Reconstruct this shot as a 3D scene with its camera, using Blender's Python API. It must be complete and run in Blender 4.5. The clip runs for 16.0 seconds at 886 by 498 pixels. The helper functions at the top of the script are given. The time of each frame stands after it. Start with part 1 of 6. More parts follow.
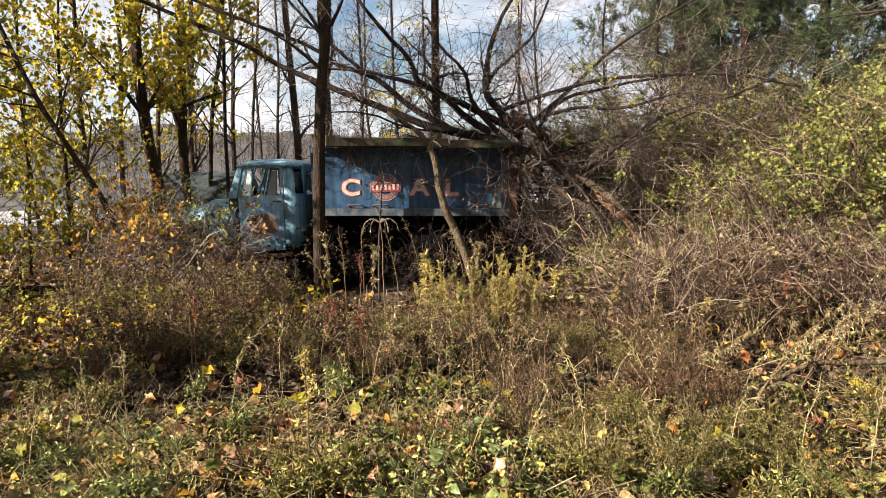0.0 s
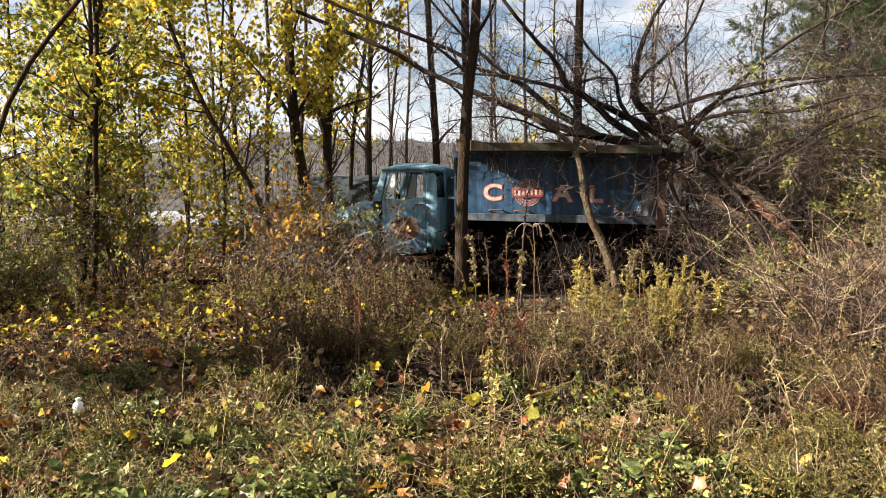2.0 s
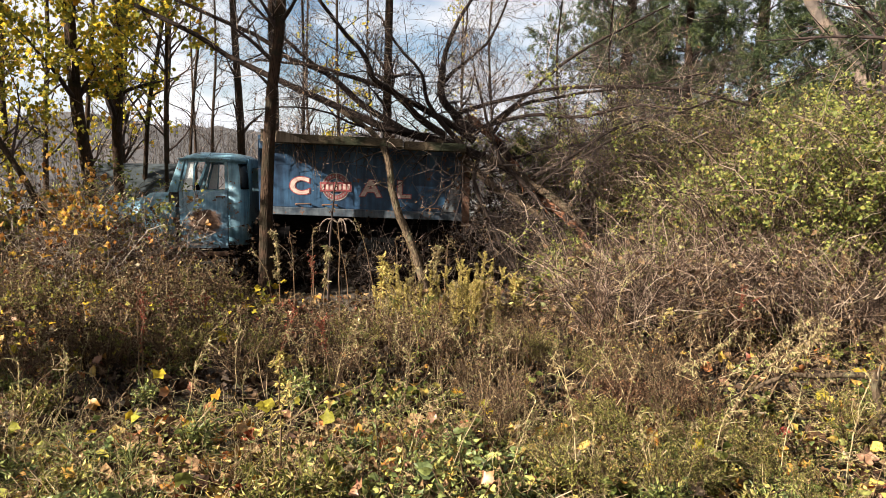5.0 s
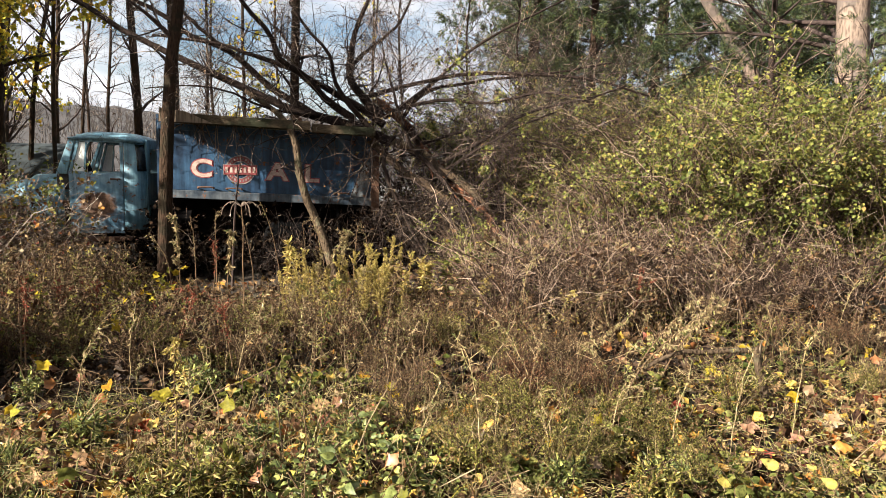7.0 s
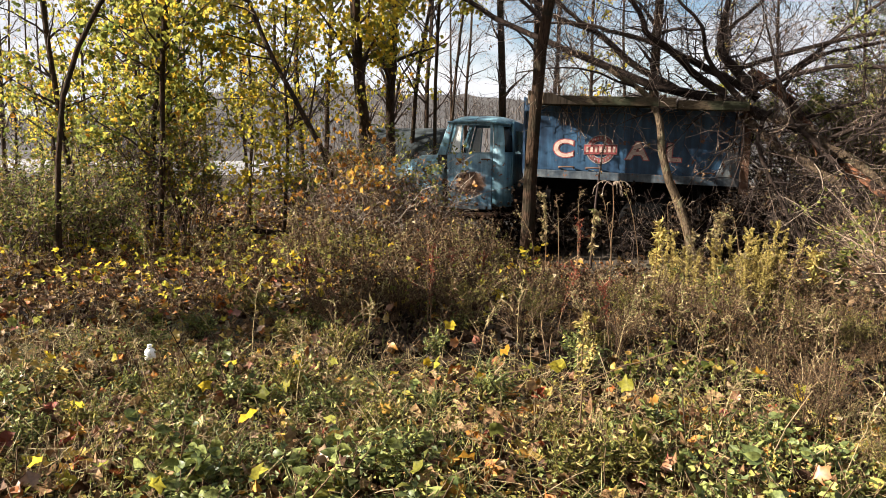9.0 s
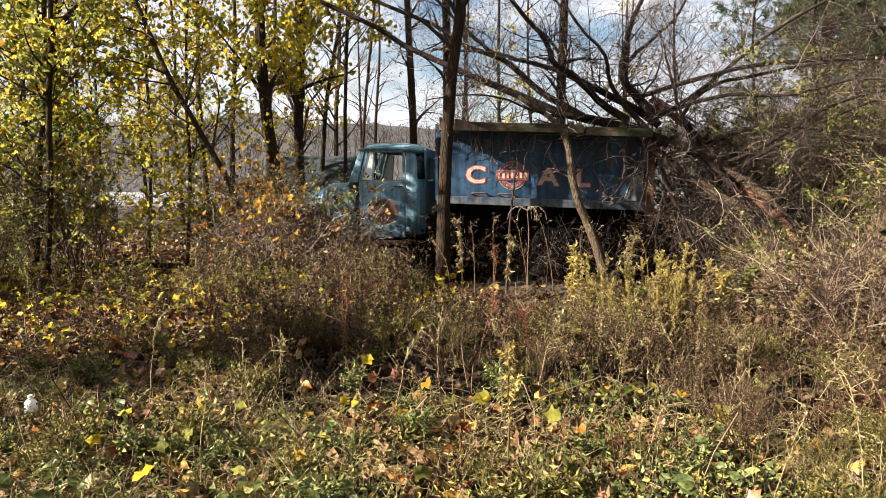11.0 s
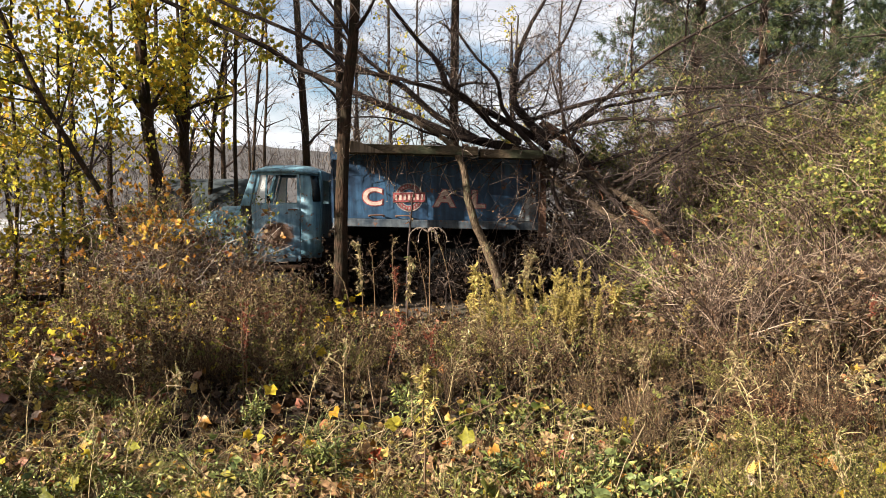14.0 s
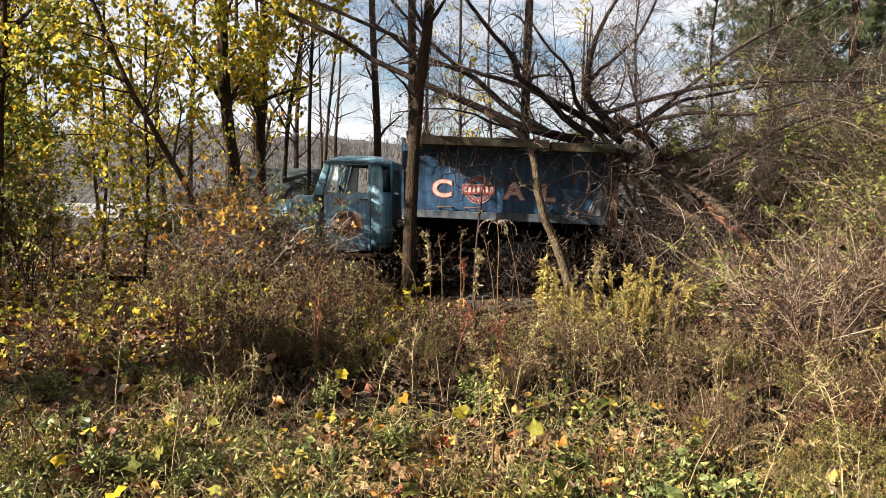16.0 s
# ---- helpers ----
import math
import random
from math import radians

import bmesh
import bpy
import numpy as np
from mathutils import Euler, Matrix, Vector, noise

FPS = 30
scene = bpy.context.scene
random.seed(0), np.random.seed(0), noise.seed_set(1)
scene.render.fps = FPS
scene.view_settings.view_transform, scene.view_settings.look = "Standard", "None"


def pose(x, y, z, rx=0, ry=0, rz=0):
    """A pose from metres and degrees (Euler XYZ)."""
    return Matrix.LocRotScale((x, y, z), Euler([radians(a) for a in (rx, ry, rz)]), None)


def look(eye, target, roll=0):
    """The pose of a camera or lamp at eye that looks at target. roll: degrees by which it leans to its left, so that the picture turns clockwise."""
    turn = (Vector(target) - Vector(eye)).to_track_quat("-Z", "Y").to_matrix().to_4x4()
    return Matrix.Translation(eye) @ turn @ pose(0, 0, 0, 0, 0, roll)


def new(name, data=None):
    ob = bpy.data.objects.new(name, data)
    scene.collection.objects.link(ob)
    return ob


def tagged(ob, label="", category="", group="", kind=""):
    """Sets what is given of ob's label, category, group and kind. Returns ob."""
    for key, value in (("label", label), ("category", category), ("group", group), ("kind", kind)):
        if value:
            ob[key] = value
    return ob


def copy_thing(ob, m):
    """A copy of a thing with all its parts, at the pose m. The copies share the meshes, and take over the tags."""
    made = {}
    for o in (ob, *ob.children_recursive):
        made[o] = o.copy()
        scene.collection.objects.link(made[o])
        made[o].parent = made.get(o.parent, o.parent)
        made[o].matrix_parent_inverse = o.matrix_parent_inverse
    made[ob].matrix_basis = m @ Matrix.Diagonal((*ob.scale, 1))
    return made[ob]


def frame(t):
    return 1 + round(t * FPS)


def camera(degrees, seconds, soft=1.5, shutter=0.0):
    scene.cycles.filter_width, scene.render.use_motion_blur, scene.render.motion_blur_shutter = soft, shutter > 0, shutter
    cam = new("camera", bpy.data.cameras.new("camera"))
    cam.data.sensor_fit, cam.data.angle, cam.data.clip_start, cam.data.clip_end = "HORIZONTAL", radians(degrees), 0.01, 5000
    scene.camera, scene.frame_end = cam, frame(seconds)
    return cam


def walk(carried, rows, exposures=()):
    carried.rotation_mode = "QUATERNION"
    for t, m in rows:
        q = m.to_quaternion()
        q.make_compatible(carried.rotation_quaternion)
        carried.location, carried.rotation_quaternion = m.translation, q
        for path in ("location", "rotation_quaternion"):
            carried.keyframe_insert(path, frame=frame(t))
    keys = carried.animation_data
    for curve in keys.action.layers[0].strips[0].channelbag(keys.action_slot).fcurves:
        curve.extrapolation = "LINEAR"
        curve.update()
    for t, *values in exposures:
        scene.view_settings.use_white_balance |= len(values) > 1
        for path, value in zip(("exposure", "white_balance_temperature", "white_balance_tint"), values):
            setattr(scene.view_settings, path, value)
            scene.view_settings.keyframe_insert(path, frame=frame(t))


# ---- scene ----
cam = camera(65.1, 16.0, soft=0.5)
PATH = [
    (0, (0.073, -0.07, 1.645), (0.044, 1.92, 1.448), -1.9),
    (0.5, (0.139, -0.085, 1.622), (-0.049, 1.898, 1.443), -1.8),
    (1, (0.078, -0.068, 1.584), (-0.242, 1.899, 1.416), -1.4),
    (1.5, (-0.186, -0.097, 1.598), (-0.548, 1.863, 1.434), -1.1),
    (2, (-0.345, -0.028, 1.606), (-0.699, 1.933, 1.441), -1.0),
    (2.5, (-0.305, 0.052, 1.579), (-0.627, 2.018, 1.404), -1.1),
    (3, (-0.282, 0.061, 1.6), (-0.547, 2.034, 1.405), -1.2),
    (3.5, (-0.328, 0.086, 1.622), (-0.506, 2.067, 1.406), -1.1),
    (4, (-0.318, 0.083, 1.617), (-0.388, 2.069, 1.397), -0.8),
    (4.5, (-0.294, 0.101, 1.633), (-0.252, 2.089, 1.419), -0.4),
    (5, (-0.234, 0.109, 1.627), (-0.063, 2.093, 1.439), 0.4),
    (5.2, (-0.224, 0.113, 1.622), (0.013, 2.091, 1.447), 0.6),
    (7.3, (-0.188, 0.136, 1.599), (0.232, 2.077, 1.36), 1.1),
    (7.5, (-0.2, 0.154, 1.615), (0.13, 2.11, 1.359), 1.1),
    (8, (-0.261, 0.153, 1.588), (-0.287, 2.132, 1.301), 0.9),
    (8.5, (-0.485, 0.126, 1.581), (-0.868, 2.066, 1.284), 0.7),
    (8.7, (-0.581, 0.153, 1.575), (-1.074, 2.069, 1.28), 0.4),
    (10.8, (-0.68, 0.403, 1.553), (-1.019, 2.361, 1.329), -0.2),
    (11, (-0.683, 0.397, 1.548), (-0.932, 2.371, 1.341), -0.1),
    (11.5, (-0.748, 0.401, 1.565), (-0.825, 2.393, 1.395), -0.0),
    (12, (-0.779, 0.412, 1.546), (-0.759, 2.407, 1.398), 0.0),
    (12.5, (-0.789, 0.417, 1.545), (-0.721, 2.411, 1.401), -0.2),
    (13, (-0.786, 0.446, 1.549), (-0.701, 2.439, 1.403), -0.4),
    (13.5, (-0.784, 0.439, 1.555), (-0.704, 2.432, 1.407), -0.5),
    (14, (-0.779, 0.44, 1.547), (-0.718, 2.433, 1.401), -0.6),
    (14.5, (-0.778, 0.424, 1.549), (-0.749, 2.419, 1.401), -0.3),
    (15, (-0.796, 0.417, 1.55), (-0.813, 2.411, 1.394), -0.0),
    (15.5, (-0.814, 0.433, 1.529), (-0.886, 2.425, 1.369), 0.3),
    (16, (-0.821, 0.416, 1.536), (-0.947, 2.405, 1.37), 0.5),
]
walk(cam, [(t, look(eye, target, roll)) for t, eye, target, roll in PATH], exposures=((0.0, 2.1), (16.0, 2.1)))

# ---- world, sun ----
SUN_FROM = Vector((-0.84, -0.32, 0.44)).normalized()
SUN_EL = math.asin(SUN_FROM.z)
world = bpy.data.worlds.new("sky")
scene.world = world
world.use_nodes = True
wn, wl = world.node_tree.nodes, world.node_tree.links
wn.clear()
sky = wn.new("ShaderNodeTexSky")
sky.sky_type, sky.sun_disc = "NISHITA", False
sky.sun_elevation, sky.sun_rotation = SUN_EL, math.atan2(SUN_FROM.x, SUN_FROM.y)
coord = wn.new("ShaderNodeTexCoord")
stretch = wn.new("ShaderNodeMapping")
stretch.inputs["Scale"].default_value = (1.6, 1.6, 4.2)
stretch.inputs["Location"].default_value = (0.35, 0.0, 0.6)
cloud = wn.new("ShaderNodeTexNoise")
cloud.inputs["Scale"].default_value, cloud.inputs["Detail"].default_value, cloud.inputs["Roughness"].default_value = 1.9, 8, 0.55
ramp = wn.new("ShaderNodeValToRGB")
ramp.color_ramp.elements[0].position, ramp.color_ramp.elements[1].position = 0.38, 0.51
cloud2 = wn.new("ShaderNodeTexNoise")
cloud2.inputs["Scale"].default_value, cloud2.inputs["Detail"].default_value = 3.1, 6
ramp2 = wn.new("ShaderNodeValToRGB")
ramp2.color_ramp.elements[0].position, ramp2.color_ramp.elements[1].position = 0.35, 0.66
ramp2.color_ramp.elements[0].color, ramp2.color_ramp.elements[1].color = (20.5, 21.2, 23.2, 1), (30.0, 30.0, 30.4, 1)
mix = wn.new("ShaderNodeMix")
mix.data_type = "RGBA"
back = wn.new("ShaderNodeBackground")
back.inputs["Strength"].default_value = 0.0091
wout = wn.new("ShaderNodeOutputWorld")
wl.new(coord.outputs["Generated"], stretch.inputs["Vector"])
wl.new(stretch.outputs["Vector"], cloud.inputs["Vector"])
wl.new(stretch.outputs["Vector"], cloud2.inputs["Vector"])
wl.new(cloud.outputs["Fac"], ramp.inputs["Fac"])
wl.new(cloud2.outputs["Fac"], ramp2.inputs["Fac"])
wl.new(ramp.outputs["Color"], mix.inputs["Factor"])
bright = wn.new("ShaderNodeVectorMath")
bright.operation = "SCALE"
bright.inputs["Scale"].default_value = 4.4
wl.new(sky.outputs["Color"], bright.inputs[0])
wl.new(bright.outputs["Vector"], mix.inputs["A"])
wl.new(ramp2.outputs["Color"], mix.inputs["B"])
wl.new(mix.outputs["Result"], back.inputs["Color"])
wl.new(back.outputs["Background"], wout.inputs["Surface"])

sun = new("sun", bpy.data.lights.new("sun", "SUN"))
sun.data.energy, sun.data.angle, sun.data.color = 5.0, radians(0.6), (1.0, 0.93, 0.82)
sun.matrix_world = look(SUN_FROM * 60, (0, 0, 0))
tagged(sun, kind="structure")

# ---- materials ----
def nodes_of(name):
    mat = bpy.data.materials.new(name)
    mat.use_nodes = True
    n, l = mat.node_tree.nodes, mat.node_tree.links
    return mat, n, l, n["Principled BSDF"]


def ramp_node(n, stops):
    r = n.new("ShaderNodeValToRGB")
    e = r.color_ramp.elements
    for k, (p, c) in enumerate(stops):
        if k < 2:
            e[k].position = p
        else:
            e.new(p)
    for k, (p, c) in enumerate(stops):
        e[k].position, e[k].color = p, (*c, 1)
    return r


def noise_node(n, l, scale, detail=5, rough=0.6, vector=None):
    t = n.new("ShaderNodeTexNoise")
    t.inputs["Scale"].default_value, t.inputs["Detail"].default_value, t.inputs["Roughness"].default_value = scale, detail, rough
    if vector is not None:
        l.new(vector, t.inputs["Vector"])
    return t


def bump_node(n, l, height, strength, dist, bsdf):
    b = n.new("ShaderNodeBump")
    b.inputs["Strength"].default_value, b.inputs["Distance"].default_value = strength, dist
    l.new(height, b.inputs["Height"])
    l.new(b.outputs["Normal"], bsdf.inputs["Normal"])


def leaf_material(name, stops, rough=0.6, through_light=0.35, gloss=0.1, value=(0.22, 1.26)):
    """Leaves and blades: every piece takes its own colour from the ramp, and lets some light through."""
    mat, n, l, p = nodes_of(name)
    geo = n.new("ShaderNodeNewGeometry")
    r = ramp_node(n, stops)
    l.new(geo.outputs["Random Per Island"], r.inputs["Fac"])
    tex = n.new("ShaderNodeTexCoord")
    blot = noise_node(n, l, 45, 4, 0.6, tex.outputs["Object"])
    hsv = n.new("ShaderNodeHueSaturation")
    val = n.new("ShaderNodeMapRange")
    val.inputs["From Min"].default_value, val.inputs["From Max"].default_value = 0.3, 0.7
    val.inputs["To Min"].default_value, val.inputs["To Max"].default_value = value
    l.new(blot.outputs["Fac"], val.inputs["Value"])
    l.new(val.outputs["Result"], hsv.inputs["Value"])
    l.new(r.outputs["Color"], hsv.inputs["Color"])
    l.new(hsv.outputs["Color"], p.inputs["Base Color"])
    p.inputs["Roughness"].default_value = rough
    p.inputs["Specular IOR Level"].default_value = gloss
    tr = n.new("ShaderNodeBsdfTranslucent")
    l.new(hsv.outputs["Color"], tr.inputs["Color"])
    m = n.new("ShaderNodeMixShader")
    m.inputs["Fac"].default_value = through_light
    l.new(p.outputs["BSDF"], m.inputs[1])
    l.new(tr.outputs["BSDF"], m.inputs[2])
    l.new(m.outputs["Shader"], n["Material Output"].inputs["Surface"])
    return mat


def bark_material(name, dark, light, scale=14, moss=None, stretch_z=0.25, moss_at=0.46, relief=0.012):
    mat, n, l, p = nodes_of(name)
    tex = n.new("ShaderNodeTexCoord")
    mp = n.new("ShaderNodeMapping")
    mp.inputs["Scale"].default_value = (1, 1, stretch_z)
    l.new(tex.outputs["Object"], mp.inputs["Vector"])
    fine = noise_node(n, l, scale * 3, 8, 0.7, mp.outputs["Vector"])
    big = noise_node(n, l, scale * 0.22, 4, 0.6, tex.outputs["Object"])
    ridge = n.new("ShaderNodeTexVoronoi")
    ridge.inputs["Scale"].default_value = scale * 2.2
    l.new(mp.outputs["Vector"], ridge.inputs["Vector"])
    add = n.new("ShaderNodeMath")
    add.operation = "MULTIPLY_ADD"
    add.inputs[1].default_value = 0.7
    l.new(ridge.outputs["Distance"], add.inputs[0])
    l.new(fine.outputs["Fac"], add.inputs[2])
    r = ramp_node(n, [(0.35, dark), (0.95, light)])
    l.new(add.outputs["Value"], r.inputs["Fac"])
    col = r.outputs["Color"]
    if moss:
        rm = ramp_node(n, [(moss_at, (0, 0, 0)), (moss_at + 0.1, (1, 1, 1))])
        l.new(big.outputs["Fac"], rm.inputs["Fac"])
        mx = n.new("ShaderNodeMix")
        mx.data_type = "RGBA"
        l.new(rm.outputs["Color"], mx.inputs["Factor"])
        l.new(col, mx.inputs["A"])
        mx.inputs["B"].default_value = (*moss, 1)
        col = mx.outputs["Result"]
    l.new(col, p.inputs["Base Color"])
    p.inputs["Roughness"].default_value = 0.9
    p.inputs["Specular IOR Level"].default_value = 0.05
    bump_node(n, l, add.outputs["Value"], 0.8, relief, p)
    return mat


def stem_material(name, stops, rough=0.75):
    mat, n, l, p = nodes_of(name)
    geo = n.new("ShaderNodeNewGeometry")
    r = ramp_node(n, stops)
    tex = n.new("ShaderNodeTexCoord")
    big = noise_node(n, l, 25, 3, 0.6, tex.outputs["Object"])
    mth = n.new("ShaderNodeMath")
    mth.operation = "MULTIPLY_ADD"
    mth.inputs[1].default_value, mth.inputs[2].default_value = 0.5, -0.25
    l.new(big.outputs["Fac"], mth.inputs[0])
    add = n.new("ShaderNodeMath")
    l.new(geo.outputs["Random Per Island"], add.inputs[0])
    l.new(mth.outputs["Value"], add.inputs[1])
    l.new(add.outputs["Value"], r.inputs["Fac"])
    l.new(r.outputs["Color"], p.inputs["Base Color"])
    p.inputs["Roughness"].default_value = rough
    p.inputs["Specular IOR Level"].default_value = 0.08
    return mat


def paint_material(name, main, faded, rust_amount, metal_rust=(0.11, 0.045, 0.02), rough=0.45, scale=2.2, spot=None):
    """Old vehicle paint: faded in clouds, chipped to rust, dusty in streaks."""
    mat, n, l, p = nodes_of(name)
    tex = n.new("ShaderNodeTexCoord")
    v = tex.outputs["Object"]
    fade = noise_node(n, l, scale, 6, 0.62, v)
    r = ramp_node(n, [(0.36, main), (0.66, faded)])
    l.new(fade.outputs["Fac"], r.inputs["Fac"])
    mp = n.new("ShaderNodeMapping")
    mp.inputs["Scale"].default_value = (9, 9, 0.8)
    l.new(v, mp.inputs["Vector"])
    streak = noise_node(n, l, 1.6, 5, 0.6, mp.outputs["Vector"])
    rs = ramp_node(n, [(0.40, (0.55, 0.56, 0.58)), (0.66, (1.14, 1.14, 1.14))])
    l.new(streak.outputs["Fac"], rs.inputs["Fac"])
    mul = n.new("ShaderNodeMix")
    mul.data_type, mul.blend_type = "RGBA", "MULTIPLY"
    mul.inputs["Factor"].default_value = 1
    l.new(r.outputs["Color"], mul.inputs["A"])
    l.new(rs.outputs["Color"], mul.inputs["B"])
    chip = noise_node(n, l, scale * 2.6, 10, 0.72, v)
    edge = 0.72 - rust_amount * 0.3
    rc = ramp_node(n, [(edge, (0, 0, 0)), (edge + 0.035, (1, 1, 1))])
    l.new(chip.outputs["Fac"], rc.inputs["Fac"])
    mask = rc.outputs["Color"]
    if spot:
        # a worn-off sign: one ragged round patch about spot, of half-sizes given
        sub = n.new("ShaderNodeVectorMath")
        sub.operation = "SUBTRACT"
        sub.inputs[1].default_value = (spot[0], 0, spot[1])
        l.new(v, sub.inputs[0])
        div = n.new("ShaderNodeVectorMath")
        div.operation = "MULTIPLY"
        div.inputs[1].default_value = (1 / spot[2], 0, 1 / spot[3])
        l.new(sub.outputs["Vector"], div.inputs[0])
        ln = n.new("ShaderNodeVectorMath")
        ln.operation = "LENGTH"
        l.new(div.outputs["Vector"], ln.inputs[0])
        rag = noise_node(n, l, 9, 8, 0.75, v)
        sm0 = n.new("ShaderNodeMath")
        sm0.operation = "MULTIPLY_ADD"
        sm0.inputs[1].default_value = 1.3
        l.new(rag.outputs["Fac"], sm0.inputs[0])
        l.new(ln.outputs["Value"], sm0.inputs[2])
        rp = ramp_node(n, [(0.0, (1, 1, 1)), (1.0, (0, 0, 0))])
        mr = n.new("ShaderNodeMapRange")
        mr.inputs["From Min"].default_value, mr.inputs["From Max"].default_value = 1.45, 1.75
        l.new(sm0.outputs["Value"], mr.inputs["Value"])
        l.new(mr.outputs["Result"], rp.inputs["Fac"])
        mxs = n.new("ShaderNodeMix")
        mxs.data_type, mxs.blend_type = "RGBA", "LIGHTEN"
        mxs.inputs["Factor"].default_value = 1
        l.new(rc.outputs["Color"], mxs.inputs["A"])
        l.new(rp.outputs["Color"], mxs.inputs["B"])
        mask = mxs.outputs["Result"]
    rusty = noise_node(n, l, 30, 6, 0.7, v)
    rr = ramp_node(n, [(0.3, tuple(0.45 * c for c in metal_rust)), (0.7, tuple(1.8 * c for c in metal_rust))])
    l.new(rusty.outputs["Fac"], rr.inputs["Fac"])
    mx = n.new("ShaderNodeMix")
    mx.data_type = "RGBA"
    l.new(mask, mx.inputs["Factor"])
    l.new(mul.outputs["Result"], mx.inputs["A"])
    l.new(rr.outputs["Color"], mx.inputs["B"])
    l.new(mx.outputs["Result"], p.inputs["Base Color"])
    ro = n.new("ShaderNodeMapRange")
    ro.inputs["To Min"].default_value, ro.inputs["To Max"].default_value = rough, 0.92
    l.new(mask, ro.inputs["Value"])
    l.new(ro.outputs["Result"], p.inputs["Roughness"])
    p.inputs["Specular IOR Level"].default_value = 0.4
    dent = noise_node(n, l, 3.5, 3, 0.5, v)
    sm = n.new("ShaderNodeMath")
    sm.operation = "MULTIPLY_ADD"
    sm.inputs[1].default_value = 0.18
    l.new(chip.outputs["Fac"], sm.inputs[0])
    l.new(dent.outputs["Fac"], sm.inputs[2])
    bump_node(n, l, sm.outputs["Value"], 0.35, 0.03, p)
    return mat


def plain_material(name, color, rough=0.7, metallic=0.0, vary=0.3, scale=20, gloss=0.35):
    mat, n, l, p = nodes_of(name)
    tex = n.new("ShaderNodeTexCoord")
    t = noise_node(n, l, scale, 6, 0.65, tex.outputs["Object"])
    r = ramp_node(n, [(0.3, tuple(c * (1 - vary) for c in color)), (0.7, tuple(min(1, c * (1 + vary)) for c in color))])
    l.new(t.outputs["Fac"], r.inputs["Fac"])
    l.new(r.outputs["Color"], p.inputs["Base Color"])
    p.inputs["Roughness"].default_value, p.inputs["Metallic"].default_value = rough, metallic
    p.inputs["Specular IOR Level"].default_value = gloss
    bump_node(n, l, t.outputs["Fac"], 0.3, 0.01, p)
    return mat


M_LITTER = leaf_material("fallen_leaves", [(0.0, (0.04, 0.02, 0.012)), (0.3, (0.09, 0.045, 0.022)), (0.5, (0.22, 0.125, 0.06)), (0.7, (0.36, 0.23, 0.11)), (0.82, (0.52, 0.36, 0.07)), (0.91, (0.44, 0.16, 0.035)), (0.95, (0.22, 0.035, 0.025)), (1.0, (0.50, 0.41, 0.26))], 0.55, 0.08)
# litter for under the weeds, with their shade put into the leaf colour
M_SHADELEAF = leaf_material("shade_toned_leaves", [(0.0, (0.018, 0.011, 0.008)), (0.6, (0.055, 0.032, 0.018)), (0.9, (0.12, 0.07, 0.035)), (1.0, (0.22, 0.13, 0.05))], 0.6, 0.08)
# near-black leaves: the shade beneath the truck is put into their colour
M_LITTER_DARK = leaf_material("shade_black_leaves", [(0.0, (0.008, 0.006, 0.005)), (0.7, (0.018, 0.012, 0.008)), (1.0, (0.05, 0.03, 0.018))], 0.8, 0.05, 0.02)
M_HEDGE = leaf_material("olive_maple_leaves", [(0.0, (0.07, 0.095, 0.025)), (0.45, (0.22, 0.23, 0.05)), (0.75, (0.38, 0.34, 0.06)), (0.93, (0.56, 0.41, 0.045)), (1.0, (0.46, 0.20, 0.03))], 0.5, 0.64, 0.1, (0.5, 1.2))
M_YELLOW = leaf_material("yellow_maple_leaves", [(0.0, (0.13, 0.14, 0.035)), (0.35, (0.30, 0.28, 0.045)), (0.65, (0.50, 0.40, 0.045)), (0.9, (0.64, 0.44, 0.035)), (1.0, (0.46, 0.22, 0.03))], 0.5, 0.62, 0.1, (0.5, 1.2))
M_SHRUB = leaf_material("shrub_leaves", [(0.0, (0.07, 0.09, 0.02)), (0.35, (0.15, 0.165, 0.045)), (0.7, (0.27, 0.265, 0.075)), (0.92, (0.42, 0.34, 0.08)), (1.0, (0.40, 0.20, 0.05))], 0.5, 0.45)
M_VINE = leaf_material("vine_leaves", [(0.0, (0.08, 0.105, 0.03)), (0.35, (0.17, 0.19, 0.05)), (0.7, (0.31, 0.32, 0.08)), (0.92, (0.43, 0.39, 0.10)), (1.0, (0.38, 0.24, 0.07))], 0.5, 0.4, 0.1, (0.3, 1.08))
M_GREEN = leaf_material("ground_ivy_leaves", [(0.0, (0.06, 0.08, 0.028)), (0.4, (0.14, 0.165, 0.05)), (0.75, (0.27, 0.29, 0.085)), (0.93, (0.38, 0.38, 0.11)), (1.0, (0.45, 0.36, 0.06))], 0.45, 0.18, 0.2)
M_DRYLEAF = leaf_material("withered_leaves", [(0.0, (0.035, 0.02, 0.014)), (0.35, (0.09, 0.05, 0.027)), (0.6, (0.17, 0.10, 0.05)), (0.78, (0.24, 0.155, 0.08)), (0.9, (0.12, 0.12, 0.05)), (1.0, (0.36, 0.25, 0.14))], 0.7, 0.14)
M_GOLD = leaf_material("goldenrod_leaves", [(0.0, (0.26, 0.17, 0.06)), (0.4, (0.45, 0.34, 0.11)), (0.8, (0.62, 0.49, 0.15)), (1.0, (0.38, 0.37, 0.10))], 0.55, 0.3)
M_GRASS = leaf_material("dry_grass", [(0.0, (0.16, 0.11, 0.05)), (0.4, (0.28, 0.20, 0.10)), (0.75, (0.42, 0.32, 0.17)), (0.92, (0.22, 0.24, 0.08)), (1.0, (0.56, 0.45, 0.25))], 0.6, 0.12)
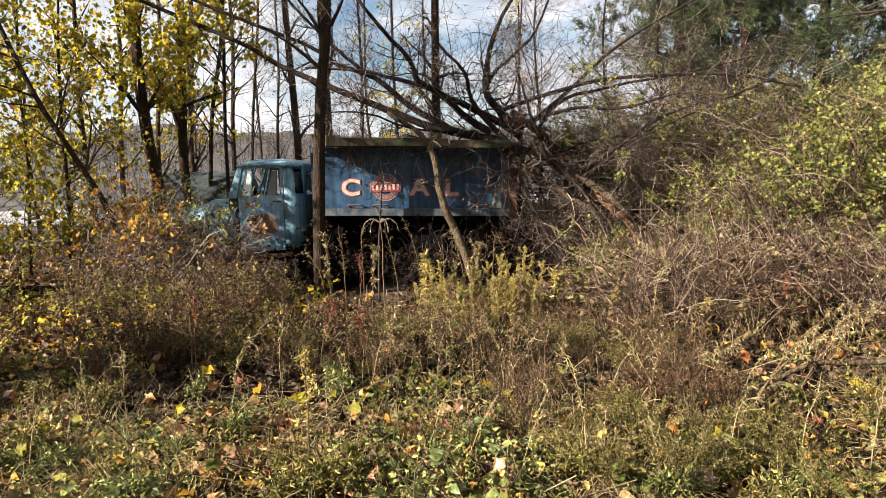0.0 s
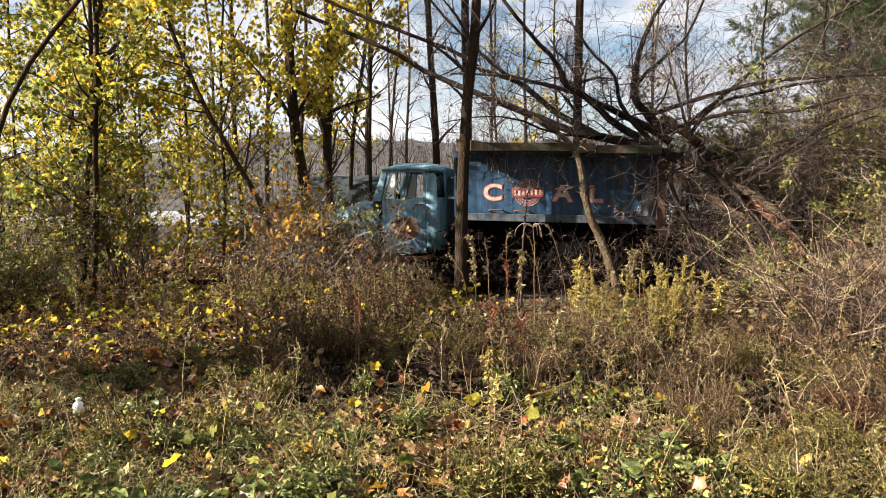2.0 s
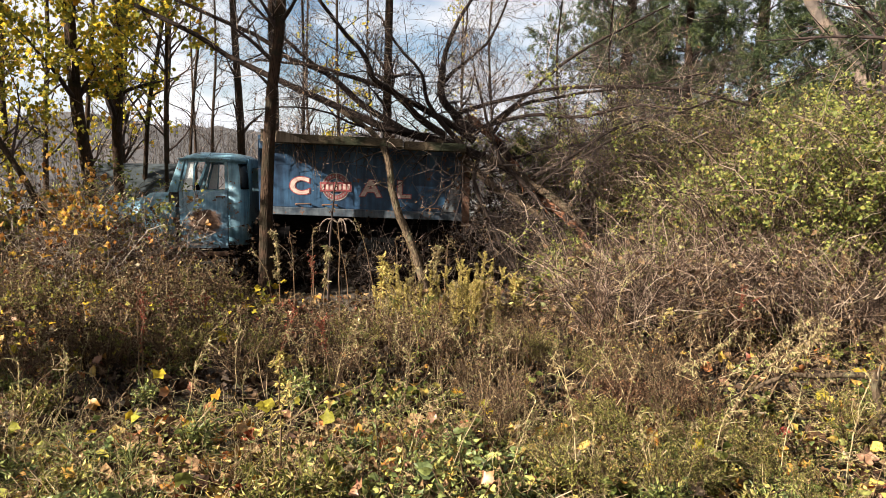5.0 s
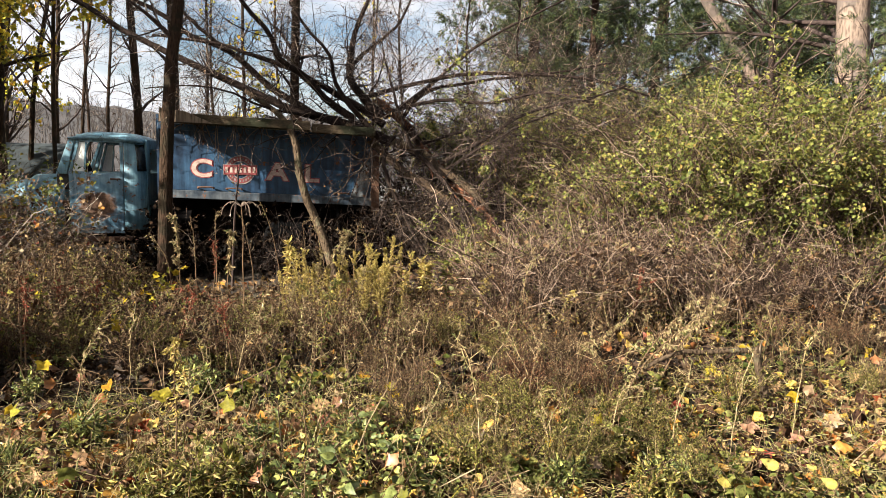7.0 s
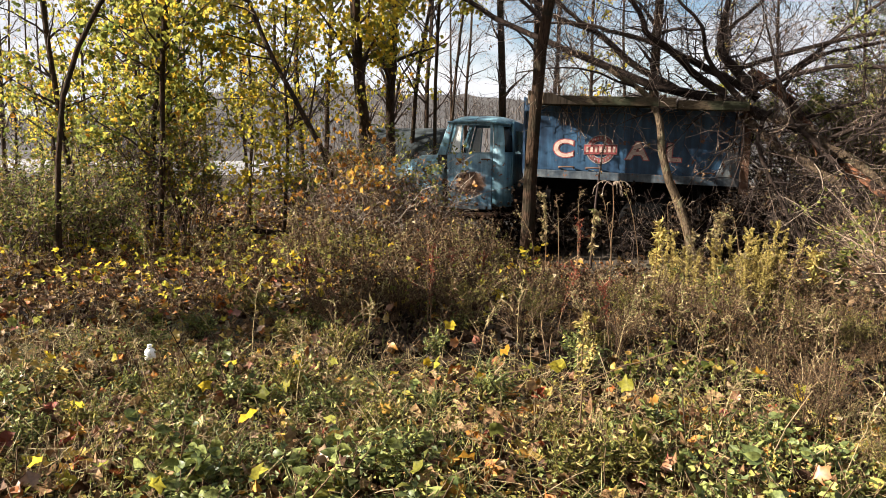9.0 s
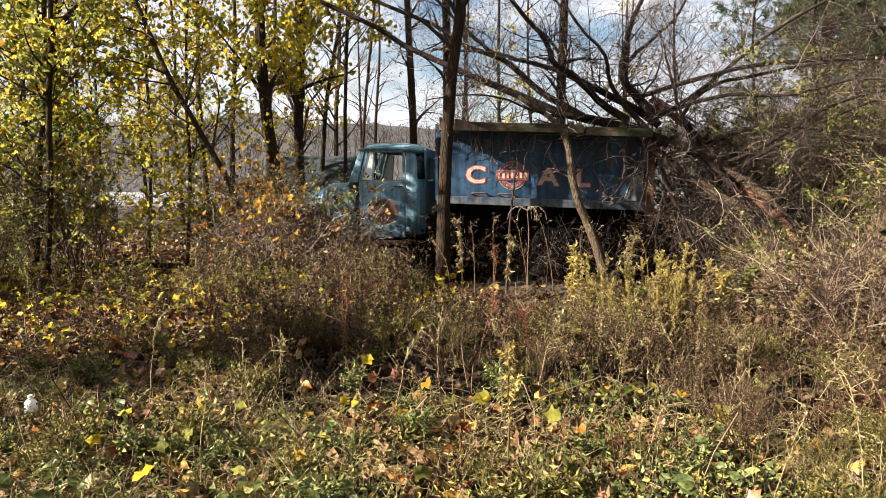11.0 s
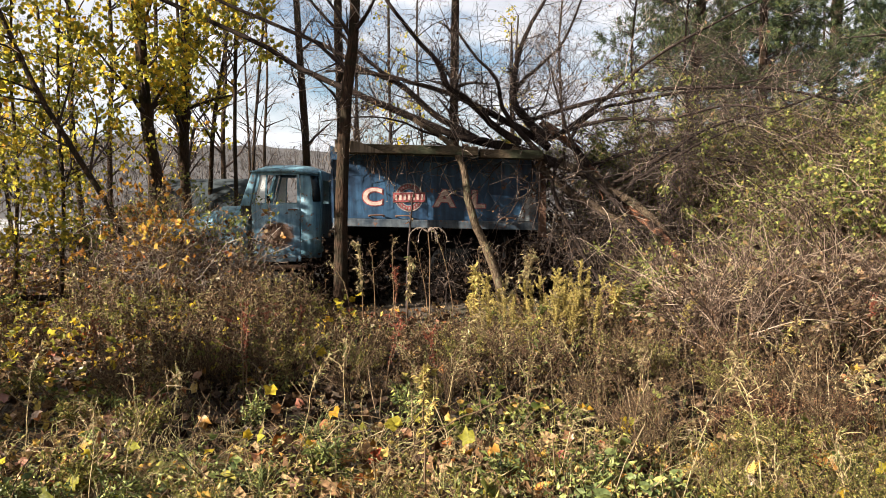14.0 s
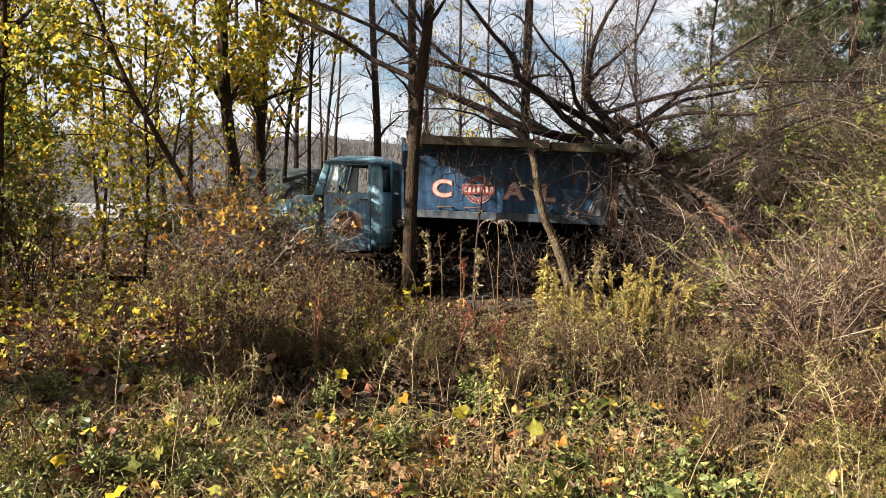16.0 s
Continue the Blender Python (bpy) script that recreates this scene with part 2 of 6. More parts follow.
M_NEEDLE = leaf_material("pine_needles", [(0.0, (0.03, 0.05, 0.03)), (0.6, (0.085, 0.115, 0.05)), (1.0, (0.19, 0.20, 0.065))], 0.5, 0.3)
M_OLIVE = leaf_material("olive_weed_leaves", [(0.0, (0.09, 0.095, 0.025)), (0.4, (0.19, 0.18, 0.045)), (0.75, (0.32, 0.28, 0.075)), (0.92, (0.46, 0.37, 0.14)), (1.0, (0.34, 0.19, 0.07))], 0.55, 0.3)
M_RUSSET = leaf_material("russet_dead_leaves", [(0.0, (0.03, 0.014, 0.01)), (0.5, (0.11, 0.05, 0.028)), (0.85, (0.24, 0.12, 0.06)), (1.0, (0.36, 0.24, 0.13))], 0.7, 0.14)
M_RED = leaf_material("red_dock_seeds", [(0.0, (0.14, 0.03, 0.02)), (1.0, (0.30, 0.09, 0.05))], 0.7, 0.2)
M_STEM = stem_material("dry_stems", [(0.0, (0.03, 0.018, 0.012)), (0.4, (0.07, 0.045, 0.027)), (0.72, (0.14, 0.09, 0.05)), (1.0, (0.33, 0.25, 0.15))])
M_TWIG = stem_material("bramble_canes", [(0.0, (0.018, 0.011, 0.008)), (0.45, (0.06, 0.038, 0.026)), (0.75, (0.16, 0.105, 0.075)), (1.0, (0.38, 0.29, 0.21))])
M_DEADTWIG = stem_material("bare_twigs", [(0.0, (0.012, 0.009, 0.008)), (0.6, (0.04, 0.028, 0.024)), (0.85, (0.13, 0.095, 0.075)), (1.0, (0.34, 0.26, 0.20))])
# far trunks in flat greys near the hill's: haze is put into the colour
M_FARWOOD = stem_material("haze_grey_woods", [(0.0, (0.028, 0.024, 0.023)), (0.5, (0.05, 0.043, 0.04)), (1.0, (0.085, 0.07, 0.06))])
M_BARK = bark_material("tree_bark", (0.007, 0.005, 0.004), (0.048, 0.029, 0.019), 20, (0.026, 0.020, 0.013), 0.22, 0.46, 0.03)
M_DEADBARK = bark_material("dead_bark", (0.006, 0.0045, 0.004), (0.030, 0.021, 0.017), 12)
M_BROKEN = bark_material("broken_wood", (0.035, 0.017, 0.011), (0.17, 0.075, 0.04), 16, (0.02, 0.013, 0.01), 0.15, 0.44)
M_LICHEN = bark_material("lichened_dead_wood", (0.008, 0.006, 0.005), (0.10, 0.07, 0.045), 22, (0.13, 0.115, 0.07), 0.4, 0.56, 0.03)
M_PINEBARK = bark_material("pine_bark", (0.035, 0.025, 0.02), (0.21, 0.155, 0.12), 11, (0.12, 0.095, 0.08), 0.3)
M_GREYWOOD = bark_material("weathered_wood", (0.035, 0.026, 0.02), (0.22, 0.165, 0.115), 12, None, 0.1)
M_BED = paint_material("blue_dump_paint", (0.010, 0.028, 0.06), (0.035, 0.085, 0.15), 0.36, rough=0.45)
M_CAB = paint_material("teal_cab_paint", (0.08, 0.19, 0.26), (0.23, 0.38, 0.44), 0.42, rough=0.5, scale=3)
M_RAIL = paint_material("scuffed_rail_paint", (0.018, 0.03, 0.045), (0.11, 0.125, 0.135), 0.42, rough=0.6, scale=5)
M_GUSSET = paint_material("scuffed_gusset_paint", (0.09, 0.12, 0.14), (0.30, 0.30, 0.29), 0.6, rough=0.6, scale=6)
M_DOOR = paint_material("teal_door_paint", (0.08, 0.18, 0.26), (0.30, 0.44, 0.52), 0.45, (0.10, 0.055, 0.035), 0.5, 3, (-2.55, 0.98, 0.27, 0.2))
M_RUST = plain_material("rusty_steel", (0.10, 0.05, 0.03), 0.9, 0, 0.5, 14)
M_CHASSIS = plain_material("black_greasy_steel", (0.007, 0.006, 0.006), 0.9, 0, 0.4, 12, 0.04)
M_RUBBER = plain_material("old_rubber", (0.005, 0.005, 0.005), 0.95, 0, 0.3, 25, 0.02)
M_BOARD = bark_material("sideboard_wood", (0.02, 0.015, 0.011), (0.095, 0.07, 0.045), 9, (0.035, 0.036, 0.022), 6.0)
M_GOLDPAINT = plain_material("faded_gold_lettering", (0.42, 0.30, 0.25), 0.6, 0, 0.4, 16)
M_REDPAINT = plain_material("faded_red_lettering", (0.22, 0.05, 0.05), 0.6, 0, 0.5, 16)
M_WHITEPAINT = plain_material("faded_white_paint", (0.21, 0.18, 0.165), 0.6, 0, 0.6, 18)
M_SEAT = plain_material("worn_vinyl", (0.035, 0.03, 0.028), 0.6, 0, 0.4, 12)
M_TANK = plain_material("grey_weathered_steel", (0.03, 0.036, 0.038), 0.8, 0, 0.5, 5, 0.15)
M_DARKGLASS = plain_material("dark_glass", (0.012, 0.014, 0.015), 0.25, 0, 0.3, 6, 0.5)
M_JUG = plain_material("white_plastic", (0.78, 0.80, 0.84), 0.35, 0, 0.05, 8)

# window panes left in the cab, coated with dust
M_GLASS, n_, l_, p_ = nodes_of("dusty_glass")
p_.inputs["Transmission Weight"].default_value, p_.inputs["Roughness"].default_value = 0.05, 0.35
t_ = noise_node(n_, l_, 9, 5)
r_ = ramp_node(n_, [(0.3, (0.55, 0.56, 0.54)), (0.7, (0.78, 0.78, 0.75))])
l_.new(t_.outputs["Fac"], r_.inputs["Fac"])
l_.new(r_.outputs["Color"], p_.inputs["Base Color"])

# the forest floor: dark humus with brown and green patches
M_GROUND, n_, l_, p_ = nodes_of("forest_floor")
x_ = n_.new("ShaderNodeTexCoord")
a_ = noise_node(n_, l_, 0.8, 6, 0.6, x_.outputs["Object"])
b_ = noise_node(n_, l_, 16, 8, 0.7, x_.outputs["Object"])
r_ = ramp_node(n_, [(0.3, (0.012, 0.008, 0.005)), (0.5, (0.045, 0.03, 0.017)), (0.72, (0.10, 0.068, 0.036))])
l_.new(b_.outputs["Fac"], r_.inputs["Fac"])
g_ = ramp_node(n_, [(0.5, (0, 0, 0)), (0.66, (0.7, 0.7, 0.7))])
l_.new(a_.outputs["Fac"], g_.inputs["Fac"])
m_ = n_.new("ShaderNodeMix")
m_.data_type = "RGBA"
l_.new(g_.outputs["Color"], m_.inputs["Factor"])
l_.new(r_.outputs["Color"], m_.inputs["A"])
m_.inputs["B"].default_value = (0.035, 0.045, 0.014, 1)
l_.new(m_.outputs["Result"], p_.inputs["Base Color"])
p_.inputs["Roughness"].default_value = 0.95
bump_node(n_, l_, b_.outputs["Fac"], 0.9, 0.05, p_)

M_FIELD, n_, l_, p_ = nodes_of("pale_gravel")
x_ = n_.new("ShaderNodeTexCoord")
q_ = n_.new("ShaderNodeMapping")
q_.inputs["Scale"].default_value = (0.25, 0.6, 1)
l_.new(x_.outputs["Object"], q_.inputs["Vector"])
a_ = noise_node(n_, l_, 1.2, 9, 0.75, q_.outputs["Vector"])
r_ = ramp_node(n_, [(0.36, (0.10, 0.085, 0.075)), (0.50, (0.22, 0.21, 0.20)), (0.68, (0.46, 0.46, 0.47))])
l_.new(a_.outputs["Fac"], r_.inputs["Fac"])
l_.new(r_.outputs["Color"], p_.inputs["Base Color"])
p_.inputs["Roughness"].default_value = 0.9

M_HILL, n_, l_, p_ = nodes_of("bare_wooded_hill")
x_ = n_.new("ShaderNodeTexCoord")
a_ = noise_node(n_, l_, 0.35, 9, 0.75, x_.outputs["Object"])
r_ = ramp_node(n_, [(0.3, (0.016, 0.014, 0.014)), (0.5, (0.038, 0.033, 0.032)), (0.7, (0.065, 0.054, 0.048))])
l_.new(a_.outputs["Fac"], r_.inputs["Fac"])
l_.new(r_.outputs["Color"], p_.inputs["Base Color"])
p_.inputs["Roughness"].default_value = 1.0

# single fallen leaves: each object has its own colour
M_ONELEAF, n_, l_, p_ = nodes_of("single_maple_leaf")
o_ = n_.new("ShaderNodeObjectInfo")
r_ = ramp_node(n_, [(0.0, (0.36, 0.22, 0.04)), (0.18, (0.46, 0.31, 0.05)), (0.36, (0.36, 0.12, 0.03)), (0.6, (0.20, 0.10, 0.05)), (0.78, (0.34, 0.24, 0.14)), (0.93, (0.20, 0.035, 0.02)), (1.0, (0.36, 0.34, 0.05))])
l_.new(o_.outputs["Random"], r_.inputs["Fac"])
x_ = n_.new("ShaderNodeTexCoord")
a_ = noise_node(n_, l_, 30, 5, 0.65, x_.outputs["Object"])
h_ = n_.new("ShaderNodeHueSaturation")
v_ = n_.new("ShaderNodeMapRange")
v_.inputs["From Min"].default_value, v_.inputs["From Max"].default_value, v_.inputs["To Min"].default_value, v_.inputs["To Max"].default_value = 0.3, 0.7, 0.4, 1.1
l_.new(a_.outputs["Fac"], v_.inputs["Value"])
l_.new(v_.outputs["Result"], h_.inputs["Value"])
l_.new(r_.outputs["Color"], h_.inputs["Color"])
l_.new(h_.outputs["Color"], p_.inputs["Base Color"])
p_.inputs["Roughness"].default_value = 0.5

M_ORANGE = leaf_material("orange_leaves", [(0.0, (0.20, 0.08, 0.025)), (0.5, (0.42, 0.20, 0.035)), (1.0, (0.52, 0.36, 0.05))], 0.55, 0.4)
M_BRUSH = stem_material("pale_brush_twigs", [(0.0, (0.05, 0.035, 0.03)), (0.4, (0.10, 0.07, 0.055)), (0.75, (0.22, 0.17, 0.13)), (1.0, (0.42, 0.35, 0.28))])

# ---- helpers for things, parts and growth ----
rng = np.random.default_rng(7)


def part(name, bm, material, parent, label="", smooth=False):
    """Links a bmesh as ONE mesh object under a thing or a part."""
    me = bpy.data.meshes.new(name)
    bm.to_mesh(me)
    bm.free()
    me.materials.append(material)
    if smooth:
        me.polygons.foreach_set("use_smooth", [True] * len(me.polygons))
    ob = new(name, me)
    ob.parent = parent
    if label:
        tagged(ob, label=label)
    return ob


def thing(name, label, category, at=(0, 0, 0), group="", kind="", turn=0.0):
    global rng
    rng = np.random.default_rng(sum(map(ord, label)) * 100003 + sum(int(abs(c) * 1000 + 0.5) * k for c, k in zip(at, (1, 31, 977))))
    ob = new(name)
    ob.empty_display_size = 0.1
    ob.matrix_basis = pose(*at, 0, 0, turn)
    return tagged(ob, label, category, group, kind)


def raw_mesh(name, verts, loops, sizes, material, parent=None, smooth=False):
    """A mesh from arrays: vertices, the corner indices of all faces, and the number of corners of each face."""
    me = bpy.data.meshes.new(name)
    me.vertices.add(len(verts))
    me.vertices.foreach_set("co", np.asarray(verts, np.float32).ravel())
    me.loops.add(len(loops))
    me.loops.foreach_set("vertex_index", np.asarray(loops, np.int32))
    me.polygons.add(len(sizes))
    me.polygons.foreach_set("loop_start", np.concatenate([[0], np.cumsum(sizes)[:-1]]).astype(np.int32))
    me.update(calc_edges=True)
    me.materials.append(material)
    if smooth:
        me.polygons.foreach_set("use_smooth", np.ones(len(sizes), bool))
    ob = new(name, me)
    ob.parent = parent
    return ob


def unit(v):
    return v / np.maximum(np.linalg.norm(v, axis=-1, keepdims=True), 1e-9)


def sweep(P, R, sides=3):
    """Tubes along N polylines of K points: vertices and quads."""
    N, K, _ = P.shape
    T = unit(np.gradient(P, axis=1))
    up = np.where(np.abs(T[:, :1, 2:3]) > 0.8, [[[1.0, 0, 0]]], [[[0, 0, 1.0]]])
    A = unit(np.cross(T, np.broadcast_to(up, T.shape)))
    B = np.cross(T, A)
    ang = np.arange(sides) * 2 * np.pi / sides
    V = P[:, :, None] + R[:, :, None, None] * (np.cos(ang)[None, None, :, None] * A[:, :, None] + np.sin(ang)[None, None, :, None] * B[:, :, None])
    idx = np.arange(N * K * sides).reshape(N, K, sides)
    nxt = np.roll(idx, -1, axis=2)
    Q = np.stack([idx[:, :-1], nxt[:, :-1], nxt[:, 1:], idx[:, 1:]], axis=-1).reshape(-1, 4)
    return V.reshape(-1, 3), Q


class Growth:
    """Gathers tubes and leaves, and turns them into one mesh."""

    def __init__(self):
        self.v, self.l, self.s, self.n = [], [], [], 0

    def add(self, V, F):
        self.v.append(V)
        self.l.append((F + self.n).ravel())
        self.s.append(np.full(len(F), F.shape[1]))
        self.n += len(V)

    def tubes(self, P, R, sides=3):
        if len(P):
            self.add(*sweep(np.asarray(P, float), np.asarray(R, float), sides))

    def leaves(self, C, size, axis=None, width=0.55, fold=0.25, droop=0.0):
        """Folded lance-shaped leaves at C, of lengths size, along axis (random where none is given)."""
        N = len(C)
        if not N:
            return
        if axis is None:
            axis = rng.normal(size=(N, 3)) * [1, 1, 0.6]
        a = unit(axis + [0, 0, -droop])
        side = unit(np.cross(a, rng.normal(size=(N, 3))))
        nor = np.cross(a, side)
        s = np.broadcast_to(np.asarray(size, float), (N,))[:, None]
        base, tip = C, C + a * s - nor * s * 0.15
        mid = C + a * s * 0.45
        left, right = mid + side * s * width * 0.5 + nor * s * fold * 0.5, mid - side * s * width * 0.5 + nor * s * fold * 0.5
        V = np.stack([base, left, tip, right], axis=1).reshape(-1, 3)
        i = np.arange(N)[:, None] * 4
        self.add(V, np.concatenate([i + [[0, 2, 1]], i + [[0, 3, 2]]]))

    def ovate(self, C, size, axis=None, width=0.65, droop=0.3, nor=None):
        """Broad pointed leaves with a folded midrib and a bent tip."""
        N = len(C)
        if not N:
            return
        if axis is None:
            axis = rng.normal(size=(N, 3)) * [1, 1, 0.6]
        a = unit(axis + [0, 0, -droop])
        side = unit(np.cross(a, rng.normal(size=(N, 3)) if nor is None else nor))
        up = np.cross(side, a)
        s = np.broadcast_to(np.asarray(size, float), (N,))[:, None]
        rows = []
        for t, w, z in ((0.0, 0.0, 0.0), (0.22, 0.8, 0.05), (0.5, 1.0, 0.06), (0.78, 0.55, 0.0), (1.0, 0.0, -0.12)):
            m = C + a * s * t + up * s * z
            if w:
                rows += [m + side * s * width * 0.5 * w + up * s * 0.10 * w, m, m - side * s * width * 0.5 * w + up * s * 0.10 * w]
            else:
                rows.append(m)
        V = np.stack(rows, axis=1).reshape(-1, 3)
        i = np.arange(N)[:, None, None] * 11
        tri = np.array([[0, 1, 2], [0, 2, 3], [7, 10, 8], [8, 10, 9]])[None]
        quad = np.array([[1, 4, 5, 2], [2, 5, 6, 3], [4, 7, 8, 5], [5, 8, 9, 6]])[None]
        first = self.n
        self.v.append(V)
        for f in (tri, quad):
            F = (i + f).reshape(-1, f.shape[-1])
            self.l.append((F + first).ravel())
            self.s.append(np.full(len(F), F.shape[1]))
        self.n += len(V)

    def maple(self, C, size, tilt=0.35, flat=True):
        """Lobed, cupped leaves, lying (flat) or hanging."""
        N = len(C)
        if not N:
            return
        nor = unit(rng.normal(size=(N, 3)) * tilt + [0, 0, 1]) if flat else unit(rng.normal(size=(N, 3)) * [1, 1, 0.7])
        u = unit(np.cross(nor, rng.normal(size=(N, 3))))
        w = np.cross(nor, u)
        ang = np.radians([0, 38, 62, 95, 128, 160, 200, 232, 265, 298, 322])
        rad = np.array([1.0, 0.66, 0.95, 0.62, 0.78, 0.5, 0.5, 0.78, 0.62, 0.95, 0.66])[None] * 0.55 * rng.uniform(0.82, 1.15, (N, 11))
        s = np.broadcast_to(np.asarray(size, float), (N,))
        curl = rng.normal(size=(N, 11)) * 0.14 + 0.12
        ring = C[:, None] + s[:, None, None] * (rad * np.cos(ang)[None])[:, :, None] * u[:, None] + s[:, None, None] * (rad * np.sin(ang)[None])[:, :, None] * w[:, None] + (s[:, None] * curl)[..., None] * nor[:, None]
        V = np.concatenate([C[:, None], ring], axis=1).reshape(-1, 3)
        i = np.arange(N)[:, None, None] * 12
        k = np.arange(11)
        tri = np.stack([np.zeros(11, int), 1 + k, 1 + (k + 1) % 11], axis=1)[None]
        self.add(V, (i + tri).reshape(-1, 3))

    def done(self, name, material, parent=None, smooth=False):
        if not self.v:
            return None
        return raw_mesh(name, np.concatenate(self.v), np.concatenate(self.l), np.concatenate(self.s), material, parent, smooth)


def along(P, t):
    """Points and directions at parameters t (0 to 1) of polylines P, row by row."""
    K = P.shape[1]
    f = np.clip(t, 0, 0.999) * (K - 1)
    i = f.astype(int)
    r = np.arange(len(P))
    a, b = P[r, i], P[r, i + 1]
    return a + (b - a) * (f - i)[:, None], unit(b - a)


def shoots(P, R, n, length, spread=0.9, K=5, wob=0.12, lift=0.15, low=0.15, thin=0.45, tip=0.15):
    """n side shoots from each polyline: their polylines and radii."""
    if not len(P):
        return P, R
    src = np.repeat(np.arange(len(P)), n)
    t = rng.uniform(low, 1.0, len(src))
    S, D = along(P[src], t)
    L = rng.uniform(*length, len(src)) * (1.15 - 0.6 * t)
    side = unit(np.cross(D, rng.normal(size=D.shape)))
    d = unit(D * rng.uniform(0.3, 1.0, (len(src), 1)) + side * spread + [0, 0, lift])
    step = unit(d[:, None] + np.cumsum(rng.normal(size=(len(src), K - 1, 3)) * wob, axis=1)) * (L / (K - 1))[:, None, None]
    Q = np.concatenate([S[:, None], S[:, None] + np.cumsum(step, axis=1)], axis=1)
    Kp = R.shape[1]
    r0 = R[src, np.minimum((t * (Kp - 1)).astype(int), Kp - 1)] * thin
    return Q, np.maximum(r0[:, None] * np.linspace(1, tip, K)[None], 0.0018)


def smooth_line(pts, K, wob=0.0):
    """K points on a rounded line through pts."""
    pts = np.asarray(pts, float)
    t = np.linspace(0, len(pts) - 1, K)
    i = np.clip(t.astype(int), 0, len(pts) - 2)
    f = (t - i)[:, None]
    p0, p1, p2, p3 = pts[np.maximum(i - 1, 0)], pts[i], pts[i + 1], pts[np.minimum(i + 2, len(pts) - 1)]
    out = 0.5 * (2 * p1 + (p2 - p0) * f + (2 * p0 - 5 * p1 + 4 * p2 - p3) * f**2 + (3 * p1 - p0 - 3 * p2 + p3) * f**3)
    if wob:
        out[1:] += np.cumsum(rng.normal(size=(K - 1, 3)), axis=0) * wob * 0.3
    return out


def stalks(X, Y, H, lean=0.25, K=5, r0=0.003, bend=0.15, base=None):
    """Upright stalks at (X, Y) of heights H."""
    N = len(X)
    az = rng.uniform(0, 2 * np.pi, N)
    ln = np.abs(rng.normal(size=N)) * lean
    t = np.linspace(0, 1, K)
    d = np.stack([np.cos(az), np.sin(az)], 1)
    off = (ln * H)[:, None] * (0.4 * t + 0.6 * t**2)[None]
    P = np.zeros((N, K, 3))
    P[..., 0] = X[:, None] + off * d[:, :1] + rng.normal(size=(N, K)) * bend * 0.05 * H[:, None] * t
    P[..., 1] = Y[:, None] + off * d[:, 1:] + rng.normal(size=(N, K)) * bend * 0.05 * H[:, None] * t
    P[..., 2] = ground_z(X, Y)[:, None] - 0.02 + (H / np.sqrt(1 + ln**2))[:, None] * t[None]
    R = np.broadcast_to(r0, (N,))[:, None] * np.linspace(1, 0.35, K)[None]
    return P, R


def ground_z(x, y):
    x, y = np.asarray(x, float), np.asarray(y, float)
    near = np.exp(-((y - 8) / 14) ** 2)
    return near * (0.035 * np.sin(1.3 * x + 0.7 * y) + 0.03 * np.sin(2.1 * y - 0.8 * x) + 0.02 * np.sin(4.3 * x + 1.7)) - 0.02


def growth_cap(X, Y):
    """Height that the weeds reach: they stay low in the hollow before the truck."""
    X, Y = np.asarray(X, float), np.asarray(Y, float)
    inside = np.clip((X + 2.5) / 0.5, 0, 1) * np.clip((2.2 - X) / 0.5, 0, 1)
    low = 1.2 - inside * (1.2 - np.clip(0.60 - 0.15 * (Y - 6.0), 0.08, 1.2))
    return np.where((np.abs(X - 3.0) < 0.8) & (Y > 4.2) & (Y < 6.2), 0.1, low)


def lump(X, Y, s=1.0):
    return (np.sin(1.9 * s * X + 1.3) + np.sin(2.7 * s * Y - 0.9 * s * X) + np.sin(3.7 * s * X + 2.1 * s * Y + 0.5)) / 3


def box(bm, lo, hi, bevel=0.0):
    g = bmesh.ops.create_cube(bm, size=1.0)
    lo, hi = Vector(lo), Vector(hi)
    for v in g["verts"]:
        v.co = Vector((lo[k] + (v.co[k] + 0.5) * (hi[k] - lo[k]) for k in range(3)))
    if bevel:
        es = list({e for v in g["verts"] for e in v.link_edges})
        bmesh.ops.bevel(bm, geom=es, offset=bevel, segments=2, affect="EDGES", profile=0.6)
    return bm


def prism(bm, outline, y0, y1, bevel=0.0):
    """A plate: an outline of (x, z) between y0 and y1."""
    a = [bm.verts.new((x, y0, z)) for x, z in outline]
    b = [bm.verts.new((x, y1, z)) for x, z in outline]
    n = len(outline)
    fs = [bm.faces.new(a), bm.faces.new(b[::-1])]
    for k in range(n):
        fs.append(bm.faces.new((a[(k + 1) % n], a[k], b[k], b[(k + 1) % n])))
    bmesh.ops.recalc_face_normals(bm, faces=fs)
    if bevel:
        bmesh.ops.bevel(bm, geom=list({e for f in fs[:2] for e in f.edges}), offset=bevel, segments=2, affect="EDGES", profile=0.6)
    return bm


def ring_plate(bm, outer, inner, y0, y1):
    """A plate with one opening; outer and inner outlines have the same number of (x, z) points."""
    n = len(outer)
    oa, ob_ = [bm.verts.new((x, y0, z)) for x, z in outer], [bm.verts.new((x, y1, z)) for x, z in outer]
    ia, ib = [bm.verts.new((x, y0, z)) for x, z in inner], [bm.verts.new((x, y1, z)) for x, z in inner]
    fs = []
    for k in range(n):
        j = (k + 1) % n
        fs += [bm.faces.new((oa[k], oa[j], ia[j], ia[k])), bm.faces.new((ob_[j], ob_[k], ib[k], ib[j])), bm.faces.new((oa[j], oa[k], ob_[k], ob_[j])), bm.faces.new((ia[k], ia[j], ib[j], ib[k]))]
    bmesh.ops.recalc_face_normals(bm, faces=fs)
    return bm


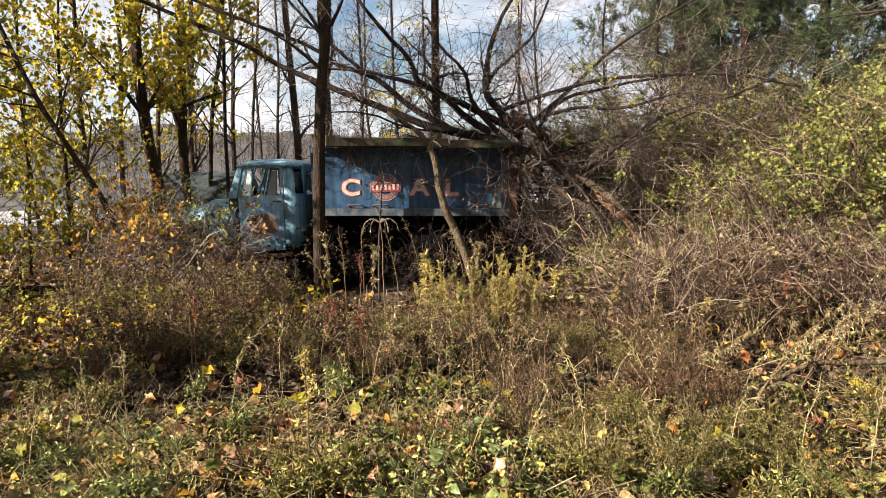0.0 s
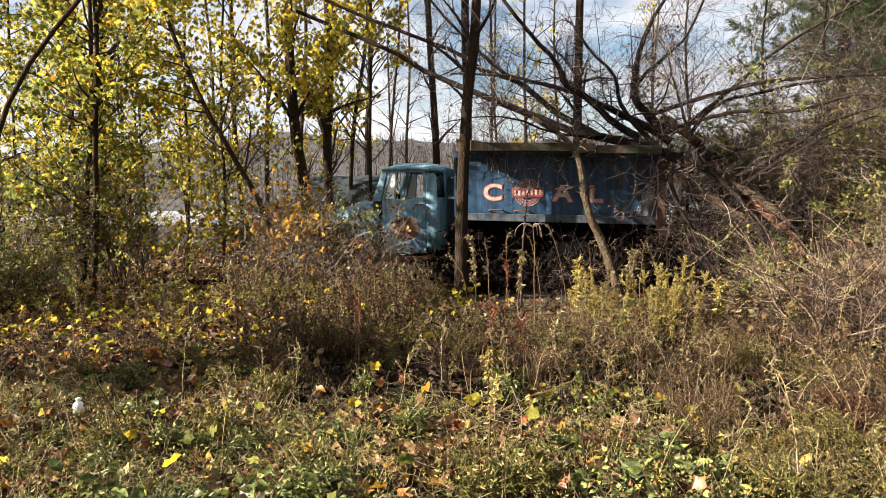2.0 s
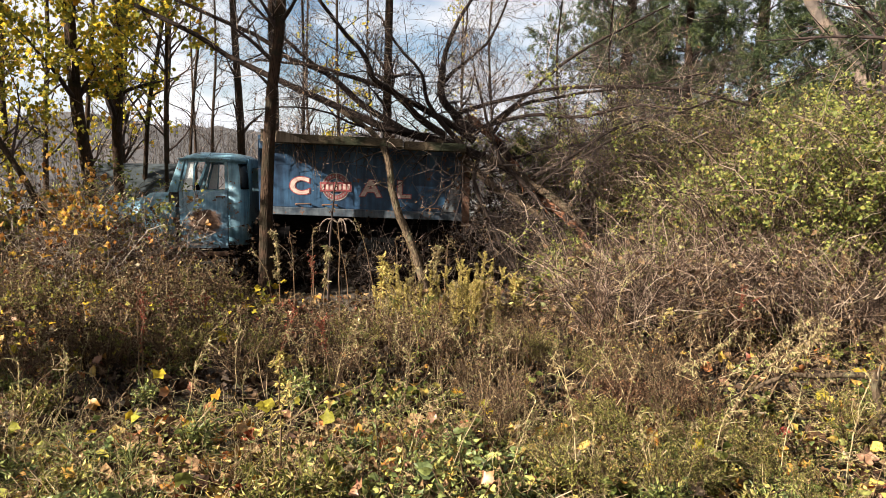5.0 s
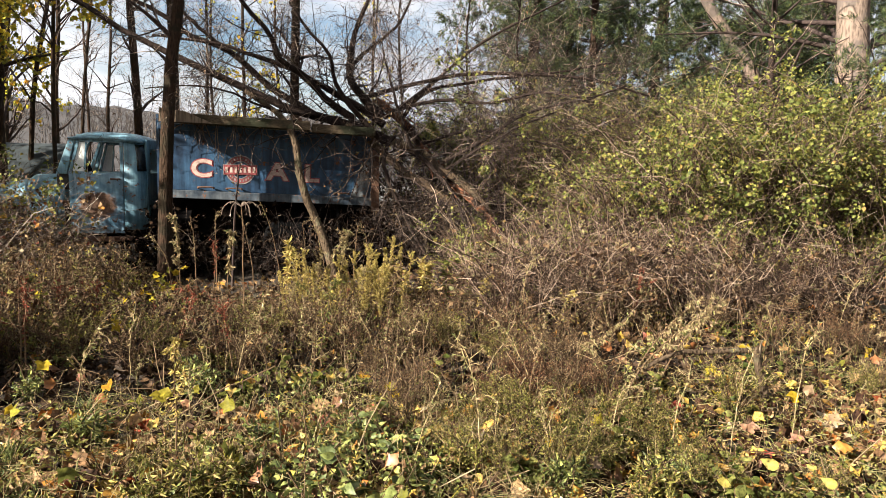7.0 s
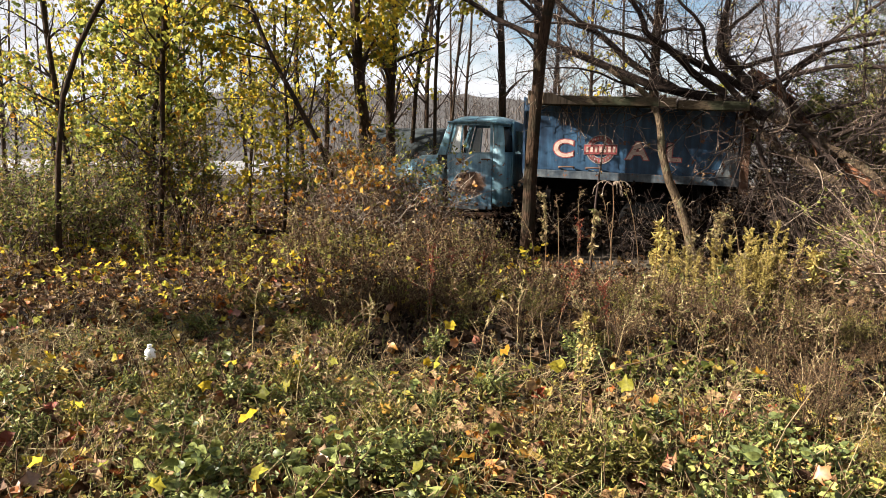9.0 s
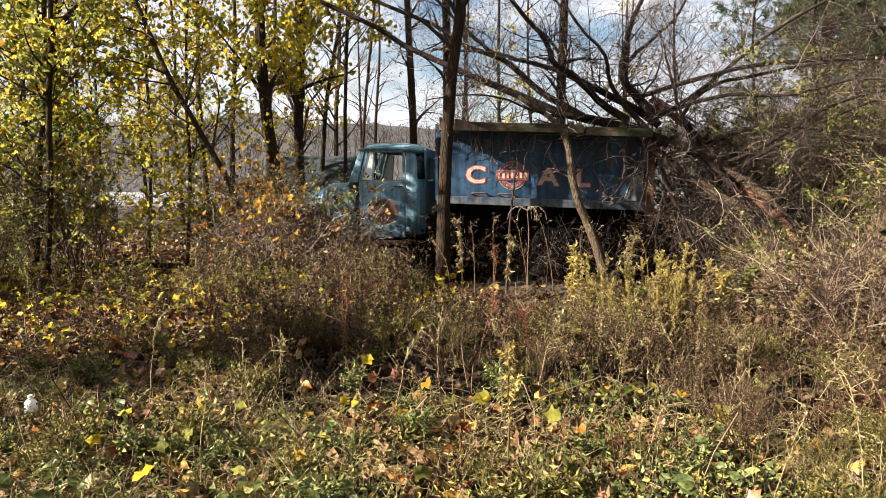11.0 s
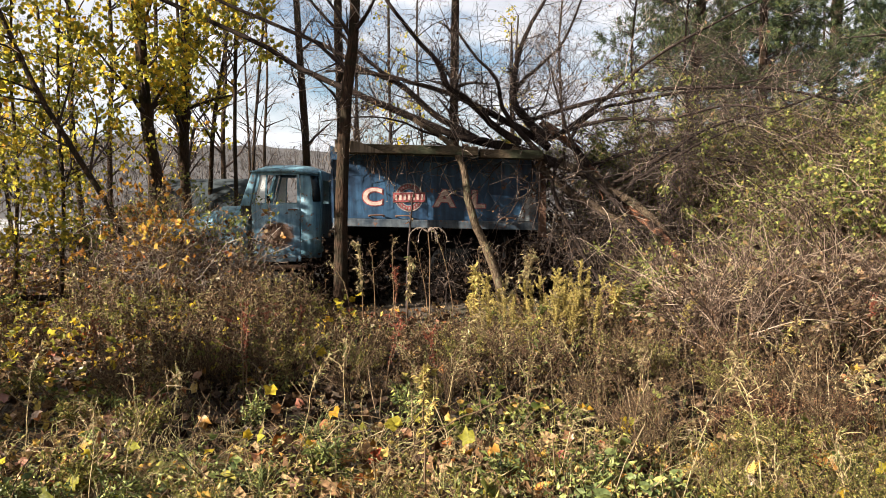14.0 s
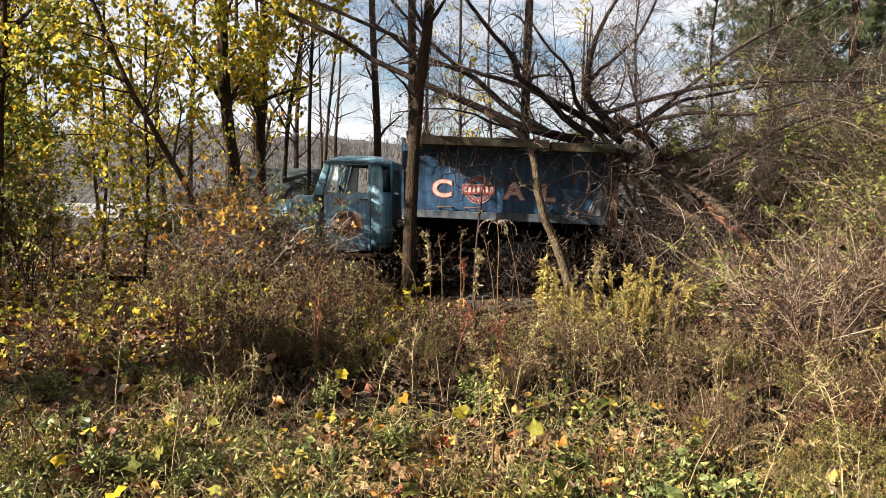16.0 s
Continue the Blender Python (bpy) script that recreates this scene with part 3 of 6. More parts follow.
def tube(bm, pts, r, sides=8):
    P = smooth_line(pts, max(2, len(pts) * 4)) if len(pts) > 2 else np.asarray(pts, float)
    V, Q = sweep(P[None], np.full((1, len(P)), r), sides)
    vs = [bm.verts.new(v) for v in V]
    for q in Q:
        bm.faces.new([vs[k] for k in q])
    bm.faces.new(vs[:sides][::-1])
    bm.faces.new(vs[-sides:])
    return bm


def drum(bm, centre, axis, profile, seg=28):
    """A turned body about an axis ('x', 'y' or 'z') through centre; profile: (distance along, radius)."""
    rows = []
    for a, r in profile:
        row = []
        for k in range(seg):
            c, s = r * math.cos(2 * math.pi * k / seg), r * math.sin(2 * math.pi * k / seg)
            p = {"x": (a, c, s), "y": (c, a, s), "z": (c, s, a)}[axis]
            row.append(bm.verts.new(Vector(centre) + Vector(p)))
        rows.append(row)
    fs = []
    for a, b in zip(rows, rows[1:]):
        for k in range(seg):
            fs.append(bm.faces.new((a[k], a[(k + 1) % seg], b[(k + 1) % seg], b[k])))
    fs += [bm.faces.new(rows[0][::-1]), bm.faces.new(rows[-1])]
    bmesh.ops.recalc_face_normals(bm, faces=fs)
    return bm


def shell(bm, grid, thick):
    """A sheet through a grid of points, with a thickness along z and outwards."""
    rows = [[bm.verts.new(p) for p in row] for row in grid]
    fs = [bm.faces.new((rows[i][j], rows[i][j + 1], rows[i + 1][j + 1], rows[i + 1][j])) for i in range(len(rows) - 1) for j in range(len(rows[0]) - 1)]
    bmesh.ops.recalc_face_normals(bm, faces=fs)
    bmesh.ops.solidify(bm, geom=fs, thickness=thick)
    return bm

# ---- ground, far field, hill ----
def axis_steps(lo, hi, fine, far):
    a = list(np.arange(lo, hi + 1e-6, fine))
    s, x = fine, hi
    while x < far:
        s *= 1.35
        x += s
        a.append(x)
    s, x = fine, lo
    while x > -far:
        s *= 1.35
        x -= s
        a.insert(0, x)
    return np.array(a)


gx, gy = axis_steps(-12, 12, 0.3, 900), axis_steps(0, 18, 0.3, 900)
GX, GY = np.meshgrid(gx, gy)
gv = np.stack([GX.ravel(), GY.ravel(), ground_z(GX, GY).ravel()], 1)
gi = np.arange(len(gx) * len(gy)).reshape(len(gy), len(gx))
gq = np.stack([gi[:-1, :-1], gi[:-1, 1:], gi[1:, 1:], gi[1:, :-1]], -1).reshape(-1, 4)
tagged(raw_mesh("ground", gv, gq.ravel(), np.full(len(gq), 4), M_GROUND, smooth=True), "dark leaf-strewn woodland floor with low green patches", "ground", kind="structure")

bm = bmesh.new()
fx = np.linspace(-90, 90, 40)
near_edge, far_edge = 33 + 1.5 * np.sin(fx * 0.21) + 0.8 * np.sin(fx * 0.57), 66 + 2 * np.sin(fx * 0.13)
lower = [bm.verts.new((x, y, 0.03)) for x, y in zip(fx, near_edge)]
upper = [bm.verts.new((x, y, 0.03)) for x, y in zip(fx, far_edge)]
for k in range(39):
    bm.faces.new((lower[k], lower[k + 1], upper[k + 1], upper[k]))
field = part("gravel_lot", bm, M_FIELD, None)
tagged(field, "pale sunlit gravel lot beyond the trees", "gravel lot", kind="structure")

hx, hy = np.linspace(-260, 260, 130), np.linspace(72, 260, 40)
HX, HY = np.meshgrid(hx, hy)
rise = np.clip((HY - 72) / 110, 0, 1)
crest = 11.5 + 5 * np.sin(HX / 55 + 2.6) + 2.2 * np.sin(HX / 19) + 0.8 * np.sin(HX / 6.1 + HY / 9)
HZ = rise * crest + rng.normal(size=HX.shape) * 0.5 * (rise > 0.02) - 0.05
hv = np.stack([HX.ravel(), HY.ravel(), HZ.ravel()], 1)
hi_ = np.arange(HX.size).reshape(HX.shape)
hq = np.stack([hi_[:-1, :-1], hi_[:-1, 1:], hi_[1:, 1:], hi_[1:, :-1]], -1).reshape(-1, 4)
tagged(raw_mesh("backdrop_hill", hv, hq.ravel(), np.full(len(hq), 4), M_HILL, smooth=True), "distant grey-brown hillside of bare autumn woods", "hill", kind="structure")

# ---- the abandoned coal truck ----
truck = thing("dump_truck", "abandoned blue dump truck with faded coal lettering, overgrown by weeds", "truck", (-0.5, 11.9, 0))
SIDE, CSIDE = -1.0, -0.82        # outer faces of dump body and cab


def sag(x, z):
    return z - 0.033 * (x + 1.6)


def slab(x0, x1, z0, z1):
    return [(x0, sag(x0, z0)), (x1, sag(x1, z0)), (x1, sag(x1, z1)), (x0, sag(x0, z1))]


bed = part("dump_body", prism(bmesh.new(), slab(-1.58, 1.52, 1.27, 2.2), SIDE, SIDE + 0.04, 0.006), M_BED, truck, "deep blue steel dump body with gold and red lettering")
part("side_panel", prism(bmesh.new(), slab(-1.58, 1.52, 1.27, 2.2), 0.96, 1.0, 0.006), M_BED, bed)
part("bottom_rail", prism(bmesh.new(), slab(-1.6, 1.62, 1.15, 1.268), SIDE - 0.035, SIDE + 0.06, 0.01), M_RAIL, bed, "scuffed grey-blue bottom rail")
part("top_rail", prism(bmesh.new(), slab(-1.6, 1.6, 2.13, 2.22), SIDE - 0.05, SIDE - 0.003, 0.012), M_BED, bed)
part("front_bulkhead", prism(bmesh.new(), slab(-1.62, -1.585, 1.2, 2.34), SIDE - 0.02, 1.0), M_BED, bed)
part("bed_floor", prism(bmesh.new(), slab(-1.58, 1.55, 1.16, 1.22), SIDE + 0.065, 0.95), M_RUST, bed, "rusty steel bed floor")
gate = part("tailgate", prism(bmesh.new(), slab(1.555, 1.6, 1.2, 2.2), SIDE + 0.02, 0.98, 0.008), M_RUST, bed, "rusty tailgate")
for yy in (-0.6, 0.0, 0.6):
    part("tailgate_rib", prism(bmesh.new(), slab(1.603, 1.65, 1.22, 2.18), yy - 0.04, yy + 0.04), M_RUST, gate)
part("corner_post", prism(bmesh.new(), slab(1.48, 1.6, 1.05, 2.28), SIDE - 0.06, SIDE - 0.008, 0.01), M_RUST, bed, "rust-brown rear corner post")
part("corner_brace", prism(bmesh.new(), [(1.16, sag(1.16, 1.28)), (1.42, sag(1.42, 1.28)), (1.46, sag(1.46, 1.8)), (1.40, sag(1.40, 1.84)), (1.28, sag(1.28, 1.6))], SIDE - 0.045, SIDE - 0.004, 0.008), M_GUSSET, bed, "bare pale gusset plate at the rear corner")
for x0 in (-1.5, 0.35):
    part("front_stake", prism(bmesh.new(), slab(x0, x0 + 0.09, 2.2, 2.42), SIDE - 0.02, SIDE + 0.04, 0.006), M_RUST, bed)
# the boards' 0.4 m overhang is made up, to throw shade down the side
board = part("sideboard", prism(bmesh.new(), slab(-1.5, 0.55, 2.225, 2.35), SIDE - 0.44, SIDE - 0.022, 0.008), M_BOARD, bed, "weathered wooden sideboard on the top rail")
part("sideboard", prism(bmesh.new(), slab(0.58, 1.5, 2.2, 2.32), SIDE - 0.40, SIDE - 0.024, 0.008), M_BOARD, bed)
part("sideboard", prism(bmesh.new(), slab(-1.5, 1.4, 2.225, 2.36), 0.95, 1.0, 0.008), M_BOARD, bed)
# a torn canvas corner hangs off the front of the sideboard
part("canvas_flap", prism(bmesh.new(), [(-1.5, 2.22), (-0.78, 2.2), (-0.92, 2.26), (-1.15, 2.36), (-1.5, 2.4)], SIDE - 0.46, SIDE - 0.444), M_GREYWOOD, bed, "pale torn tarpaulin scrap")
for x0 in (-1.05, -0.65, 0.93):
    part("hook", tube(bmesh.new(), [(x0, SIDE - 0.01, sag(x0, 1.3)), (x0, SIDE - 0.05, sag(x0, 1.32)), (x0 + 0.2, SIDE - 0.05, sag(x0, 1.32)), (x0 + 0.2, SIDE - 0.01, sag(x0, 1.3))], 0.012, 6), M_RUST, bed)

# lettering: built-in font, gold over a red rim
def letter(ch, x, z, h):
    for mat_, grow, lift in ((M_REDPAINT, 0.022, 0.004), (M_GOLDPAINT, 0.009, 0.008)):
        cu = bpy.data.curves.new("letter", "FONT")
        cu.body, cu.align_x, cu.size, cu.offset, cu.extrude = ch, "CENTER", h / 0.72, grow, 0.001
        tmp = bpy.data.objects.new("letter", cu)
        me = bpy.data.meshes.new_from_object(tmp)
        bpy.data.objects.remove(tmp)
        me.materials.append(mat_)
        ob = new("letter", me)
        ob.parent = bed
        ob.matrix_basis = pose(x + (0.02 if grow else 0), SIDE - lift, z - (0.012 if grow else 0), 90, 1.9, 0) @ Matrix.Diagonal((1.25, 1, 1, 1))


letter("C", -1.03, 1.475, 0.25)
letter("A", 0.05, 1.44, 0.25)
letter("L", 0.55, 1.42, 0.25)


def disc(cx, cz, r, y, ri=0.0, seg=40):
    b = bmesh.new()
    o = [(cx + r * math.cos(2 * math.pi * k / seg), cz + r * math.sin(2 * math.pi * k / seg)) for k in range(seg)]
    if ri:
        i = [(cx + ri * math.cos(2 * math.pi * k / seg), cz + ri * math.sin(2 * math.pi * k / seg)) for k in range(seg)]
        return ring_plate(b, o, i, y - 0.002, y)
    return prism(b, o, y - 0.002, y)


BX, BZ = -0.46, 1.565
part("badge_rim", disc(BX, BZ, 0.215, SIDE - 0.003, 0.2), M_WHITEPAINT, bed)
part("badge_ring", disc(BX, BZ, 0.196, SIDE - 0.003, 0.135), M_REDPAINT, bed)
part("badge_inner_rim", disc(BX, BZ, 0.132, SIDE - 0.003, 0.12), M_WHITEPAINT, bed)
part("badge_plate_rim", prism(bmesh.new(), [(BX - 0.245, BZ - 0.078), (BX + 0.245, BZ - 0.078), (BX + 0.245, BZ + 0.078), (BX - 0.245, BZ + 0.078)], SIDE - 0.009, SIDE - 0.006), M_WHITEPAINT, bed)
part("badge_plate", prism(bmesh.new(), [(BX - 0.238, BZ - 0.071), (BX + 0.238, BZ - 0.071), (BX + 0.238, BZ + 0.071), (BX - 0.238, BZ + 0.071)], SIDE - 0.014, SIDE - 0.01), M_REDPAINT, bed)
for k in range(9):
    ak = math.pi * (0.18 + 0.64 * k / 8)
    for up in (1, -1):
        cx, cz = BX + 0.166 * math.cos(ak), BZ + up * 0.166 * math.sin(ak)
        part("badge_mark", box(bmesh.new(), (cx - 0.01, SIDE - 0.0075, cz - 0.016), (cx + 0.01, SIDE - 0.0055, cz + 0.016)), M_WHITEPAINT, bed)
for k in range(7):
    xk = BX - 0.195 + k * 0.065
    part("badge_bar", prism(bmesh.new(), [(xk - 0.018, BZ - 0.042), (xk + 0.018, BZ - 0.042), (xk + 0.018, BZ + 0.042), (xk - 0.018, BZ + 0.042)], SIDE - 0.018, SIDE - 0.015), M_GOLDPAINT, bed)

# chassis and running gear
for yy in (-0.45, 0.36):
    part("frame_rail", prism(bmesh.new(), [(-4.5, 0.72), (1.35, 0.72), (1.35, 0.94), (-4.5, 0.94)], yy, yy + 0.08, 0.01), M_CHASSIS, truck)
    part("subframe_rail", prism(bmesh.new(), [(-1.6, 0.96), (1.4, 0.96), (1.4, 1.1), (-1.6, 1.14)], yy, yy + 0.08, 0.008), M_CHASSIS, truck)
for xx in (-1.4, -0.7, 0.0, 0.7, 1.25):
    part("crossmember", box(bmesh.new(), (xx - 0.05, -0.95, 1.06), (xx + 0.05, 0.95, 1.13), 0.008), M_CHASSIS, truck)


def wheel(x, y, z, w):
    tyre_profile = [(-w / 2, 0.30), (-w / 2, 0.44), (-w * 0.38, 0.485), (-w * 0.2, 0.5), (0, 0.503), (w * 0.2, 0.5), (w * 0.38, 0.485), (w / 2, 0.44), (w / 2, 0.30)]
    hub = part("wheel", drum(bmesh.new(), (x, y, z), "y", [(-w * 0.42, 0.10), (-w * 0.42, 0.17), (-w * 0.2, 0.2), (-w * 0.2, 0.27), (-w * 0.45, 0.298), (w * 0.45, 0.298), (w * 0.45, 0.1)]), M_RUST, truck, "rusty steel truck wheel")
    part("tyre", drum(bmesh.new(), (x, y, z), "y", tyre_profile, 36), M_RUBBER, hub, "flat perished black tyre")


for yy in (-0.66, -0.38, 0.38, 0.66):
    wheel(0.35, yy, 0.47, 0.25)
for yy in (-0.72, 0.72):
    wheel(-3.75, yy, 0.44, 0.24)
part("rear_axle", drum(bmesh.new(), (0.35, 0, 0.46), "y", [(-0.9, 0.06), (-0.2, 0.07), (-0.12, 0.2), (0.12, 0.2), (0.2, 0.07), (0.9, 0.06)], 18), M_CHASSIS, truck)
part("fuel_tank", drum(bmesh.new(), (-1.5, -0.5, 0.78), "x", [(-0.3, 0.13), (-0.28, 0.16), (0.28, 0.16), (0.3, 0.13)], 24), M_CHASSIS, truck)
# unseen gear from here on, added as fill so the underside reads dark
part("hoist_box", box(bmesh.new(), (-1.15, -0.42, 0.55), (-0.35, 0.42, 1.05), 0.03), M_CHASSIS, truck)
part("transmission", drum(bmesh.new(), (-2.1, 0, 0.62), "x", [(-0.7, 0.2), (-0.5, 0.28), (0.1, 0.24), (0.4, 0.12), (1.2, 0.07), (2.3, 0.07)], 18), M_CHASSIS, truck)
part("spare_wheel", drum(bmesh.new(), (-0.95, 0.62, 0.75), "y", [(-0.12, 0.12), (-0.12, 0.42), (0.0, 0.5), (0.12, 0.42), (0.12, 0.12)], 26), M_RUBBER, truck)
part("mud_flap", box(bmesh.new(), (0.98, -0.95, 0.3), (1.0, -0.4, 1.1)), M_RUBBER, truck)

# the cab
ZS, ZR = 1.45, 1.94            # window sill, drip rail
roof_rows = []
for i in range(15):
    u = -1 + 2 * i / 14
    row = []
    for j in range(13):
        v = -1 + 2 * j / 12
        e = max(abs(u), abs(v))
        hgt = 0.115 * (1 - abs(u) ** 5) * (1 - abs(v) ** 5) ** 0.8
        shrink = 1 - 0.05 * (abs(v) ** 4)
        row.append((-2.40 + 0.5 * u * shrink, 0.84 * v * (1 - 0.04 * abs(u) ** 4), ZR + hgt - 0.015 * u))
    roof_rows.append(row)
cab = part("cab", shell(bmesh.new(), roof_rows, 0.035), M_CAB, truck, "faded teal cab with rust-stained door and empty window", smooth=True)
cab.location = (0.07, 0.0, 0.035)
part("drip_rail", tube(bmesh.new(), [(-2.92, CSIDE - 0.02, ZR + 0.0), (-2.5, CSIDE - 0.025, ZR + 0.015), (-2.1, CSIDE - 0.02, ZR - 0.005), (-1.92, CSIDE + 0.02, ZR - 0.04)], 0.016, 6), M_CAB, cab)
# rounded rear corners and back wall with its window
for sgn in (-1, 1):
    corner = []
    for i in range(9):
        a = i / 8 * math.pi / 2
        x, y = -2.06 + 0.16 * math.sin(a), sgn * (0.66 + 0.16 * math.cos(a))
        corner.append([(x, y, 0.62), (x, y, 1.0), (x, y, ZS), (x - 0.012, y * 0.985, 1.75), (x - 0.05, y * 0.95, ZR + 0.02)])
    corner.insert(0, [(-2.19, sgn * 0.82, 0.62), (-2.19, sgn * 0.82, 1.0), (-2.18, sgn * 0.82, ZS), (-2.18, sgn * 0.808, 1.75), (-2.19, sgn * 0.78, ZR + 0.02)])
    part("rear_corner_panel", shell(bmesh.new(), corner, 0.02), M_CAB, cab, smooth=True)
    pane = []
    for i in range(7):
        a = math.radians(22 + 62 * i / 6)
        x, y = -2.06 + 0.164 * math.sin(a), sgn * (0.66 + 0.164 * math.cos(a))
        pane.append([(x, y, ZS + 0.03), (x - 0.006, y * 0.994, 1.62), (x - 0.016, y * 0.985, 1.75), (x - 0.035, y * 0.968, ZR - 0.07)])
    part("quarter_window", shell(bmesh.new(), pane, 0.008), M_DARKGLASS, cab, "dark corner window behind the door", smooth=True)
back_wall = bmesh.new()
oc = [(-0.66, 0.7), (0.66, 0.7), (0.66, 1.95), (-0.66, 1.95)]
ic = [(-0.46, 1.44), (0.46, 1.44), (0.43, 1.82), (-0.43, 1.82)]
ring_plate(back_wall, oc, ic, -0.015, 0.015)
bmesh.ops.rotate(back_wall, verts=back_wall.verts, cent=(0, 0, 0), matrix=Matrix.Rotation(radians(90), 3, "Z"))
bmesh.ops.translate(back_wall, verts=back_wall.verts, vec=(-1.905, 0, 0))
part("back_wall", back_wall, M_CAB, cab)
for sgn in (-1, 1):
    y0, y1 = (CSIDE, CSIDE + 0.045) if sgn < 0 else (0.775, 0.82)
    door = part("door", prism(bmesh.new(), [(-2.92, 0.57), (-2.20, 0.57), (-2.195, ZS), (-2.93, ZS)], y0, y1, 0.012), M_DOOR if sgn < 0 else M_CAB, cab, "faded teal door with a big rust patch")
    part("window_frame", ring_plate(bmesh.new(), [(-2.93, ZS + 0.002), (-2.195, ZS + 0.002), (-2.195, ZR - 0.02), (-2.80, ZR - 0.01)], [(-2.885, ZS + 0.012), (-2.235, ZS + 0.012), (-2.235, ZR - 0.05), (-2.775, ZR - 0.045)], y0 + 0.008, y1 - 0.004), M_CAB, door)
    part("vent_divider", prism(bmesh.new(), [(-2.725, ZS + 0.014), (-2.705, ZS + 0.014), (-2.675, ZR - 0.05), (-2.695, ZR - 0.05)], y0 + 0.012, y1 - 0.012), M_CAB, door)
    part("vent_pane", prism(bmesh.new(), [(-2.88, ZS + 0.016), (-2.73, ZS + 0.016), (-2.70, ZR - 0.052), (-2.775, ZR - 0.052)], y0 + 0.02, y0 + 0.026), M_GLASS, door, "dust-whitened vent pane")
    part("a_pillar", prism(bmesh.new(), [(-3.10, ZS - 0.02), (-2.955, ZS - 0.02), (-2.82, ZR + 0.02), (-2.90, ZR + 0.02)], y0 + 0.006, y1 + 0.02, 0.008), M_CAB, cab)
    if sgn < 0:
        part("door_handle", tube(bmesh.new(), [(-2.36, CSIDE, 1.36), (-2.35, CSIDE - 0.04, 1.365), (-2.25, CSIDE - 0.04, 1.365), (-2.24, CSIDE, 1.36)], 0.012, 6), M_RUST, door)
    part("sill_step", box(bmesh.new(), (-2.95, sgn * 0.80 - 0.12, 0.46), (-2.1, sgn * 0.80 + 0.04, 0.52), 0.012), M_RUST, cab)
part("cab_floor", box(bmesh.new(), (-3.3, -0.77, 0.62), (-1.95, 0.77, 0.68)), M_RUST, cab)
part("seat", box(bmesh.new(), (-2.55, -0.7, 0.82), (-2.02, 0.7, 1.05), 0.06), M_SEAT, cab)
part("seat_back", box(bmesh.new(), (-2.1, -0.7, 1.0), (-1.95, 0.7, 1.44), 0.05), M_SEAT, cab)
part("steering_wheel", drum(bmesh.new(), (-2.78, -0.38, 1.36), "x", [(-0.01, 0.195), (-0.018, 0.205), (-0.01, 0.22), (0.01, 0.22), (0.018, 0.205), (0.01, 0.195)], 28), M_CHASSIS, cab)
part("dashboard", box(bmesh.new(), (-3.12, -0.74, 1.2), (-2.92, 0.74, 1.45), 0.05), M_SEAT, cab)
wsh = bmesh.new()
ring_plate(wsh, [(-0.72, ZS), (0.72, ZS), (0.68, 2.0), (-0.68, 2.0)], [(-0.64, ZS + 0.05), (0.64, ZS + 0.05), (0.60, 1.93), (-0.60, 1.93)], -0.02, 0.02)
bmesh.ops.rotate(wsh, verts=wsh.verts, cent=(0, 0, 0), matrix=Matrix.Rotation(radians(90), 3, "Z"))
for v in wsh.verts:
    v.co.x += -3.02 + (v.co.z - ZS) * 0.36
part("windshield_frame", wsh, M_CAB, cab)
part("windshield_divider", tube(bmesh.new(), [(-3.0, 0, ZS + 0.03), (-2.84, 0, 1.95)], 0.018, 6), M_CAB, cab)
# cowl, hood, fenders, grille
def round_rows(x0, x1, w0, w1, z0, z1, top0, top1, n=10, m=14, power=3.0):
    rows = []
    for i in range(n):
        f = i / (n - 1)
        x, w, zb, zt = x0 + (x1 - x0) * f, w0 + (w1 - w0) * f, z0 + (z1 - z0) * f, top0 + (top1 - top0) * f
        row = []
        for j in range(m):
            a = math.pi * j / (m - 1)
            c, s = math.cos(a), math.sin(a)
            row.append((x, w * math.copysign(abs(c) ** (2 / power), c), zb + (zt - zb) * abs(s) ** (2 / power)))
        rows.append(row)
    return rows


part("cowl", shell(bmesh.new(), round_rows(-2.935, -3.42, 0.81, 0.72, 0.62, 0.65, 1.47, 1.45, 7, 18, 5.0), 0.02), M_CAB, truck, smooth=True)
hood = part("hood", shell(bmesh.new(), round_rows(-3.43, -4.45, 0.68, 0.44, 0.85, 0.85, 1.42, 1.2, 10, 16, 3.4), 0.02), M_CAB, truck, "faded teal hood half hidden in brush", smooth=True)
part("grille", box(bmesh.new(), (-4.52, -0.44, 0.7), (-4.47, 0.44, 1.16), 0.02), M_RUST, truck)
for sgn in (-1, 1):
    rows = []
    for i in range(15):
        a = math.pi * i / 14
        x, z = -3.78 - 0.66 * math.cos(a), 0.55 + 0.58 * math.sin(a) ** 0.7
        rows.append([(x, sgn * 0.46, z + 0.03), (x, sgn * 0.66, z + 0.02), (x, sgn * 0.80, z - 0.02), (x, sgn * 0.86, z - 0.09)])
    part("fender", shell(bmesh.new(), rows, 0.02), M_CAB, truck, smooth=True)
    lamp = part("headlight", drum(bmesh.new(), (-4.4, sgn * 0.62, 0.98), "x", [(-0.09, 0.085), (-0.07, 0.1), (0.04, 0.09), (0.12, 0.04)], 20), M_CAB, truck)
    part("lens", drum(bmesh.new(), (-4.4, sgn * 0.62, 0.98), "x", [(-0.115, 0.03), (-0.105, 0.065), (-0.092, 0.082)], 20), M_GLASS, lamp)
part("bumper", box(bmesh.new(), (-4.68, -0.9, 0.5), (-4.6, 0.9, 0.68), 0.03), M_RUST, truck)

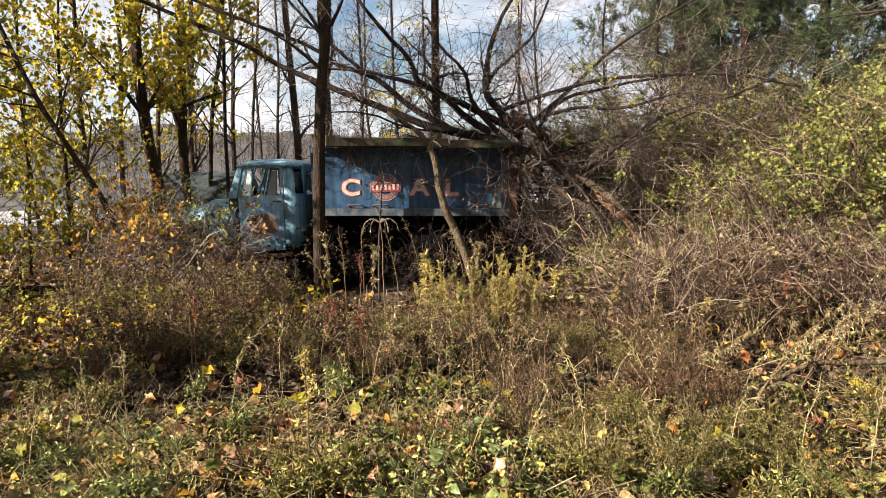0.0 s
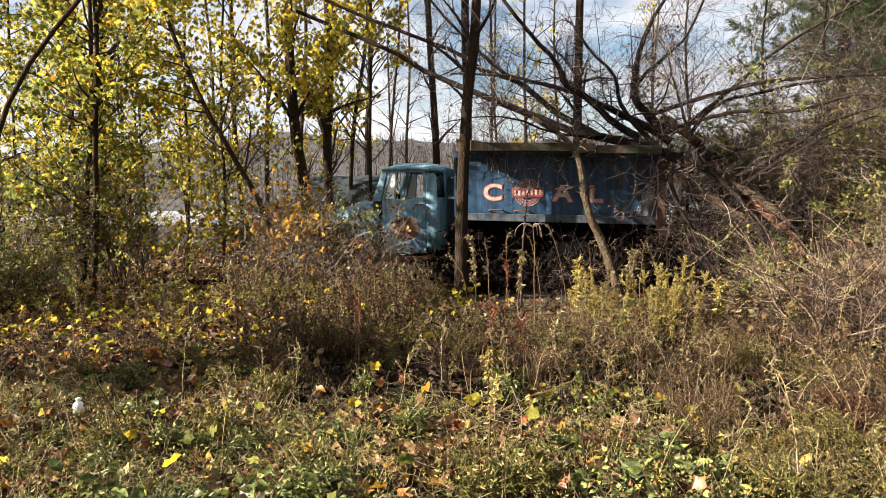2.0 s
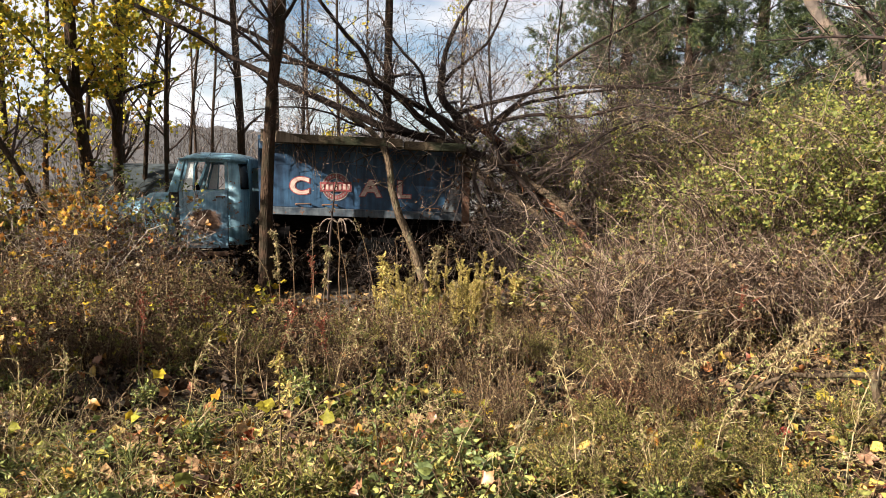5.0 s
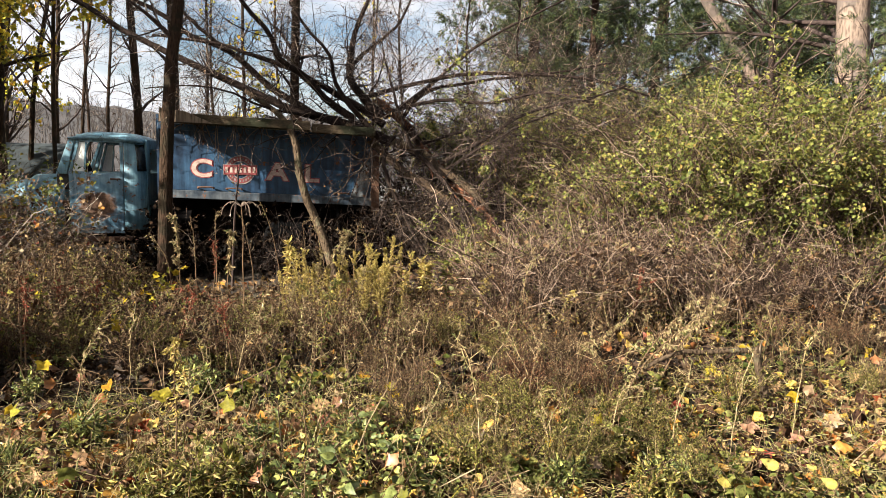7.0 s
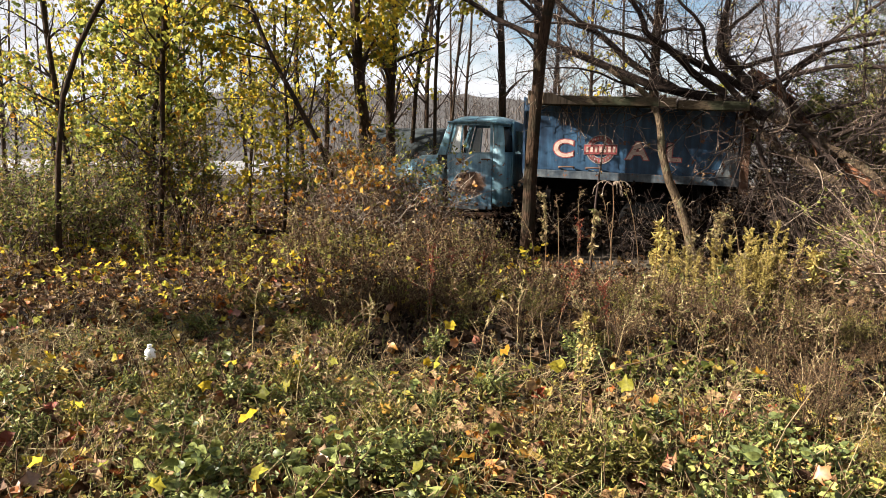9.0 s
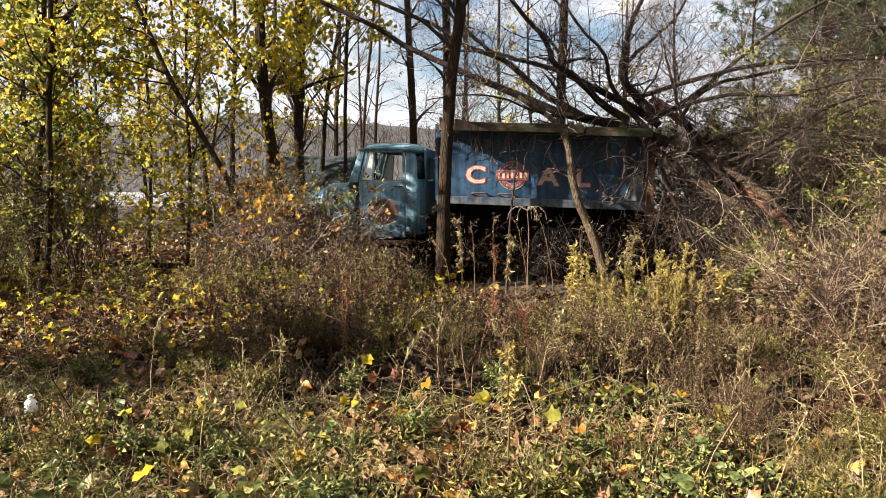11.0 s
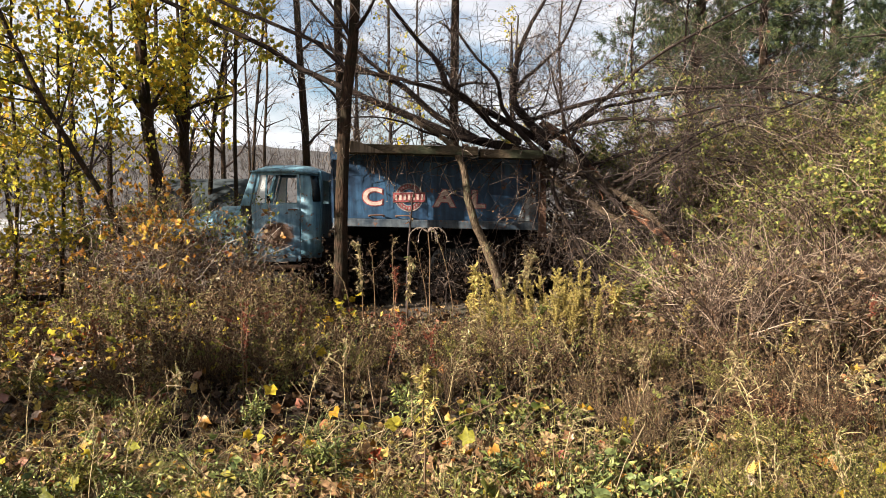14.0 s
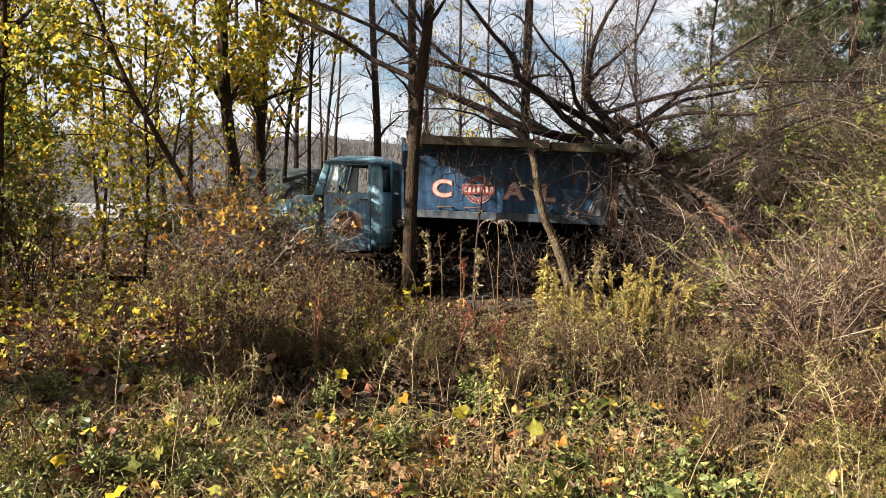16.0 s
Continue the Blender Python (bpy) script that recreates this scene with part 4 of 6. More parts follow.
# a second grey hulk in the brush behind the truck's nose
tank = thing("rusted_tank", "weathered grey steel tank lying in brush behind the truck", "tank", (-5.35, 15.6, 0))
part("shell_plate", drum(bmesh.new(), (0, 0, 1.25), "x", [(-0.95, 0.62), (-0.9, 0.72), (-0.82, 0.76), (0.82, 0.76), (0.9, 0.72), (0.95, 0.62)], 32), M_TANK, tank, smooth=False)
for xx in (-0.55, 0.55):
    part("cradle", box(bmesh.new(), (xx - 0.08, -0.6, -0.05), (xx + 0.08, 0.6, 0.62), 0.01), M_RUST, tank)

# thin leafless woods standing on the far slope
fw = Growth()
n = 2600
X, Y = rng.uniform(-130, 110, n), rng.uniform(70, 175, n)
up = np.clip((Y - 72) / 110, 0, 1) * (11.5 + 5 * np.sin(X / 55 + 2.6) + 2.2 * np.sin(X / 19))
H = rng.uniform(1.6, 3.6, n)
P = np.zeros((n, 4, 3))
P[..., 0], P[..., 1], P[..., 2] = X[:, None] + rng.normal(size=(n, 4)) * 0.15, Y[:, None], up[:, None] - 0.3 + H[:, None] * np.linspace(0, 1, 4)
R = rng.uniform(0.06, 0.14, n)[:, None] * np.linspace(1, 0.3, 4)
fw.tubes(P, R, 3)
Q, S = shoots(P, R, 4, (0.8, 2.2), 0.8, 3, 0.15, 0.5, 0.3, 0.5)
fw.tubes(Q, np.maximum(S, 0.03), 3)

tagged(fw.done("far_woods", M_FARWOOD), "bare woods on the far hillside, greyed as by haze", "woods", kind="stuff")

# ---- trees ----
def tree(name, label, base, line, r0, r1, limb_n=16, limb_len=(0.8, 2.4), bark=None, twig=None, leaf=None, leaf_n=0, leaf_size=(0.05, 0.1), low=0.35, lift=0.35, group="", sides=10, kind="maple", spread=0.9):
    """An upright tree: trunk line (offsets from base), limbs, fine twigs and leaves."""
    bark, twig = bark or M_BARK, twig or M_DEADTWIG
    split = name != "woodland_tree"
    th = thing(name, label, "tree", base, group)
    K = 14
    P = smooth_line(line, K, 0.03)[None]
    R = (r0 + (r1 - r0) * np.linspace(0, 1, K))[None] * (1 + 0.25 * np.exp(-np.linspace(0, 1, K) * 14))
    g = Growth()
    g.tubes(P, R, sides)
    g.done("trunk", bark, th, True)
    L1, R1 = shoots(P, R, limb_n, limb_len, spread, 7, 0.14, lift, low, 0.5)
    L2, R2 = shoots(L1, R1, 5, (0.3, 1.0), 0.9, 4, 0.16, 0.15)
    L3, R3 = shoots(L2, R2, 4, (0.12, 0.45), 0.9, 3, 0.2, 0.1)
    for k in range(limb_n):
        g = Growth()
        g.tubes(L1[k : k + 1], R1[k : k + 1], 5)
        if split:
            bough = g.done("limb", twig, th)
            g = Growth()
        g.tubes(L2[5 * k : 5 * k + 5], R2[5 * k : 5 * k + 5], 3)
        g.tubes(L3[20 * k : 20 * k + 20], R3[20 * k : 20 * k + 20], 3)
        if split:
            tagged(g.done("twigwork", twig, bough), kind="stuff")
        else:
            g.done("limb", twig, th)
    if leaf_n:
        g = Growth()
        k = max(1, leaf_n // 6)
        src = rng.integers(0, len(L3), k)
        C, D = along(L3[src], rng.uniform(0.2, 1, k))
        C = np.repeat(C, 6, axis=0) + rng.normal(size=(k * 6, 3)) * 0.09
        sz = rng.uniform(*leaf_size, len(C))
        if kind == "maple":
            g.maple(C, sz, flat=False)
        else:
            g.leaves(C, sz, None, 0.6, 0.3, 0.3)
        tagged(g.done("crown", leaf, th), kind="stuff")
    return th


# the straight trunk that stands before the truck, and its neighbours
tree("tree", "slim straight bare tree standing close beside the truck", (-1.94, 10.3, -0.05), [(0, 0, 0), (0.05, 0, 1.9), (0.14, 0.02, 3.2), (0.28, 0.05, 4.6), (0.5, 0.1, 8.5)], 0.098, 0.06, 12, (0.8, 2.2), low=0.5)
tree("tree", "thin bare tree behind the truck's cab", (-3.0, 14, -0.05), [(0, 0, 0), (0.05, 0, 2.5), (-0.04, 0, 5.2), (0.0, 0, 9)], 0.085, 0.05, 14, (0.6, 1.6), low=0.3)
tree("tree", "thin bare tree behind the dump body", (-2.2, 13.0, -0.05), [(0, 0, 0), (0.0, 0, 2.5), (-0.03, 0, 5.0), (0.1, 0, 9)], 0.095, 0.06, 12, (0.6, 1.6), low=0.4)
tree("tree", "thin bare tree behind the dump body", (-0.13, 13.2, -0.05), [(0, 0, 0), (0.0, 0, 2.7), (0.05, 0, 5.0), (0.1, 0, 9)], 0.10, 0.06, 14, (0.6, 1.8), low=0.35)
tree("tree", "dark leaning maple with sparse yellow leaves", (-5.35, 13.0, -0.05), [(0, 0, 0), (-0.1, 0, 1.7), (-0.3, 0, 3.2), (-0.34, 0, 5.0), (-0.4, 0.2, 9)], 0.125, 0.08, 16, (1.0, 2.8), leaf=M_YELLOW, leaf_n=2200, leaf_size=(0.07, 0.13), low=0.3)
tree("tree", "dark maple with sparse yellow leaves", (-5.35, 14.2, -0.05), [(0, 0, 0), (0.02, 0, 2), (0.1, 0, 4.5), (0.2, 0, 9)], 0.105, 0.07, 16, (1.0, 2.6), leaf=M_YELLOW, leaf_n=1600, leaf_size=(0.07, 0.13), low=0.3)
tree("tree", "slim leaning tree at the clearing's edge", (-5.3, 15.0, -0.05), [(0, 0, 0), (0.25, 0, 3), (0.6, 0, 5.0), (1.0, 0, 9)], 0.05, 0.03, 14, (0.8, 2.0), low=0.25)
tree("tree", "slim bare tree at the clearing's edge", (-4.6, 16.0, -0.05), [(0, 0, 0), (0.15, 0, 3), (0.35, 0, 5.0), (0.6, 0, 9)], 0.035, 0.025, 16, (0.6, 1.8), low=0.2)

# maples at the left whose yellow boughs hang into view
tree("maple_tree", "young maple with hanging yellow-green leaves", (-7.9, 9.9, -0.05), [(0, 0, 0), (0.2, 0, 2), (0.4, -0.1, 4), (0.5, -0.2, 7)], 0.05, 0.03, 20, (1.2, 2.8), leaf=M_HEDGE, leaf_n=1800, leaf_size=(0.07, 0.14), low=0.22, lift=0.1, group="maples at the clearing")
tree("maple_tree", "young maple with hanging yellow leaves", (-4.9, 10.6, -0.05), [(0, 0, 0), (-0.3, 0, 1.4), (-1.3, 0.0, 3.2), (-2.0, 0, 5)], 0.05, 0.03, 16, (0.8, 2.0), leaf=M_YELLOW, leaf_n=1000, leaf_size=(0.06, 0.12), low=0.3, lift=0.1, group="maples at the clearing")
tree("maple_tree", "tall maple with thinning yellow crown", (-9.6, 12.5, -0.05), [(0, 0, 0), (0.1, 0, 3), (0.2, 0, 6), (0.3, 0, 10)], 0.11, 0.06, 24, (1.5, 3.6), leaf=M_YELLOW, leaf_n=4000, leaf_size=(0.07, 0.14), low=0.2, lift=0.15, group="maples at the clearing")
tree("maple_tree", "maple sending yellow boughs over the clearing", (-3.9, 12.4, -0.05), [(0, 0, 0), (-0.05, 0, 2.4), (0.0, 0.1, 4.6), (0.1, 0.1, 8.5)], 0.035, 0.025, 18, (1.0, 2.4), leaf=M_YELLOW, leaf_n=2400, leaf_size=(0.07, 0.12), low=0.5, lift=0.1, group="maples at the clearing")

tree("maple_tree", "bushy young tall maple dense with yellow-green leaves", (-9.2, 9.7, -0.05), [(0, 0, 0), (-0.2, 0, 1.6), (-0.5, 0.1, 3.2), (-0.6, 0, 5.6)], 0.06, 0.03, 26, (0.7, 1.7), leaf=M_HEDGE, leaf_n=1700, leaf_size=(0.05, 0.10), low=0.12, lift=0.1, group="maples at the clearing")
tree("maple_tree", "maple dense with yellow-green leaves", (-8.6, 10.6, -0.05), [(0, 0, 0), (0.2, 0, 2), (0.3, 0.1, 4.4), (0.4, 0, 7.5)], 0.05, 0.03, 24, (1.0, 2.4), leaf=M_HEDGE, leaf_n=3000, leaf_size=(0.06, 0.12), low=0.15, lift=0.1, group="maples at the clearing")

# added tree: its yellow crown hangs above view and blocks sun from the bed
tree("maple_tree", "leaning maple reaching a yellow crown over the clearing", (-7.6, 7.5, -0.05), [(0, 0, 0), (0.2, 0.1, 2.4), (1.0, 0.5, 4.0), (2.0, 0.9, 4.9), (3.1, 1.3, 5.5)], 0.035, 0.02, 24, (0.5, 1.25), leaf=M_YELLOW, leaf_n=1150, leaf_size=(0.09, 0.16), low=0.62, lift=0.1, group="maples at the clearing")

for px, py, h, n_leaf in ((-6.9, 12.3, 5.5, 1500), (-8.4, 13.6, 6.5, 1900), (-11.0, 11.8, 6.0, 2200)):
    tree("maple_tree", "slender maple veiled in small golden leaves", (px, py, -0.05), [(0, 0, 0), (0.15, 0, h * 0.3), (0.1, 0.1, h * 0.6), (0.3, 0, h)], 0.035, 0.02, 26, (0.9, 2.3), leaf=M_YELLOW, leaf_n=n_leaf, leaf_size=(0.05, 0.11), low=0.12, lift=0.0, group="maples at the clearing")

# background wood: a few grown once, then copied
far_a = tree("woodland_tree", "slender bare tree in the wood beyond the clearing", (-9, 19, -0.05), [(0, 0, 0), (0.1, 0, 3), (0.2, 0.1, 6), (0.1, 0, 11)], 0.075, 0.04, 22, (0.8, 2.6), low=0.25, group="wood beyond the clearing")
far_b = tree("woodland_tree", "slender bare tree in the wood beyond the clearing", (-12, 22, -0.05), [(0, 0, 0), (-0.2, 0, 3), (-0.1, 0, 6), (-0.4, 0, 10)], 0.065, 0.035, 20, (0.8, 2.2), leaf=M_YELLOW, leaf_n=500, leaf_size=(0.08, 0.14), low=0.2, group="wood beyond the clearing")
far_c = tree("woodland_tree", "slender bare tree in the wood beyond the clearing", (-7.5, 18, -0.05), [(0, 0, 0), (0.0, 0.1, 3), (0.3, 0, 6), (0.2, 0, 9)], 0.07, 0.03, 20, (0.6, 2.0), low=0.15, group="wood beyond the clearing")
for k in range(46):
    src = (far_a, far_b, far_c)[k % 3]
    if k < 30:
        px, py = rng.uniform(-26, -6.5), rng.uniform(15.5, 31)
    elif k < 36:
        px, py = rng.uniform(-6, 4), rng.uniform(24, 32)
    else:
        px, py = rng.uniform(8, 24), rng.uniform(18, 32)
    copy_thing(src, pose(px, py, -0.05, 0, 0, rng.uniform(0, 360)) @ Matrix.Scale(rng.uniform(0.75, 1.2), 4))

# trees added beside and behind the path, out of view, to shade the clearing
for px, py, lean, tall, n_leaf in ((-9.4, 3.6, 0.2, 0.82, 2200), (-7.0, -7.5, 0.0, 1.0, 3000), (3.5, -9.0, 0.1, 1.0, 3000)):
    tree("woodland_tree", "maple with a yellow crown beside the path", (px, py, -0.05), [(0, 0, 0), (lean, 0, 2 * tall), (lean, 0.1, 3.6 * tall), (lean * 2, 0, 4.6 * tall)], 0.12, 0.06, 26, (0.7, 1.5), leaf=M_YELLOW, leaf_n=n_leaf, leaf_size=(0.09, 0.17), low=0.45, group="trees beside the path")

# unseen leafy trees, added to cut the sky light from behind
behind = tree("woodland_tree", "leafy tree in the wood across the path", (2.0, -7.0, -0.05), [(0, 0, 0), (0.1, 0, 3), (0.2, 0.1, 6), (0.1, 0, 11)], 0.16, 0.08, 24, (1.6, 3.4), leaf=M_SHRUB, leaf_n=4200, leaf_size=(0.3, 0.5), low=0.12, group="wood across the path", kind="broad")
for k in range(14):
    copy_thing(behind, pose(-5 + 1.9 * k + rng.uniform(-0.6, 0.6), -6.0 - 2.6 * (k % 3) + rng.uniform(-0.5, 0.5) + (3.0 if k > 9 else 0), -0.05, 0, 0, rng.uniform(0, 360)) @ Matrix.Scale(rng.uniform(0.85, 1.2), 4))

# ---- pines at the thicket's end ----
def pine_tree(label, base, line, r0, r1, boughs, reach, low, tufts=5, per=18, droop=-0.05, bark=None):
    """A pine: trunk, level boughs one by one, each with side twigs and tufts of needles."""
    th = thing("pine_tree", label, "tree", base)
    K = 16
    P = smooth_line(line, K)[None]
    R = np.linspace(r0, r1, K)[None]
    g = Growth()
    g.tubes(P, R, 14)
    g.done("trunk", bark or M_PINEBARK, th, True)
    for k in range(boughs):
        B1, BR1 = shoots(P[:, :12], R[:, :12], 1, reach, 1.8, 8, 0.07, droop, low, 0.2)
        B1[:, :, 2] -= 0.12 * np.linspace(0, 1, 8)[None] ** 2
        B2, BR2 = shoots(B1, BR1, 11, (0.4, 1.3), 0.8, 5, 0.1, 0.02, 0.25)
        B3, BR3 = shoots(B2, BR2, tufts, (0.12, 0.4), 0.8, 3, 0.1, 0.1, 0.3)
        g = Growth()
        g.tubes(B1, BR1, 5)
        g.tubes(B2, BR2, 3)
        g.tubes(B3, BR3, 3)
        bough = g.done("bough", M_DEADTWIG, th)
        g = Growth()
        src = np.repeat(np.arange(len(B3)), per)
        C, D = along(B3[src], rng.uniform(0.3, 1, len(src)))
        g.leaves(C, rng.uniform(0.07, 0.13, len(src)), D * 0.8 + rng.normal(size=D.shape) * 0.6, 0.12, 0.0)
        tagged(g.done("needles", M_NEEDLE, bough), kind="stuff")
    return th


pine_tree("large pine with a sunlit scaly trunk and dark boughs", (9.95, 11.2, -0.05), [(0.1, 0, 0), (0.0, 0, 2), (-0.25, 0, 4.2), (-0.4, 0, 8), (-0.5, 0, 13)], 0.36, 0.18, 30, (2.4, 5.4), 0.2)
pine_tree("slim pale pine leaning over the brush", (10.3, 13.0, -0.05), [(0, 0, 0), (-0.8, 0, 2.6), (-1.4, 0, 3.9), (-2.35, 0, 5.0), (-4.4, 0, 8)], 0.17, 0.09, 9, (1.0, 2.4), 0.5)
pine_tree("dark pine standing behind the bramble thicket", (4.9, 15.0, -0.05), [(0, 0, 0), (0, 0, 3), (0.2, 0, 6), (0.2, 0, 9)], 0.16, 0.07, 24, (1.4, 3.2), 0.4, 6, 28, bark=M_BARK)
backpine = pine_tree("dark pine standing behind the bramble thicket", (8.4, 16.0, -0.05), [(0, 0, 0), (0, 0, 3), (0.2, 0, 6), (0.2, 0, 9)], 0.16, 0.07, 34, (1.8, 3.8), 0.36, 6, 28, bark=M_BARK)

pine_tree("dark pine standing behind the bramble thicket", (12.2, 15.0, -0.05), [(0, 0, 0), (0, 0, 3), (0.2, 0, 6), (0.2, 0, 9)], 0.16, 0.07, 38, (1.8, 3.8), 0.3, 6, 20, bark=M_BARK)
for px, py, sc in ((7.0, 18.2, 0.9), (13.4, 17.6, 0.9), (10.4, 15.2, 0.85), (6.2, 14.6, 0.8)):
    copy_thing(backpine, pose(px, py, -0.05, 0, 0, 40 * px) @ Matrix.Scale(sc, 4))
snag = tree("dead_tree", "bare dead tree spreading dark branches over the brambles", (8.9, 11.8, -0.05), [(0, 0, 0), (-0.1, 0, 2), (-0.35, 0, 3.6), (-0.3, 0, 6.5)], 0.09, 0.04, 26, (1.4, 3.4), M_DEADBARK, low=0.3, lift=0.0)

for px, py, h in ((1.6, 12.5, 5.6), (2.7, 12.0, 5.2), (3.8, 12.4, 5.6)):
    tree("tree", "thin bare sapling with fine twigs behind the truck", (px, py, -0.05), [(0, 0, 0), (0.1, 0, h * 0.4), (0.0, 0, h * 0.75), (0.15, 0, h)], 0.03, 0.012, 24, (0.6, 1.7), low=0.4, lift=0.3)

# ---- the fallen tree across the dump body ----
fallen = thing("fallen_tree", "toppled dead tree across the truck, trunk split to orange wood", "fallen tree", (2.49, 9.5, 0.0))
FB = np.array([2.49, 9.5, 0.0])


def limb(pts, r0, r1, K=16):
    return smooth_line(pts, K, 0.035) - FB, np.linspace(r0, r1, K) * 0.76


g = Growth()
trunk_p, trunk_r = limb([(1.06, 11.1, 2.69), (1.46, 11.0, 2.38), (1.75, 10.8, 1.98), (2.1, 10.4, 1.48), (2.5, 9.9, 1.06), (2.9, 9.4, 0.4), (3.1, 9.2, 0.0)], 0.07, 0.085)
trunk_r = trunk_r * (1 + 0.12 * np.sin(np.arange(16) * 1.9) + 0.06 * np.sin(np.arange(16) * 4.1))
g.tubes(trunk_p[None], trunk_r[None], 12)
g.done("trunk", M_BROKEN, fallen, True)
for k in range(30):
    t = rng.uniform(0.0, 0.55)
    a, d = along(trunk_p[None], np.array([t]))
    off = unit(rng.normal(size=(1, 3))) * 0.1
    L = rng.uniform(0.12, 0.34)
    e = a + off
    g = Growth()
    g.tubes(np.stack([e, e + d * L * 0.5 + off * 0.2, e + d * L + off * rng.uniform(0.2, 1.0)], 1), np.array([[0.02, 0.015, 0.003]]), 4)
    g.done("splinter", M_BROKEN, fallen)
main = [
    limb([(1.25, 10.8, 2.04), (0.75, 11.0, 2.24), (0.22, 11.1, 2.37), (-0.31, 11.2, 2.53), (-1.28, 11.3, 2.98), (-1.8, 11.3, 3.21), (-2.59, 11.4, 3.58), (-3.29, 11.5, 4.01), (-4.9, 11.5, 4.75)], 0.1, 0.04, 22),
    limb([(0.24, 11.5, 2.40), (-0.40, 11.5, 2.75), (-0.76, 11.5, 3.06), (-1.16, 11.5, 3.38), (-1.65, 11.5, 3.53), (-2.08, 11.5, 3.82), (-3.28, 11.5, 4.35), (-4.6, 11.5, 5.0)], 0.075, 0.03, 20),
    limb([(-1.16, 11.5, 3.38), (-1.54, 11.4, 3.70), (-1.89, 11.4, 4.07), (-2.5, 11.4, 4.8)], 0.045, 0.025),
    limb([(0.74, 11.0, 2.37), (0.30, 11.0, 2.67), (-0.05, 10.8, 2.96), (-0.34, 10.6, 3.16), (-0.47, 10.6, 3.50), (-0.96, 10.6, 4.04), (-1.5, 10.6, 4.7)], 0.08, 0.03, 18),
    limb([(1.23, 11.3, 2.31), (0.77, 11.3, 2.62), (0.23, 11.3, 2.90), (-0.22, 11.3, 3.13), (-0.75, 11.3, 3.28), (-1.23, 11.3, 3.42), (-2.2, 11.4, 3.5)], 0.085, 0.02, 18),
    limb([(1.14, 10.6, 2.01), (0.80, 10.6, 2.35), (0.56, 10.6, 2.59), (0.37, 10.6, 2.92), (0.27, 10.6, 3.25), (-0.05, 10.6, 3.61), (-0.3, 10.6, 3.93)], 0.06, 0.02),
    limb([(1.14, 11.0, 2.42), (0.86, 11.3, 2.75), (0.66, 11.5, 3.08), (0.68, 11.6, 3.59), (0.84, 11.7, 4.07), (1.22, 11.8, 4.7)], 0.11, 0.03),
    limb([(0.66, 11.5, 3.04), (0.79, 11.6, 3.33), (1.17, 11.7, 3.71), (1.56, 11.8, 4.11), (1.9, 11.8, 4.9)], 0.05, 0.02),
    limb([(1.52, 10.3, 1.92), (1.39, 10.3, 2.33), (1.24, 10.3, 2.74), (1.15, 10.3, 3.3)], 0.04, 0.015),
    limb([(0.6, 11.0, 2.26), (1.25, 10.8, 2.06), (1.66, 10.6, 1.93), (2.06, 10.4, 1.64), (2.5, 10.1, 1.3), (3.1, 9.7, 0.4)], 0.1, 0.07),
    limb([(0.83, 11.0, 2.18), (1.17, 10.8, 1.86), (1.49, 10.6, 1.59), (1.80, 10.4, 1.43), (2.3, 10.1, 1.05), (3.0, 9.7, 0.1)], 0.09, 0.066),
    limb([(1.46, 11.0, 2.38), (1.86, 10.8, 2.85), (2.48, 10.5, 2.99), (3.28, 10.3, 3.10), (4.51, 10.0, 3.33)], 0.045, 0.014),
    limb([(1.97, 10.4, 1.72), (2.40, 10.1, 2.01), (2.83, 9.9, 2.33), (3.21, 9.8, 2.52), (3.86, 9.6, 2.67), (4.4, 9.4, 2.9)], 0.045, 0.015),
    limb([(2.04, 10.3, 1.64), (2.48, 9.8, 1.96), (2.83, 9.5, 2.22), (3.3, 9.3, 2.45)], 0.035, 0.012),
    limb([(0.88, 11.3, 2.73), (1.64, 10.8, 2.92), (2.27, 10.4, 3.03), (3.23, 10.0, 3.01), (4.08, 9.7, 2.96), (4.81, 9.4, 2.74)], 0.05, 0.018),
    limb([(1.18, 11.0, 2.40), (1.97, 10.8, 2.96), (2.53, 10.5, 3.48), (3.05, 10.2, 3.81), (3.9, 10.0, 4.2)], 0.045, 0.014),
    limb([(1.26, 11.0, 2.48), (1.84, 10.3, 2.62), (2.47, 9.8, 2.60), (3.06, 9.4, 2.70), (3.59, 9.0, 2.58)], 0.04, 0.014),
    limb([(1.7, 10.8, 2.0), (2.3, 10.5, 2.2), (3.0, 10.3, 2.15), (3.9, 10.0, 1.9)], 0.04, 0.014),
    limb([(1.3, 10.7, 2.1), (1.15, 10.4, 1.6), (1.35, 10.2, 1.0), (1.75, 10.0, 0.2)], 0.045, 0.03),
    limb([(1.6, 10.5, 1.9), (1.95, 10.2, 1.4), (2.2, 10.0, 0.8), (2.3, 9.9, 0.1)], 0.05, 0.03),
    limb([(0.5, 11.2, 2.4), (-0.6, 10.75, 2.5), (-1.4, 10.65, 2.75), (-2.3, 10.6, 2.7)], 0.03, 0.01),
]
